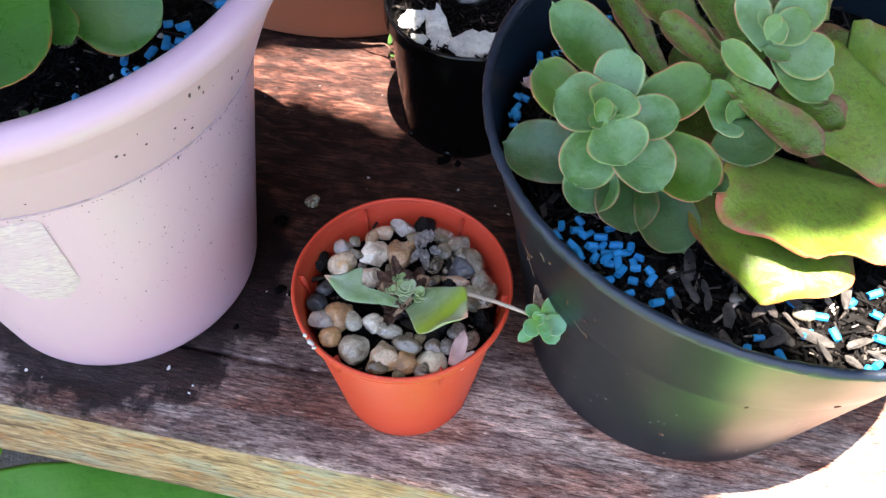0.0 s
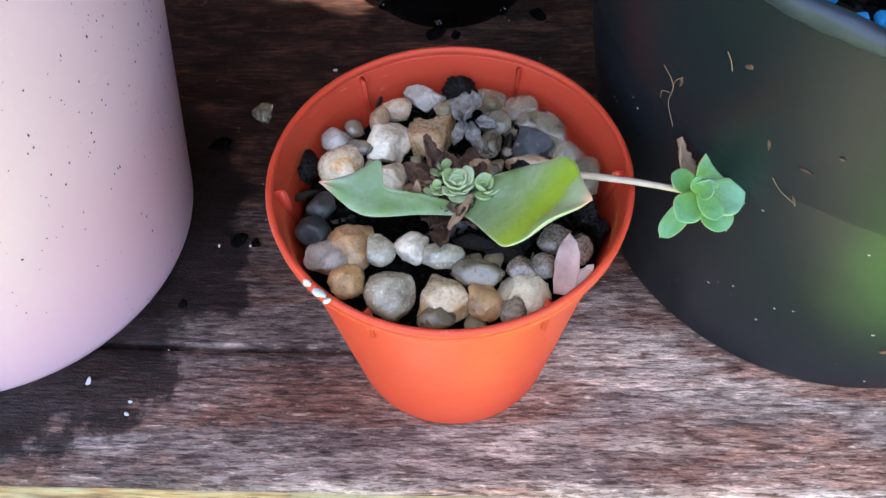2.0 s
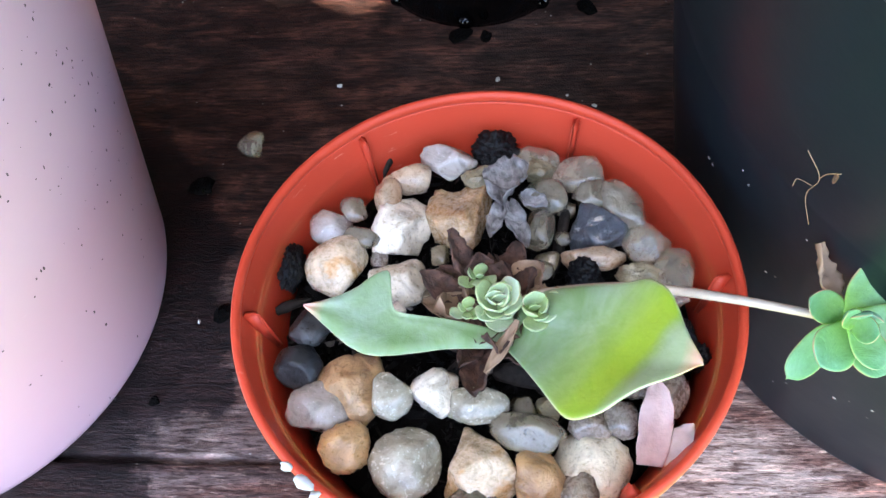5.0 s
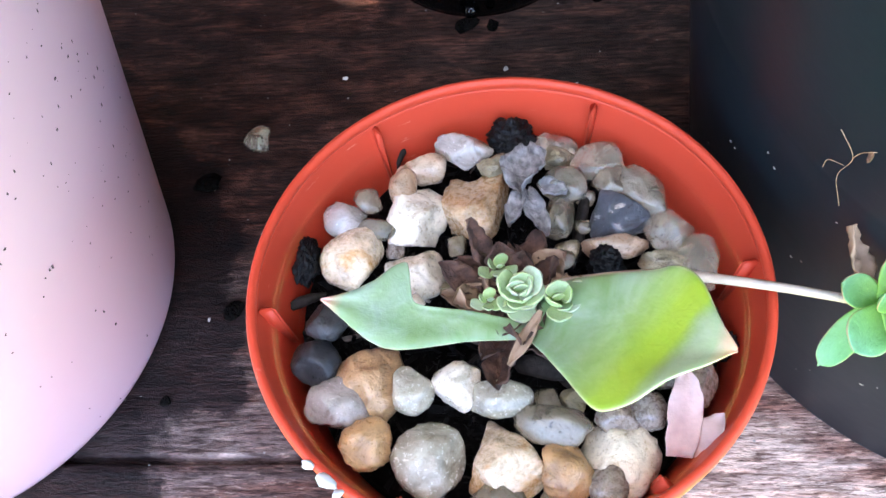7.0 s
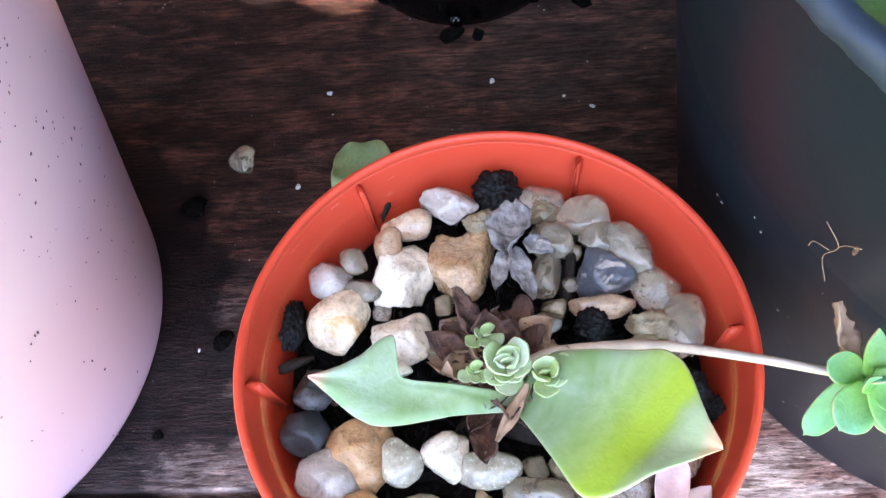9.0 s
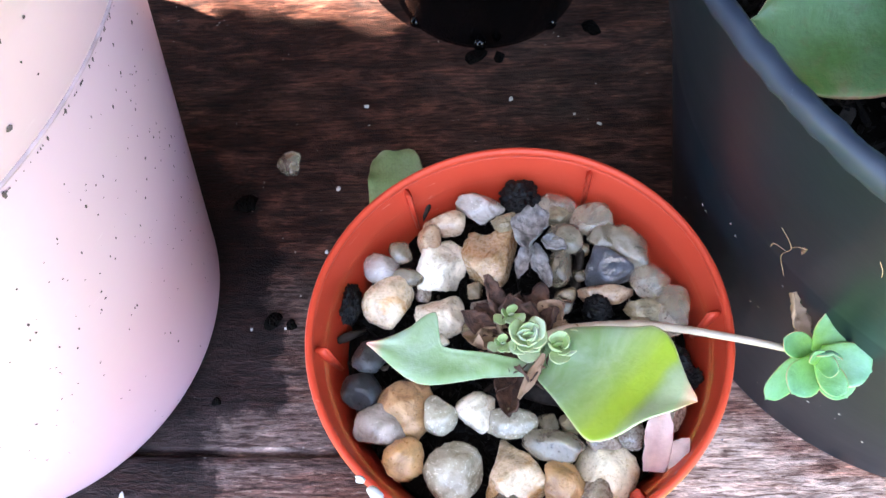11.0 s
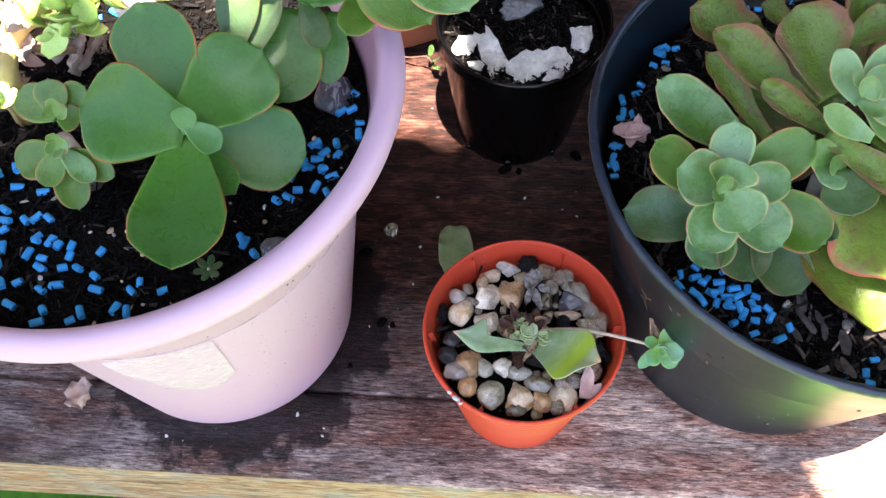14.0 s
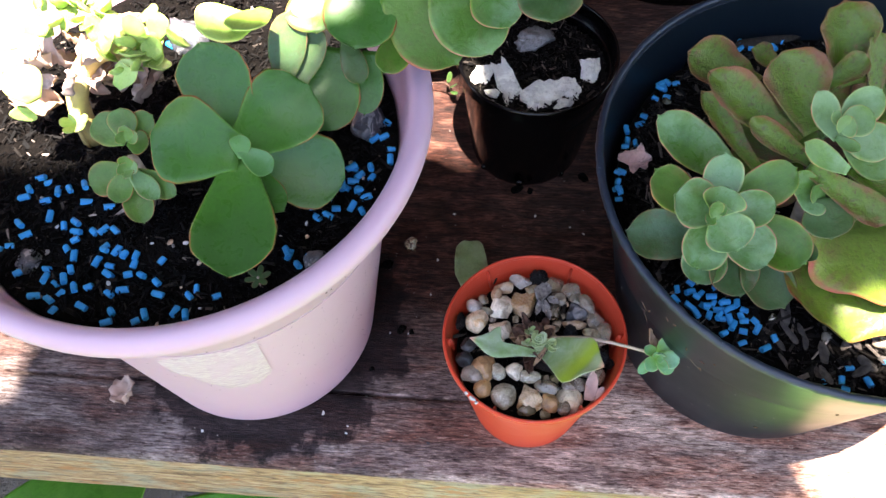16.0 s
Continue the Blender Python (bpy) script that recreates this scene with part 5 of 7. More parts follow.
def orange_plant():
    p = thing("succulent", (0.001, -0.002, 0.050), "small pale green succulent cutting with two flat leaves and baby rosettes", "succulent")
    part("leaf", leaf_bm((0.0012, -0.0072, 0.0592), (-0.0236, 0.0013, 0.0634), 0.0140, "notch_near", 0.10, 0.12, 0.0, -10, 0, 110, 28, 1, 0.0, "notch_far"), M_LEAFL, p, "pale blue-green leaf with a pointed tip")
    part("leaf", leaf_bm((0.0020, -0.0062, 0.0588), (0.0188, -0.0220, 0.0774), 0.0176, "wing_far", 0.10, 0.20, 0.03, 10, 0.02, 44, 28, 2, 0.0, "wing_near"), M_LEAFR, p, "pale leaf with a yellow-green band and folded lower margin")
    rosette(p, (0.0011, -0.0020, 0.0600), 0.0043, 17, M_BABY, 5, 0.72, "round", 0.92, (24, -6))
    rosette(p, (0.0055, -0.0050, 0.0618), 0.0040, 9, M_BABY, 6, 0.55, "round", 0.90, (22, 8))
    rosette(p, (-0.0006, 0.0028, 0.0590), 0.0034, 6, M_BABY, 7, 0.60, "round", 0.75, (16, -10))
    rosette(p, (-0.0028, -0.0020, 0.0596), 0.0030, 6, M_BABY, 9, 0.60, "round", 0.75, (16, -14))
    bm = crumple_bm(0.0080, 0.0018, 78, 0.3)
    bm.transform(Matrix.Translation((0.0030, -0.0058, 0.0620)) @ Euler((0.2, 0.25, -2.3)).to_matrix().to_4x4())
    part("dry_leaf", bm, M_DRY, p, "thin dry bract")
    part("stem", tube_bm([(0.0015, -0.003, 0.047), (0.001, -0.0028, 0.053), (0.001, -0.0025, 0.059)], [0.0022, 0.0024, 0.0018]), M_HUSK, p)
    rnd = random.Random(8)
    for i in range(30):
        bm = crumple_bm(rnd.uniform(0.005, 0.009), rnd.uniform(0.0030, 0.0050), i, 0.5)
        a = i * 2.4
        out = 0.001 if i < 12 else 0.0035 if i < 22 else 0.0065
        bm.transform(Matrix.Translation((0.0006 + out * 0.7 * math.cos(a), -0.0012 + out * 0.7 * math.sin(a), 0.0550 + 0.0008 * (i % 4))) @ Euler((rnd.uniform(-0.4, 0.4), rnd.uniform(-0.6, 0.1), a)).to_matrix().to_4x4())
        part("dry_leaf", bm, (M_WITHER, M_DRY, M_WITHER, M_WITHER)[i % 4], p, "withered brown leaf")
    line = smooth_line([(0.0040, -0.0020, 0.0590), (0.0083, -0.0020, 0.0604), (0.0185, -0.0046, 0.0628), (0.0280, -0.0090, 0.0645), (0.0366, -0.0133, 0.0652), (0.0410, -0.0155, 0.0650)], 28)
    part("runner", tube_bm(line, [0.00078 - 0.00001 * i for i in range(29)]), M_STALK, p, "thin pale runner stalk")
    for i, (bx, by, bz, tx, ty, tz, w) in enumerate(HANGING):
        part("leaf", leaf_bm((bx, by, bz), (tx, ty, tz), w, "round", 0.24, 0.35, 0.05, seed=i, face=(-0.08, -0.55, 0.83)), M_PLANTLET, p, "blue-green plantlet leaf")
    bm = crumple_bm(0.0085, 0.0032, 77, 0.4)
    bm.transform(Matrix.Translation((0.0405, -0.0142, 0.0660)) @ Euler((0.3, -0.55, 1.85)).to_matrix().to_4x4())
    part("dry_leaf", bm, M_DRY, p, "curled brown dead leaf")


HANGING = [
    (0.0415, -0.0158, 0.0661, 0.0469, -0.0119, 0.0715, 0.0070),
    (0.0411, -0.0161, 0.0670, 0.0474, -0.0204, 0.0671, 0.0066),
    (0.0417, -0.0155, 0.0650, 0.0447, -0.0222, 0.0621, 0.0055),
    (0.0400, -0.0174, 0.0684, 0.0419, -0.0230, 0.0673, 0.0039),
    (0.0404, -0.0166, 0.0666, 0.0356, -0.0208, 0.0658, 0.0055),
    (0.0421, -0.0143, 0.0635, 0.0343, -0.0189, 0.0584, 0.0041),
    (0.0409, -0.0153, 0.0663, 0.0360, -0.0136, 0.0694, 0.0041),
    (0.0397, -0.0180, 0.0692, 0.0406, -0.0206, 0.0724, 0.0032),
    (0.0395, -0.0179, 0.0692, 0.0382, -0.0175, 0.0730, 0.0027),
    (0.0405, -0.0171, 0.0687, 0.0406, -0.0183, 0.0727, 0.0039),
]
orange_plant()


def put(name, bm, mat, at, turn, label, category, group="", smooth=True):
    ob = new(name, finish(name, bm, mat, smooth))
    ob.matrix_world = Matrix.Translation(at) @ Euler([radians(a) for a in turn]).to_matrix().to_4x4()
    return tagged(ob, label, category, group)


def orange_litter():
    """Charcoal, bark, a faded petal-like leaf and a chip of white paint."""
    for i, (x, y, w, d, a) in enumerate(((7.2, 25.8, 8.0, 8.2, -15), (-25.6, 12.2, 3.6, 8.6, -14), (14.4, 2.3, 6.0, 4.6, -14), (24.2, -9.2, 5.0, 6.4, 6), (26.4, -11.6, 4.0, 3.6, 0), (12.0, -11.0, 7.0, 4.0, 30), (-6.0, -8.5, 5.0, 4.0, 0))):
        put("charcoal_chunk", crumb_bm((w / 1000, d / 1000, 0.0066), 500 + i), M_CHAR, (x / 1000, y / 1000, 0.0550 if i < 4 else 0.0520), (0, 0, a), "black crumbly charcoal chunk in the orange pot", "charcoal", "charcoal in the orange pot")
    for i, (x, y, l, w, a, z) in enumerate(((13.2, 10.5, 13.0, 1.8, 68, 0.0525), (3.0, -9.0, 9.0, 3.5, -25, 0.0518), (8.5, -13.0, 10.0, 4.0, -40, 0.0520), (-3.5, -6.5, 8.0, 3.0, 10, 0.0515), (-27.0, 8.0, 6.0, 1.5, 5, 0.0520), (-9.5, 29.0, 5.0, 1.0, 60, 0.0530), (13.0, -9.5, 7.0, 2.5, 60, 0.0510))):
        put("bark_chip", rock_bm((l / 1000, w / 1000, 0.002), 600 + i, 9, 0.3, 2), M_BARK, (x / 1000, y / 1000, z), (8, -10, a), "dark splinter of bark on the soil", "bark", "bark in the orange pot")
    for i, (x, y, l, w, a, tilt) in enumerate(((8.2, 22.0, 9.0, 6.4, -108, 12), (5.6, 15.4, 7.0, 2.6, -116, 5), (6.4, 15.6, 9.0, 3.0, -86, -6), (8.4, 16.6, 4.5, 2.6, -40, 0))):
        put("dried_husk", crumple_bm(l / 1000, w / 1000, 40 + i, 0.5), M_HUSK, (x / 1000, y / 1000, 0.0582 - 0.0006 * i), (tilt, 0, a), "shrivelled grey papery plant husk on the pebbles", "dry leaf", "dried husks")
    for base, tip, wide, roll, label in (((0.0152, -0.0252, 0.0550), (0.0186, -0.0160, 0.0598), 0.0048, 15, "faded pink dry leaf leaning on the rim"), ((0.0172, -0.0256, 0.0545), (0.0215, -0.0222, 0.0580), 0.0040, -20, "small faded pink dry leaf against the pot wall")):
        ob = new("fallen_leaf", finish("fallen_leaf", leaf_bm(base, tip, wide, "lance", 0.05, 0.22, -0.06, roll, 0.10, 18, 22, 9), M_PINK))
        tagged(ob, label, "dry leaf")
    for i, (x, y, l, w, a) in enumerate(((-0.0262, -0.0214, 3.4, 1.7, 128), (-0.0280, -0.0190, 1.8, 1.2, 150), (-0.0250, -0.0230, 1.5, 1.2, 20))):
        put("paint_chip", rock_bm((l / 1000, w / 1000, 0.0012), 53 + i, 6, 0.6, 2), M_WHITE, (x, y, 0.0622), (0, 6, a), "white crust stuck on the orange rim", "chip", "crust on the rim")


orange_litter()


# ---- plants in the slate pot ----
# base, tip and width of each leaf
ROSETTE = [
    (0.0500, -0.0017, 0.1320, 0.0493, 0.0005, 0.1390, 0.0047),
    (0.0507, 0.0005, 0.1333, 0.0527, -0.0013, 0.1370, 0.0043),
    (0.0495, -0.0005, 0.1327, 0.0465, -0.0042, 0.1339, 0.0040),
    (0.0513, 0.0007, 0.1323, 0.0545, 0.0049, 0.1384, 0.0131),
    (0.0513, 0.0003, 0.1321, 0.0550, -0.0112, 0.1279, 0.0148),
    (0.0516, 0.0009, 0.1301, 0.0390, 0.0066, 0.1352, 0.0160),
    (0.0516, 0.0014, 0.1293, 0.0438, -0.0118, 0.1200, 0.0144),
    (0.0530, 0.0008, 0.1290, 0.0646, -0.0148, 0.1228, 0.0153),
    (0.0523, 0.0012, 0.1303, 0.0689, -0.0006, 0.1335, 0.0115),
    (0.0525, 0.0032, 0.1304, 0.0560, 0.0153, 0.1410, 0.0126),
]
UNDER = [
    (0.0566, 0.0034, 0.1283, 0.0765, 0.0084, 0.1391, 0.0136),
    (0.0468, 0.0050, 0.1254, 0.0353, 0.0163, 0.1360, 0.0128),
    (0.0517, 0.0019, 0.1134, 0.0273, 0.0077, 0.1156, 0.0165),
    (0.0531, 0.0004, 0.1172, 0.0462, -0.0121, 0.1107, 0.0145),
    (0.0566, -0.0000, 0.1171, 0.0588, -0.0171, 0.1084, 0.0166),
    (0.0636, -0.0035, 0.1142, 0.0716, -0.0228, 0.1080, 0.0159),
    (0.0639, 0.0012, 0.1251, 0.0767, -0.0157, 0.1216, 0.0158),
    (0.0744, -0.0060, 0.1200, 0.0800, -0.0145, 0.1225, 0.0070),
    (0.0633, 0.0154, 0.1263, 0.0394, 0.0326, 0.1410, 0.0150),
]
MINI = [
    (0.0851, 0.0004, 0.1256, 0.0759, 0.0078, 0.1376, 0.0093),
    (0.0851, 0.0055, 0.1297, 0.0774, -0.0013, 0.1300, 0.0110),
    (0.0846, 0.0024, 0.1291, 0.0846, -0.0105, 0.1262, 0.0154),
    (0.0870, 0.0003, 0.1268, 0.0948, -0.0047, 0.1289, 0.0079),
    (0.0854, 0.0017, 0.1275, 0.0812, 0.0039, 0.1344, 0.0062),
]
CROWN = [
    (0.0911, 0.0159, 0.1430, 0.0905, 0.0178, 0.1498, 0.0047),
    (0.0910, 0.0171, 0.1437, 0.0941, 0.0151, 0.1473, 0.0067),
    (0.0903, 0.0175, 0.1450, 0.0877, 0.0197, 0.1496, 0.0037),
    (0.0919, 0.0179, 0.1419, 0.1000, 0.0181, 0.1482, 0.0098),
    (0.0921, 0.0188, 0.1413, 0.1038, 0.0244, 0.1508, 0.0112),
    (0.0926, 0.0176, 0.1405, 0.1060, 0.0101, 0.1403, 0.0126),
    (0.0934, 0.0175, 0.1394, 0.1048, 0.0032, 0.1351, 0.0113),
    (0.0903, 0.0162, 0.1408, 0.0943, 0.0090, 0.1426, 0.0044),
    (0.0911, 0.0164, 0.1398, 0.0847, 0.0266, 0.1512, 0.0092),
    (0.0909, 0.0055, 0.1381, 0.0779, 0.0128, 0.1452, 0.0074),
]
OUTER = [
    (0.0870, 0.0226, 0.1363, 0.0787, 0.0429, 0.1512, 0.0202),
    (0.1018, 0.0365, 0.1393, 0.0989, 0.0539, 0.1585, 0.0193),
    (0.1085, 0.0304, 0.1371, 0.1092, 0.0453, 0.1528, 0.0095),
    (0.0931, 0.0347, 0.1424, 0.1048, 0.0386, 0.1499, 0.0087),
    (0.0808, 0.0201, 0.1334, 0.0560, 0.0391, 0.1502, 0.0139),
    (0.0695, 0.0172, 0.1277, 0.0536, 0.0363, 0.1450, 0.0081),
    (0.0851, 0.0122, 0.1325, 0.0654, 0.0250, 0.1436, 0.0079),
    (0.0738, 0.0414, 0.1373, 0.0530, 0.0505, 0.1474, 0.0160),
    (0.0818, 0.0455, 0.1401, 0.0738, 0.0504, 0.1460, 0.0075),
    (0.0808, 0.0099, 0.1355, 0.1021, -0.0085, 0.1293, 0.0099),
    (0.0940, 0.0090, 0.1333, 0.1082, -0.0023, 0.1309, 0.0113),
]
BROAD = [
    (0.0969, -0.0013, 0.1092, 0.0905, -0.0355, 0.1066, 0.0430),
    (0.1060, -0.0010, 0.1150, 0.1010, -0.0300, 0.1180, 0.0520),
    (0.1231, 0.0144, 0.1300, 0.1069, 0.0009, 0.1210, 0.0430),
    (0.1171, 0.0270, 0.1320, 0.1339, 0.0251, 0.1260, 0.0178),
]
SKYWARD = (-0.04, -0.50, 0.86)


def slate_plants():
    p = thing("succulent", (0.058, 0.010, 0.097), "blue-green rosette succulent with rounded fleshy leaves in the slate pot", "succulent")
    part("stem", tube_bm([(0.062, 0.010, 0.094), (0.060, 0.010, 0.105), (0.058, 0.009, 0.118)], [0.0030, 0.0025, 0.0015]), M_DRY, p)
    leaves(p, ROSETTE, M_GLAUC, prof="round", thick=0.15, cup=0.52, bend=0.10, wave=0.045, tumble=6.0, face=SKYWARD)
    # shade beneath the rosette comes from M_SHADY's darkened tone
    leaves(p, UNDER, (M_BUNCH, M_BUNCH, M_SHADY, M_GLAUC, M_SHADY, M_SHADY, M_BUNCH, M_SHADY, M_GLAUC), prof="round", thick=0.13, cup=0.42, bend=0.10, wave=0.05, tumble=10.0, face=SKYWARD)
    q = thing("succulent", (0.088, 0.008, 0.097), "small green rosette offshoot in the slate pot", "succulent")
    part("stem", tube_bm([(0.090, 0.010, 0.094), (0.087, 0.011, 0.113)], [0.003, 0.002]), M_STALK, q)
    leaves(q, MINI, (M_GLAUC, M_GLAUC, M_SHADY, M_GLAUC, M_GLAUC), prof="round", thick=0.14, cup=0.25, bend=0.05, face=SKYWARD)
    s = thing("succulent", (0.102, 0.025, 0.097), "large old succulent with olive leaves and reddish worn margins", "succulent")
    part("stem", tube_bm([(0.102, 0.028, 0.092), (0.100, 0.026, 0.115), (0.098, 0.022, 0.138)], [0.006, 0.005, 0.002]), M_WITHER, s)
    leaves(s, BROAD, M_LIME, label="broad yellow-green leaf with red margin", prof="tongue", thick=0.05, cup=0.10, bend=-0.03, wave=0.09, rows=34, ring=44, face=SKYWARD)
    leaves(s, CROWN, M_CROWN, label="pale green crown leaf", prof="round", thick=0.12, cup=0.32, bend=0.10, wave=0.03, face=SKYWARD)
    leaves(s, OUTER, M_OLIVE, label="olive leaf with scarred brown margin", prof="spoon", thick=0.15, cup=0.65, bend=0.04, wave=0.09, rows=28, ring=26, tumble=18, face=SKYWARD)
    for i in range(9):
        a = radians(-60 + 31 * i)
        d = Vector((math.cos(a), math.sin(a), 0))
        part("leaf", leaf_bm(Vector((0.112, 0.034, 0.104)) + d * 0.008, Vector((0.112, 0.034, 0.104 + 0.006 * (i % 2))) + d * (0.032 + 0.004 * (i % 3)), 0.030, "spoon", 0.09, 0.2, 0.05, 0, 0.03, seed=50 + i), M_OLIVE, s, "olive leaf with scarred brown margin")


slate_plants()

# ---- plants in the lilac pot ----
P_MAIN = [
    (-0.0864, 0.0302, 0.1519, -0.0942, 0.0560, 0.1700, 0.0203),
    (-0.0861, 0.0282, 0.1542, -0.0648, 0.0450, 0.1592, 0.0230),
    (-0.0865, 0.0275, 0.1538, -0.1080, 0.0277, 0.1668, 0.0238),
    (-0.0855, 0.0300, 0.1478, -0.0580, 0.0235, 0.1405, 0.0220),
    (-0.0869, 0.0268, 0.1522, -0.0903, -0.0112, 0.1508, 0.0224),
    (-0.0863, 0.0273, 0.1490, -0.0761, 0.0114, 0.1449, 0.0085),
    (-0.0856, 0.0254, 0.1537, -0.0850, 0.0275, 0.1620, 0.0058),
    (-0.0860, 0.0274, 0.1560, -0.0772, 0.0186, 0.1548, 0.0071),
]
P_SIDE = [
    (-0.1189, 0.0368, 0.1539, -0.1281, 0.0425, 0.1580, 0.0102),
    (-0.1189, 0.0371, 0.1541, -0.1191, 0.0432, 0.1611, 0.0092),
    (-0.1185, 0.0371, 0.1541, -0.1100, 0.0402, 0.1598, 0.0085),
    (-0.1186, 0.0365, 0.1538, -0.1121, 0.0330, 0.1555, 0.0075),
    (-0.1182, 0.0346, 0.1561, -0.1171, 0.0359, 0.1616, 0.0045),
    (-0.1180, 0.0349, 0.1563, -0.1138, 0.0330, 0.1600, 0.0039),
    (-0.1183, 0.0349, 0.1563, -0.1203, 0.0347, 0.1596, 0.0042),
]
P_LOW = [
    (-0.1206, 0.0305, 0.1478, -0.1323, 0.0282, 0.1460, 0.0106),
    (-0.1204, 0.0296, 0.1485, -0.1248, 0.0215, 0.1448, 0.0076),
    (-0.1203, 0.0307, 0.1468, -0.1177, 0.0164, 0.1398, 0.0093),
    (-0.1197, 0.0301, 0.1476, -0.1066, 0.0213, 0.1455, 0.0073),
    (-0.1197, 0.0298, 0.1486, -0.1116, 0.0204, 0.1459, 0.0063),
    (-0.1195, 0.0277, 0.1509, -0.1185, 0.0292, 0.1564, 0.0049),
    (-0.1194, 0.0280, 0.1511, -0.1153, 0.0268, 0.1552, 0.0042),
    (-0.1197, 0.0280, 0.1511, -0.1212, 0.0276, 0.1542, 0.0042),
    (-0.1194, 0.0283, 0.1512, -0.1181, 0.0244, 0.1525, 0.0039),
]
P_OVER = [
    (-0.0426, 0.0721, 0.1765, -0.0500, 0.0480, 0.1679, 0.0221),
    (-0.0339, 0.0573, 0.1636, -0.0428, 0.0454, 0.1598, 0.0103),
    (-0.0377, 0.0642, 0.1744, -0.0211, 0.0392, 0.1664, 0.0208),
    (-0.0226, 0.0650, 0.1779, -0.0115, 0.0384, 0.1699, 0.0225),
    (-0.0118, 0.0606, 0.1782, -0.0061, 0.0430, 0.1751, 0.0147),
    (0.0071, 0.0610, 0.1792, 0.0059, 0.0425, 0.1754, 0.0188),
    (-0.0569, 0.0615, 0.1558, -0.0643, 0.0397, 0.1427, 0.0211),
    (-0.0459, 0.0593, 0.1550, -0.0501, 0.0438, 0.1435, 0.0104),
    (-0.0608, 0.0701, 0.1745, -0.0605, 0.0557, 0.1684, 0.0165),
    (-0.0728, 0.0484, 0.1567, -0.0670, 0.0626, 0.1721, 0.0116),
    (-0.0680, 0.0492, 0.1550, -0.0604, 0.0615, 0.1671, 0.0104),
    (-0.0530, 0.0604, 0.1599, -0.0496, 0.0481, 0.1529, 0.0078),
]
P_SUN = [
    (-0.0787, 0.0568, 0.175, -0.0925, 0.0519, 0.18, 0.015),
    (-0.0733, 0.0573, 0.178, -0.0813, 0.0442, 0.185, 0.0093),
    (-0.1422, 0.0459, 0.165, -0.1474, 0.055, 0.17, 0.0096),
    (-0.1479, 0.0488, 0.16, -0.1491, 0.0477, 0.155, 0.0066),
    (-0.1481, 0.0616, 0.17, -0.149, 0.068, 0.175, 0.0081),
]


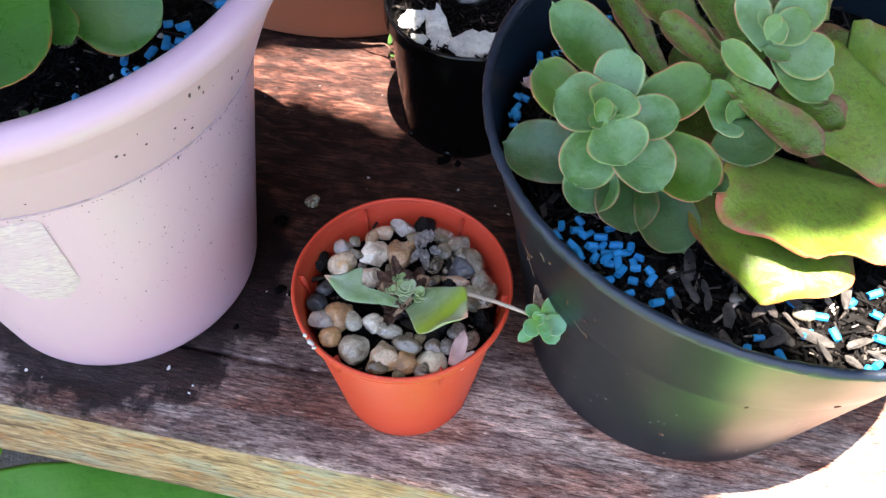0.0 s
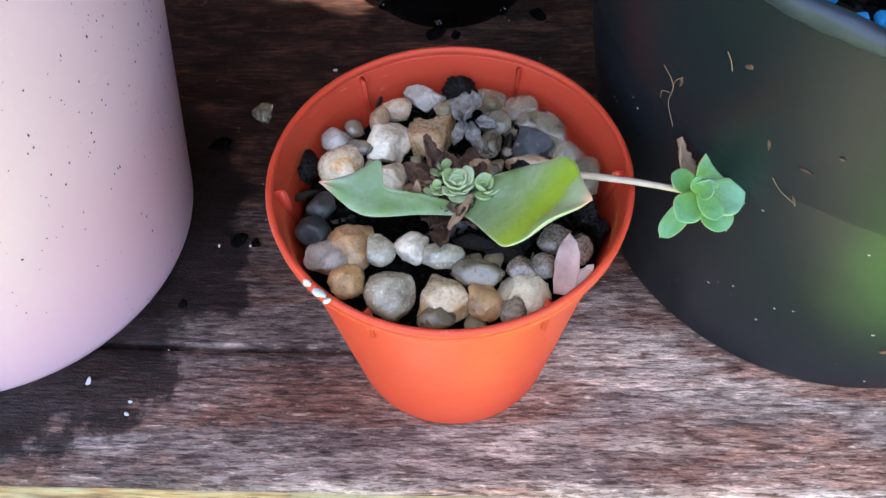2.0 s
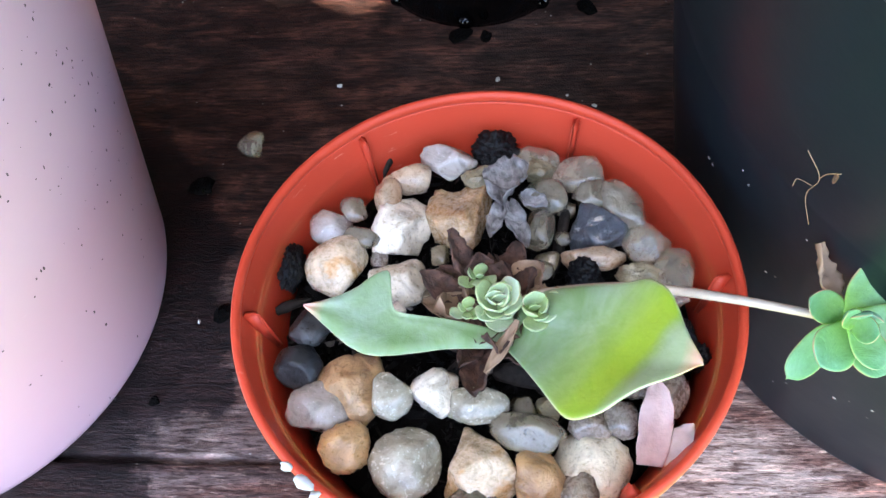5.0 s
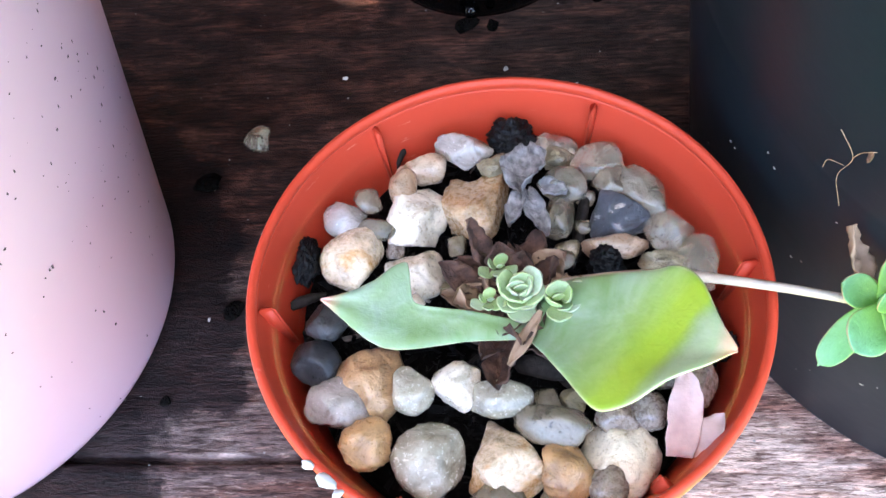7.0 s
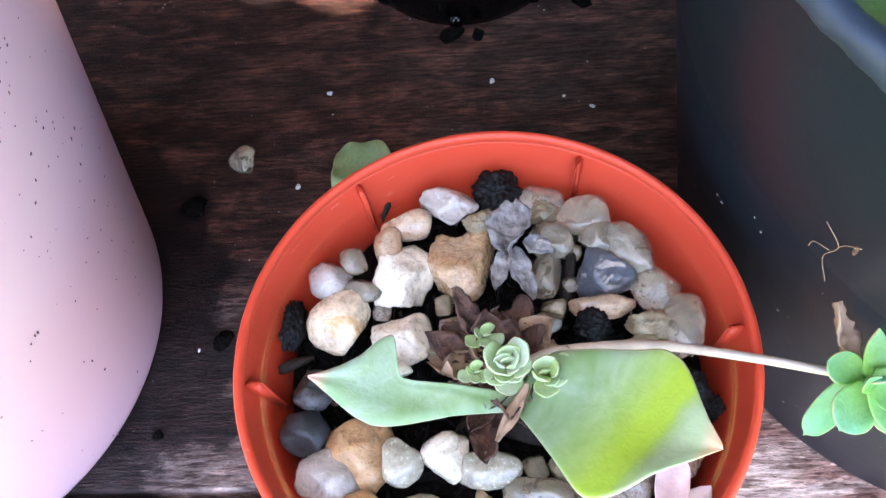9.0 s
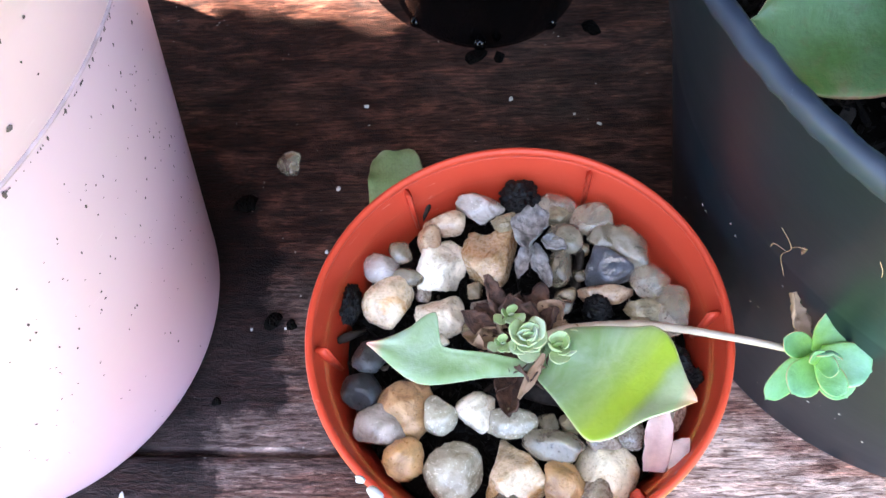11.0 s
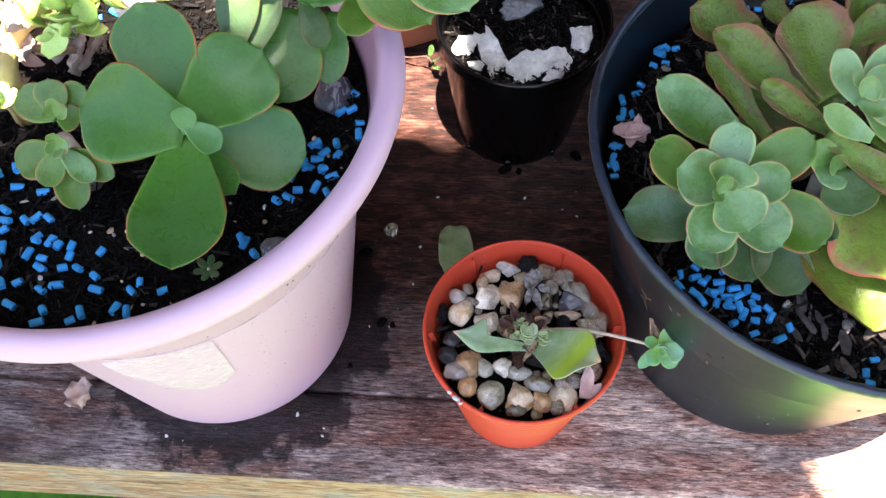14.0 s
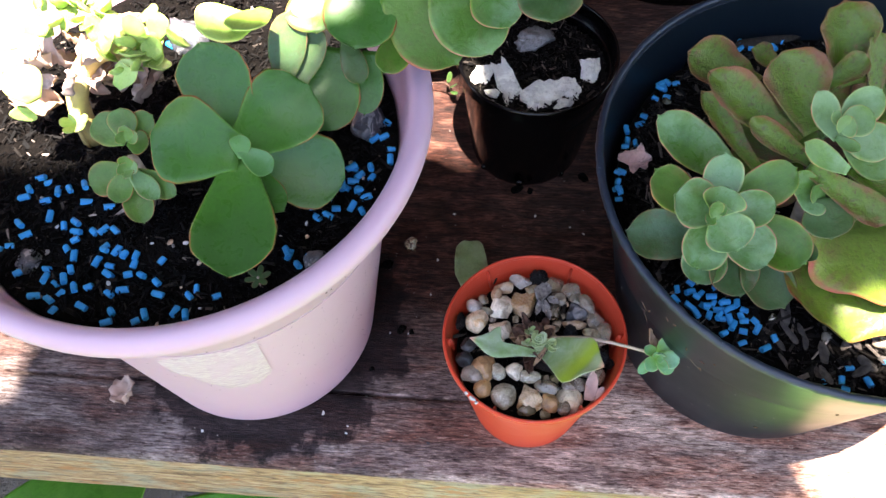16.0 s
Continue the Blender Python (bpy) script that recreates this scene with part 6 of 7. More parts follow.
def lilac_plants():
    p = thing("succulent", (-0.087, 0.028, 0.129), "green rosette succulent with five large rounded leaves in the lilac pot", "succulent")
    part("stem", tube_bm([(-0.087, 0.032, 0.126), (-0.087, 0.030, 0.140), (-0.0865, 0.0285, 0.1505)], [0.004, 0.0035, 0.002]), M_STALK, p)
    leaves(p, P_MAIN, (M_GREEN, M_GREEN, M_GREEN, M_GREEN, M_GREEN, M_GREEN, M_HEART, M_HEART), grow=1.06, prof="obovate", thick=0.09, cup=0.24, bend=0.08, wave=0.02, face=SKYWARD)
    q = thing("succulent", (-0.118, 0.030, 0.129), "small clustered green rosette with pale hearts in the lilac pot", "succulent")
    part("stem", tube_bm([(-0.119, 0.034, 0.126), (-0.119, 0.032, 0.150)], [0.003, 0.0025]), M_STALK, q)
    leaves(q, P_SIDE, (M_BUNCH, M_BUNCH, M_BUNCH, M_BUNCH, M_CROWN, M_CROWN, M_CROWN), prof="round", thick=0.15, cup=0.30, bend=0.08, face=SKYWARD)
    leaves(q, P_LOW, (M_BUNCH, M_BUNCH, M_BUNCH, M_BUNCH, M_GLAUC, M_CROWN, M_CROWN, M_CROWN, M_CROWN), prof="round", thick=0.15, cup=0.30, bend=0.08, face=SKYWARD)
    r = thing("succulent", (-0.055, 0.072, 0.129), "sprawling green succulent whose rounded leaves hang over the lilac rim", "succulent")
    part("stem", tube_bm(smooth_line([(-0.066, 0.078, 0.126), (-0.060, 0.072, 0.155), (-0.040, 0.066, 0.172), (-0.012, 0.056, 0.184)], 12), 0.0042), M_STALK, r)
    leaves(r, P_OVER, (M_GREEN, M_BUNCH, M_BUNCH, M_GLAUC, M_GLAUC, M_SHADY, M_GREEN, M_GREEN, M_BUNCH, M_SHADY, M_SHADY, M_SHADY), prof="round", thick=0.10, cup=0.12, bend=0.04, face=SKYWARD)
    s = thing("succulent", (-0.128, 0.078, 0.129), "pale yellow-green succulent with crinkled leaf clusters", "succulent")
    part("stem", tube_bm(smooth_line([(-0.140, 0.060, 0.127), (-0.139, 0.064, 0.145), (-0.130, 0.070, 0.156), (-0.116, 0.067, 0.160)], 12), 0.0035), M_YSTEM, s)
    leaves(s, P_SUN, M_SUNNY, grow=1.2, prof="round", thick=0.14, cup=0.2, bend=0.05)
    rnd = random.Random(31)
    for cx, cy, cz, n, spread in ((-0.1135, 0.0650, 0.160, 26, 0.011), (-0.140, 0.0840, 0.162, 20, 0.013), (-0.126, 0.0800, 0.160, 10, 0.010)):
        for i in range(n):
            a, el, l = rnd.uniform(0, 6.28), rnd.uniform(0.2, 1.2), rnd.uniform(0.006, 0.010)
            b = Vector((cx + rnd.gauss(0, spread * 0.4), cy + rnd.gauss(0, spread * 0.4), cz + rnd.uniform(-0.004, 0.005)))
            t = b + l * Vector((math.cos(a) * math.cos(el), math.sin(a) * math.cos(el), math.sin(el)))
            part("leaf", leaf_bm(b, t, l * rnd.uniform(0.7, 0.95), "round", 0.13, 0.35, 0.1, rnd.uniform(-30, 30), 0.06, 9, 10, i), M_SUNNY, s)
    rnd = random.Random(32)
    for i in range(26):
        l = rnd.uniform(0.008, 0.016)
        at = (-0.136 + rnd.gauss(0, 0.009), 0.0715 + rnd.gauss(0, 0.007), 0.140 + rnd.uniform(0, 0.014))
        bm = crumple_bm(l, l * rnd.uniform(0.4, 0.7), 200 + i, 0.6)
        bm.transform(Matrix.Translation(at) @ Euler((rnd.uniform(-0.9, 0.9), rnd.uniform(-0.9, 0.9), rnd.uniform(0, 6.28))).to_matrix().to_4x4())
        part("dry_leaf", bm, M_DRYPALE if i % 3 else M_DRY, s, "withered pinkish brown leaf")
    w = thing("sprout", (-0.1405, 0.0561, 0.129), "tiny yellow-green sprout in the soil", "sprout")
    for i in range(5):
        a = i * 1.257 + 0.4
        part("leaf", leaf_bm((-0.1405, 0.0561, 0.140), (-0.1405 + 0.0048 * math.cos(a), 0.0561 + 0.0048 * math.sin(a), 0.1425), 0.0040, "round", 0.2, 0.2, 0.05, rows=8, ring=10), M_SUNNY, w)
    part("stem", tube_bm([(-0.1405, 0.0565, 0.127), (-0.1405, 0.0561, 0.1405)], 0.0006), M_YSTEM, w)
    w = thing("sprout", (-0.0861, -0.0029, 0.129), "tiny green weed seedling in the soil", "sprout")
    for i in range(6):
        a = i * 1.047 + 0.2
        part("leaf", leaf_bm((-0.0861, -0.0029, 0.1335), (-0.0861 + 0.0040 * math.cos(a), -0.0029 + 0.0040 * math.sin(a), 0.1345), 0.0020, "round", 0.15, 0.1, 0.05, rows=8, ring=10), M_SHADY, w)
    part("stem", tube_bm([(-0.0861, -0.0029, 0.127), (-0.0861, -0.0029, 0.134)], 0.0004), M_STALK, w)
    for i, (x, y, z, a, b, c) in enumerate(((-0.0498, 0.0509, 0.131, 12, 16, 9), (-0.1085, 0.0975, 0.131, 14, 18, 12), (-0.0700, 0.0030, 0.129, 9, 7, 6), (-0.1560, 0.0150, 0.129, 9, 8, 6))):
        put("stone", rock_bm((a / 1000, b / 1000, c / 1000), 700 + i, 8, 0.2), M_DARKST, (x, y, z), (0, 0, 20 * i), "dark rough stone lying on the potting soil", "stone", "stones in the lilac pot")


lilac_plants()


# ---- white stones, weed and litter round the black pot ----
def black_pot_things():
    for i, (x, y, w, d, turn, lean_by) in enumerate(((0.0020, 0.1343, 13.5, 9.5, 5, 20), (0.0112, 0.1290, 10.0, 24, 12, 12), (0.0256, 0.1190, 21, 13, 14, 25), (0.0375, 0.1200, 12, 11, -10, 20), (0.0495, 0.1290, 9.5, 13, -8, 15), (0.0040, 0.1222, 7, 5, 0, 20), (0.0335, 0.1122, 10, 4.5, 10, 20))):
        put("white_stone", rock_bm((w / 1000, d / 1000, 0.0038), 830 + i, 11, 0.55, 3, 0.1, 0.0, (0.22, 0.42)), M_WHITEST, (x, y, 0.0515), (lean_by, -4, turn), "rough white marble chip in the black pot", "stone", "white stones", False)
    put("stone", rock_bm((0.020, 0.013, 0.008), 820, 4, 0.3, 4), M_SPECKLED, (0.0275, 0.1520, 0.0515), (0, 0, 15), "flat grey speckled stone in the black pot", "stone")
    w = thing("weed", (-0.012, 0.167, 0.0), "thin trailing weed beside the black pot", "weed")
    part("stem", tube_bm(smooth_line([(-0.030, 0.180, 0.0006), (-0.020, 0.172, 0.006), (-0.012, 0.168, 0.009), (-0.009, 0.164, 0.004)], 14), 0.0004), M_WITHER, w)
    for b, t, k in (((-0.010, 0.166, 0.008), (-0.007, 0.163, 0.013), 0.003), ((-0.011, 0.168, 0.009), (-0.009, 0.171, 0.014), 0.003), ((-0.010, 0.165, 0.006), (-0.007, 0.160, 0.009), 0.003)):
        part("leaf", leaf_bm(b, t, k, "round", 0.12, 0.2, 0.05, rows=8, ring=10), M_SHADY, w)


black_pot_things()


def pellets():
    """Blue extruded pellets, each a short rod with broken ends."""
    meshes = []
    for s in range(5):
        rnd = random.Random(s)
        bm = bmesh.new()
        l, r = rnd.uniform(0.0022, 0.0034), rnd.uniform(0.00088, 0.00104)
        rings = []
        for i in range(5):
            x = l * (i / 4 - 0.5)
            k = r * (0.95 if i in (0, 4) else 1.0)
            rings.append([bm.verts.new((x + rnd.uniform(-0.0002, 0.0002) * (i in (0, 4)), k * math.cos(a * 0.6283), k * math.sin(a * 0.6283))) for a in range(10)])
        for p, q in zip(rings, rings[1:]):
            for a in range(10):
                bm.faces.new((p[a], q[a], q[(a + 1) % 10], p[(a + 1) % 10]))
        bm.faces.new(rings[0])
        bm.faces.new(rings[-1][::-1])
        bmesh.ops.recalc_face_normals(bm, faces=bm.faces)
        meshes.append(finish("pellet", bm, M_BLUE, False))
    rnd = random.Random(77)
    zones = (
        # centre, spread along and across, turn, count, height, limit circle
        ((0.0550, -0.0165), 0.0075, 0.0028, -44, 34, 0.0990, SLATE, 0.0745),
        ((0.0325, 0.0340), 0.0012, 0.0050, -15, 6, 0.0985, SLATE, 0.0745),
        ((0.0420, 0.0570), 0.0030, 0.0050, -25, 6, 0.0985, SLATE, 0.0745),
        ((0.0600, 0.0800), 0.0030, 0.0060, -30, 7, 0.0985, SLATE, 0.0745),
        ((0.0980, 0.0930), 0.0070, 0.0016, 0, 6, 0.0985, SLATE, 0.0745),
        ((0.0980, -0.0430), 0.0080, 0.0030, 8, 8, 0.0985, SLATE, 0.0745),
        ((0.1150, -0.0390), 0.0080, 0.0050, 8, 9, 0.0985, SLATE, 0.0745),
        ((-0.1480, 0.0300), 0.0110, 0.0090, -30, 26, 0.1302, LILAC, 0.0690),
        ((-0.1300, 0.0120), 0.0120, 0.0060, -20, 18, 0.1302, LILAC, 0.0690),
        ((-0.1450, 0.0020), 0.0090, 0.0050, -30, 12, 0.1302, LILAC, 0.0690),
        ((-0.1120, -0.0060), 0.0120, 0.0040, 5, 9, 0.1302, LILAC, 0.0690),
        ((-0.0600, 0.0240), 0.0075, 0.0040, 35, 20, 0.1302, LILAC, 0.0690),
        ((-0.0450, 0.0440), 0.0020, 0.0050, 0, 5, 0.1302, LILAC, 0.0690),
        ((-0.0780, 0.0040), 0.0050, 0.0025, 30, 4, 0.1302, LILAC, 0.0690),
        ((-0.1120, 0.1000), 0.0060, 0.0040, 0, 4, 0.1302, LILAC, 0.0690),
    )
    taken = []
    for (cx, cy), sx, sy, turn, count, z, mid, limit in zones:
        made, tries = 0, 0
        while made < count and tries < 400:
            tries += 1
            v = Matrix.Rotation(radians(turn), 2) @ Vector((rnd.gauss(0, sx), rnd.gauss(0, sy)))
            x, y = cx + v.x, cy + v.y
            if math.hypot(x - mid.x, y - mid.y) > limit:
                continue
            near = sum(1 for a, b in taken if math.hypot(a - x, b - y) < 0.0026)
            if near > 0 and rnd.random() < 0.8 or near > 1:
                continue
            taken.append((x, y))
            ob = new("pellet", rnd.choice(meshes))
            ob.matrix_world = Matrix.Translation((x, y, z + 0.0002 + 0.0016 * near)) @ Euler((0, rnd.uniform(-0.25, 0.25), rnd.uniform(0, 6.28))).to_matrix().to_4x4()
            where = "slate" if mid is SLATE else "lilac"
            tagged(ob, "bright blue slug pellet on the soil of the %s pot" % where, "pellet", "blue pellets in the %s pot" % where)
            made += 1


pellets()


# ---- loose things on the bench and in the slate pot ----
def litter():
    put("pebble", rock_bm((0.0062, 0.0072, 0.0045), 900, 9, 0.14), M_CLEAR, (-0.0402, 0.0806, 0.0018), (0, 0, -25), "small clear quartz pebble lying on the bench", "pebble")
    ob = new("fallen_leaf", finish("fallen_leaf", leaf_bm((-0.0148, 0.0545, 0.0008), (-0.0132, 0.0776, 0.0016), 0.0150, "cut", 0.07, 0.08, -0.02, 0, 0.10, 24, 24, 3), M_FADED))
    tagged(ob, "single fallen grey-green succulent leaf on the bench", "leaf")
    put("fallen_leaf", crumple_bm(0.0150, 0.0115, 61, 0.5), M_DRYPALE, (-0.1700, 0.0300, 0.0030), (15, -12, -75), "dry pale brown leaf on the bench beside the lilac pot", "dry leaf")
    for size, wide, seed, at, turn, label in ((0.0125, 0.0060, 66, (0.0365, 0.0470, 0.0990), (10, -14, -30), "crumpled faded pink leaf on the bark mulch"), (0.0100, 0.0050, 67, (0.0400, 0.0400, 0.0992), (-12, -18, 55), "torn faded pink leaf on the bark mulch"), (0.0080, 0.0045, 68, (0.0425, 0.0450, 0.0990), (14, -24, -70), "curled faded pink leaf on the bark mulch")):
        put("fallen_leaf", crumple_bm(size, wide, seed, 0.6), M_PINK, at, turn, label, "dry leaf", "pink leaves in the slate pot")
    put("bark_chip", rock_bm((0.026, 0.0045, 0.003), 63, 9, 0.25, 2), M_BARK, (0.1060, 0.0930, 0.0990), (0, 0, 0), "long grey splinter of bark on the mulch", "bark")
    for i, (x, y, l) in enumerate(((0.0712, -0.0212, 3.5), (0.0860, -0.0300, 5.0), (0.0560, 0.0560, 5.0), (0.0600, 0.0700, 4.0), (0.1020, -0.0340, 6.0), (0.0950, -0.0260, 4.0))):
        put("pebble", rock_bm((l / 1000, l * 0.8 / 1000, l * 0.6 / 1000), 910 + i, 7, 0.15, 2), M_CLEAR if i % 2 == 0 else M_GREYST, (x, y, 0.0985), (0, 0, 40 * i), "small pale pebble on the bark mulch", "pebble", "pebbles in the slate pot")
    for i, (x, y, l, w) in enumerate(((-0.0178, 0.0945, 1.9, 1.5), (-0.0288, 0.0709, 1.9, 1.7), (-0.0341, 0.0536, 1.6, 1.1), (-0.0543, 0.0372, 1.5, 1.1), (0.0404, 0.0749, 1.9, 1.2), (0.0350, 0.0793, 1.1, 0.9), (-0.0463, 0.0356, 1.3, 1.0), (-0.0860, 0.0042, 3.0, 1.6), (-0.1370, 0.0034, 2.0, 1.6), (-0.0770, -0.0060, 1.8, 1.2), (-0.0762, -0.0030, 1.4, 1.0), (0.0200, 0.0880, 2.2, 1.6))):
        put("grit", rock_bm((l * 0.75 / 1000, w * 0.75 / 1000, 0.0004), 930 + i, 9, 0.8, 2), M_WHITE, (x, y, 0.0004), (0, 0, 37 * i), "tiny white flake of grit on the bench", "grit", "white grit", False)
    for i, (x, y, l, w) in enumerate(((-0.0526, 0.0718, 7, 5), (-0.0492, 0.0381, 5, 3.5), (-0.0450, 0.0361, 3, 2.5), (-0.0639, 0.0211, 2.5, 2), (0.0140, 0.1040, 7, 4), (0.0200, 0.1020, 4, 3), (0.0470, 0.1060, 6, 4))):
        put("soil_crumb", rock_bm((l / 1000, w / 1000, 0.002), 950 + i, 6, 0.4, 2), M_SOIL, (x, y, 0.0006), (0, 0, 51 * i), "dark crumb of spilled soil on the bench", "soil", "soil crumbs")
    rnd = random.Random(46)
    made = 0
    while made < 34:
        a, r = radians(rnd.uniform(-130, -55)), rnd.uniform(0.050, 0.071)
        x, y = SLATE.x + r * math.cos(a), SLATE.y + r * math.sin(a)
        if x < 0.066:
            continue
        l = rnd.uniform(0.005, 0.011)
        put("bark_chip", rock_bm((l, l * rnd.uniform(0.22, 0.45), 0.0016), 1100 + made, 9, 0.3, 2), (M_CHIP, M_CHIP, M_MULCH)[made % 3], (x, y, 0.0988 + 0.0004 * (made % 4)), (rnd.uniform(-14, 14), rnd.uniform(-18, 18), rnd.uniform(0, 360)), "grey-brown chip of bark on the mulch", "bark", "bark chips in the slate pot", False)
        made += 1
    rnd = random.Random(45)
    for i, (x, y, l) in enumerate(((-145.6, 25.3, 1.2), (-147.6, 25.6, 1.6), (-134.7, 21.8, 0.8), (-119.9, 17.3, 0.7), (-118.2, 15.2, 1.2), (-112.8, 14.8, 2.2), (-111.9, 13.4, 1.4), (-108.1, 13.9, 1.8), (-104.0, 6.3, 1.8), (-149.8, 16.8, 2.0), (-130.6, 3.3, 1.6), (-109.2, -1.2, 1.0), (-73.2, 23.8, 2.2), (-71.5, 15.5, 1.6), (-71.7, 10.9, 1.8), (-80.6, 18.3, 1.0), (-103.7, -8.8, 1.0), (-115.8, -12.4, 1.6), (-153.2, 37.0, 1.2), (-62.0, 31.0, 1.8), (-56.5, 36.0, 1.6), (-53.0, 29.5, 1.2))):
        put("grit", rock_bm((l / 1000, l * rnd.uniform(0.6, 1.0) / 1000, l * 0.6 / 1000), 970 + i, 7, 0.4, 2), (M_GRIT, M_WHITE, M_TAN)[i % 3], (x / 1000, y / 1000, 0.1308), (rnd.uniform(-20, 20), rnd.uniform(-20, 20), 47 * i), "pale crumb of grit on the black potting soil", "grit", "pale grit in the lilac pot", False)
    bm = bmesh.new()
    rnd = random.Random(44)
    for _ in range(330):
        u, v = rnd.uniform(-0.26, 0.26), rnd.uniform(0.002, 0.19)
        s = rnd.uniform(0.00010, 0.00032)
        h = 0.0005
        m = Matrix.Rotation(BOARD_TURN, 3, "Z")
        c = BOARD_AT + m @ Vector((u, v, h))
        vs = [bm.verts.new(c + Vector(q) * s * rnd.uniform(0.6, 1.4)) for q in ((1, 0, 0), (0, 1, 0), (-1, 0, 0), (0, -1, 0), (0, 0, 0.8))]
        for i in range(4):
            bm.faces.new((vs[i], vs[(i + 1) % 4], vs[4]))
    tagged(part("dust", bm, M_GRIT, None, "", False), "fine pale grit and dust on the bench", "dust", "", "stuff")


litter()


# ---- garden round the bench ----
def garden():
    p = thing("garden_plant", (-0.34, -0.16, -0.72), "broad-leaved bright green garden plant growing below the bench edge", "plant")
    part("stem", tube_bm([(-0.34, -0.16, -0.74), (-0.35, -0.15, -0.4), (-0.36, -0.14, -0.12)], [0.012, 0.010, 0.006]), M_STALK, p)
    for b, t, w in (((-0.36, -0.14, -0.12), (-0.05, -0.012, -0.085), 0.13), ((-0.35, -0.13, -0.14), (-0.20, 0.06, -0.13), 0.09), ((-0.36, -0.12, -0.13), (-0.34, 0.09, -0.10), 0.10), ((-0.36, -0.15, -0.12), (-0.52, -0.05, -0.10), 0.10), ((-0.35, -0.16, -0.15), (-0.12, -0.20, -0.20), 0.11)):
        part("leaf", leaf_bm(b, t, w, "lance", 0.02, 0.12, -0.05, 0, 0.02, 22, 22, 1), M_BIGLEAF, p)

    q = thing("garden_plant", (0.20, -0.30, -0.72), "broad-leaved bright green garden plant in the sun before the bench", "plant")
    part("stem", tube_bm([(0.20, -0.30, -0.74), (0.19, -0.28, -0.5), (0.18, -0.26, -0.33)], [0.012, 0.010, 0.006]), M_STALK, q)
    rnd = random.Random(17)
    for i in range(13):
        a = i * 2.4
        b = Vector((0.18, -0.26, -0.34 + 0.004 * i))
        t = b + Vector((math.cos(a) * rnd.uniform(0.15, 0.24), math.sin(a) * rnd.uniform(0.12, 0.20), rnd.uniform(0.0, 0.09)))
        part("leaf", leaf_bm(b, t, rnd.uniform(0.07, 0.11), "lance", 0.02, 0.12, -0.08, rnd.uniform(-15, 15), 0.03, 18, 20, i), M_SUNLEAF, q)


garden()


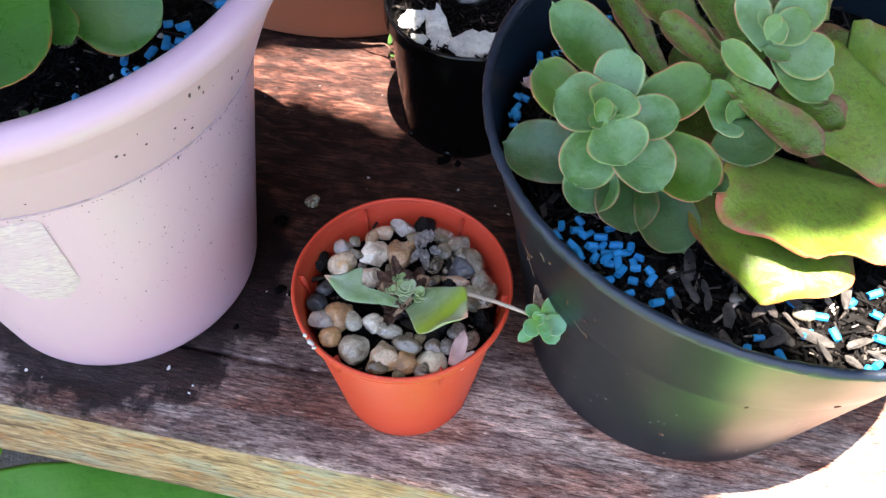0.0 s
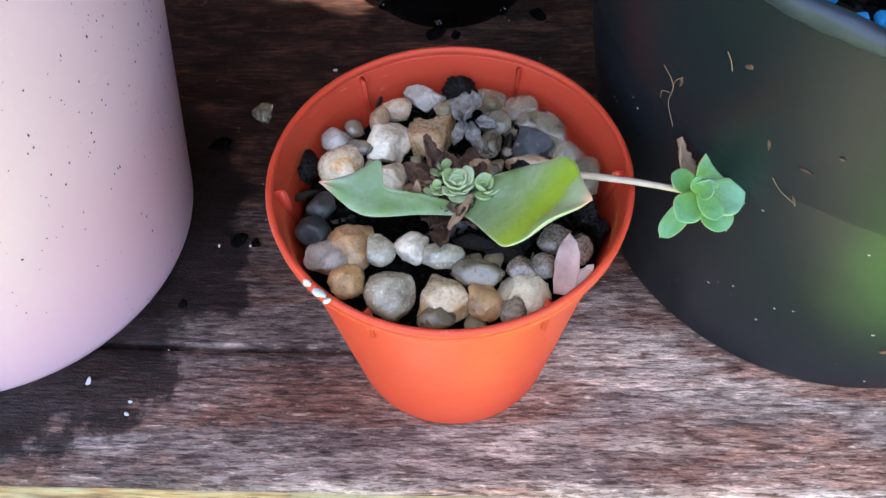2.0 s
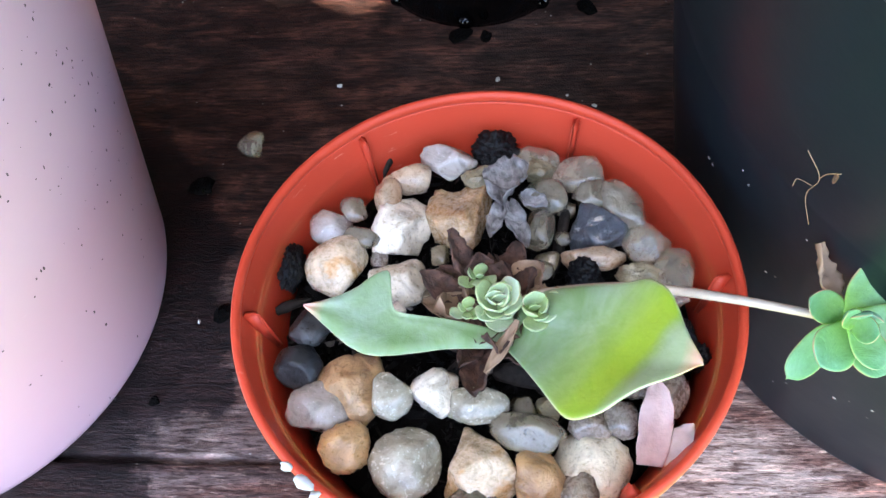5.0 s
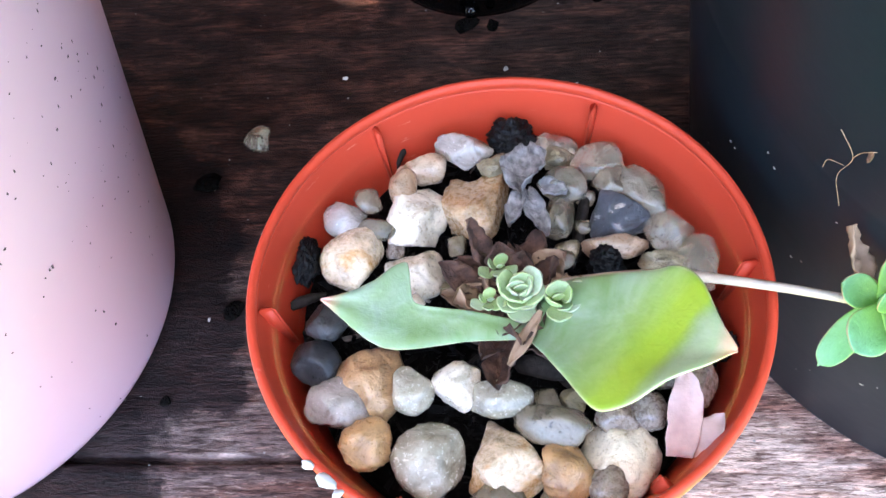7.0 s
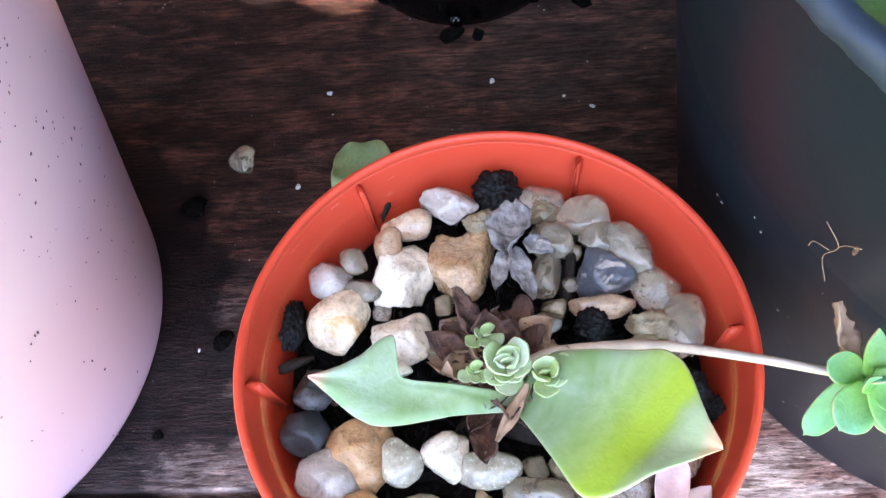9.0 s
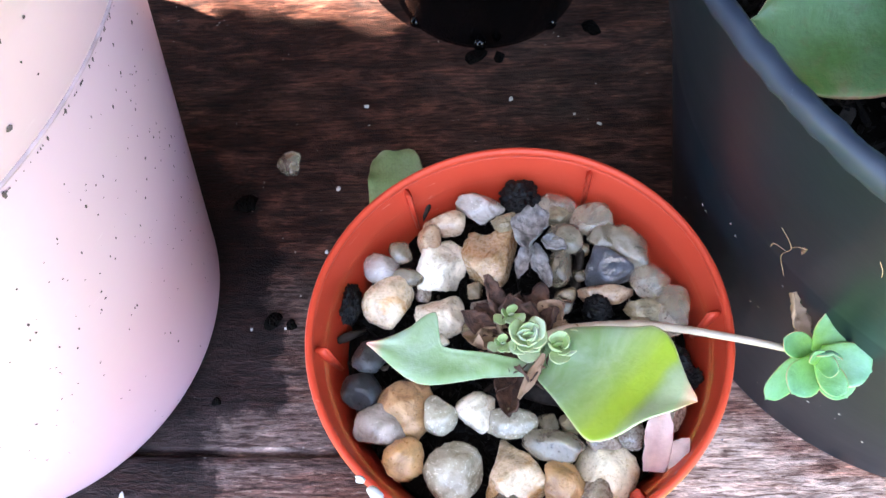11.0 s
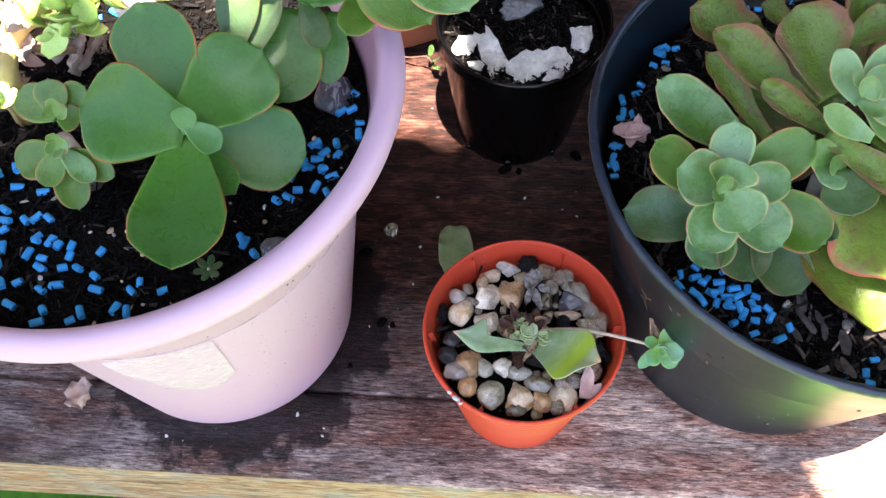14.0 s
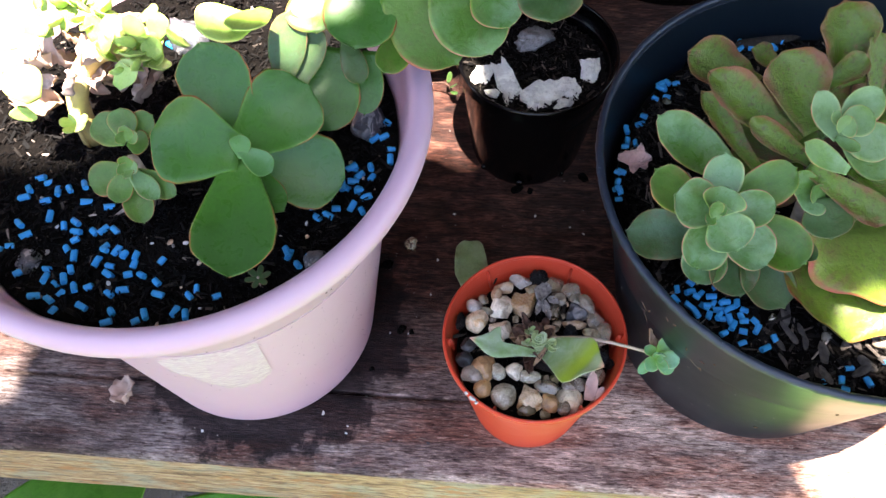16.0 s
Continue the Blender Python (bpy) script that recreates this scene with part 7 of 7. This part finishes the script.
def added_shade_tree():
    """Unseen tree added over the bench; its leaves block sun and sky in dapples."""
    br = thing("tree", (0.9, 0.45, -0.72), "unseen leafy tree added over the bench to shade it", "tree")
    part("trunk", tube_bm(smooth_line([(0.95, 0.45, -0.75), (0.93, 0.45, 0.2), (0.82, 0.42, 1.0), (0.45, 0.30, 1.50), (-0.1, 0.10, 1.52), (-0.45, 0.02, 1.40)], 24), [0.05 - 0.0018 * i for i in range(25)]), M_BARK, br)
    # openings left in the added leaves for sun patches, outlined on the bench top
    gaps = (
        ((0.02, -0.45), (0.02, -0.085), (0.112, -0.085), (0.104, -0.038), (0.103, -0.018), (0.0815, -0.0140), (0.0780, -0.0105), (0.098, -0.0085), (0.1087, -0.0078), (0.126, 0.0015), (0.170, 0.010), (0.40, 0.02), (0.40, -0.45)),
        ((0.0345, -0.050), (0.0380, -0.050), (0.0415, -0.031), (0.0385, -0.030)),
        ((-0.090, 0.170), (-0.0085, 0.176), (-0.0080, 0.150), (-0.0020, 0.128), (-0.0050, 0.133), (-0.0060, 0.1215), (-0.0150, 0.1290), (-0.030, 0.1400), (-0.080, 0.1490)),
        ((-0.40, 0.020), (-0.2246, 0.0317), (-0.2160, 0.0525), (-0.2281, 0.0611), (-0.40, 0.075)),
        ((-0.30, 0.084), (-0.170, 0.080), (-0.158, 0.074), (-0.146, 0.074), (-0.141, 0.086), (-0.128, 0.097), (-0.102, 0.098), (-0.092, 0.086), (-0.068, 0.083), (-0.058, 0.100), (-0.062, 0.150), (-0.30, 0.170)),
    )

    def lit(x, y):
        for poly in gaps:
            inside = False
            for (ax, ay), (bx, by) in zip(poly, poly[1:] + poly[:1]):
                if (ay > y) != (by > y) and x < ax + (y - ay) / (by - ay) * (bx - ax):
                    inside = not inside
            if inside:
                return True
        return False

    rnd = random.Random(91)
    verts, faces = [], []
    shape = ((-0.5, 0, 0), (-0.2, 0.26, 0.06), (0.2, 0.24, 0.06), (0.5, 0, -0.05), (0.2, -0.24, 0.06), (-0.2, -0.26, 0.06), (0, 0, -0.02))
    for i in range(20000):
        if i < 5000:
            gx, gy, z, l = rnd.uniform(-0.38, 0.38), rnd.uniform(-0.15, 0.40), rnd.uniform(1.35, 1.50), rnd.uniform(0.028, 0.045)
        elif i < 11500:
            gx, gy, z, l = rnd.uniform(-0.28, 0.18), rnd.uniform(-0.06, 0.20), rnd.uniform(1.30, 1.40), rnd.uniform(0.010, 0.020)
        elif i < 13000:
            gx, gy, z, l = rnd.uniform(-1.1, 1.1), rnd.uniform(0.42, 0.70), rnd.uniform(1.4, 1.8), rnd.uniform(0.08, 0.14)
        elif i < 16500:
            gx, gy, z, l = rnd.uniform(-1.5, 1.8), rnd.uniform(0.36, 1.5), rnd.uniform(1.95, 2.4), rnd.uniform(0.09, 0.15)
        else:
            gx, gy, z, l = rnd.uniform(0.36, 2.2), rnd.uniform(-0.7, 0.6), rnd.uniform(1.3, 2.0), rnd.uniform(0.08, 0.14)
        c = Vector((gx, gy, 0)) - SUN_DIR * (z / -SUN_DIR.z)
        m = Euler((rnd.uniform(-0.5, 0.5), rnd.uniform(-0.5, 0.5), rnd.uniform(0, 6.28))).to_matrix()
        points = [c + m @ (Vector(q) * l) for q in shape]
        feet = [q + SUN_DIR * (q.z / -SUN_DIR.z) for q in points]
        feet += [(feet[6] + f) / 2 for f in feet[:6]] + [(f + g) / 2 for f, g in zip(feet[:6], feet[1:6] + feet[:1])]
        if any(lit(f.x, f.y) for f in feet):
            continue
        k = len(verts)
        verts += points
        faces += [(k + 6, k + a, k + b) for a, b in ((0, 1), (1, 2), (2, 3), (3, 4), (4, 5), (5, 0))]
    me = bpy.data.meshes.new("crown")
    me.from_pydata(verts, [], faces)
    me.materials.append(M_GREEN)
    ob = new("crown", me)
    ob.parent = br
    ob.matrix_parent_inverse = Matrix.Translation((-0.9, -0.45, 0.72))
    tagged(ob, "many small green leaves placed to block sun and sky", "", "", "stuff")


added_shade_tree()


# Unseen wall, added to keep sky light off the bench from behind
def wall():
    bm = bmesh.new()
    bmesh.ops.create_cube(bm, size=1.0)
    for v in bm.verts:
        v.co = Vector((v.co.x * 5.0, 0.62 + v.co.y * 0.15, 0.55 + v.co.z * 2.6))
    tagged(part("wall", bm, M_WALL, None, "", False), "unseen dark wall added behind the bench to block sky", "wall", "", "structure")


wall()
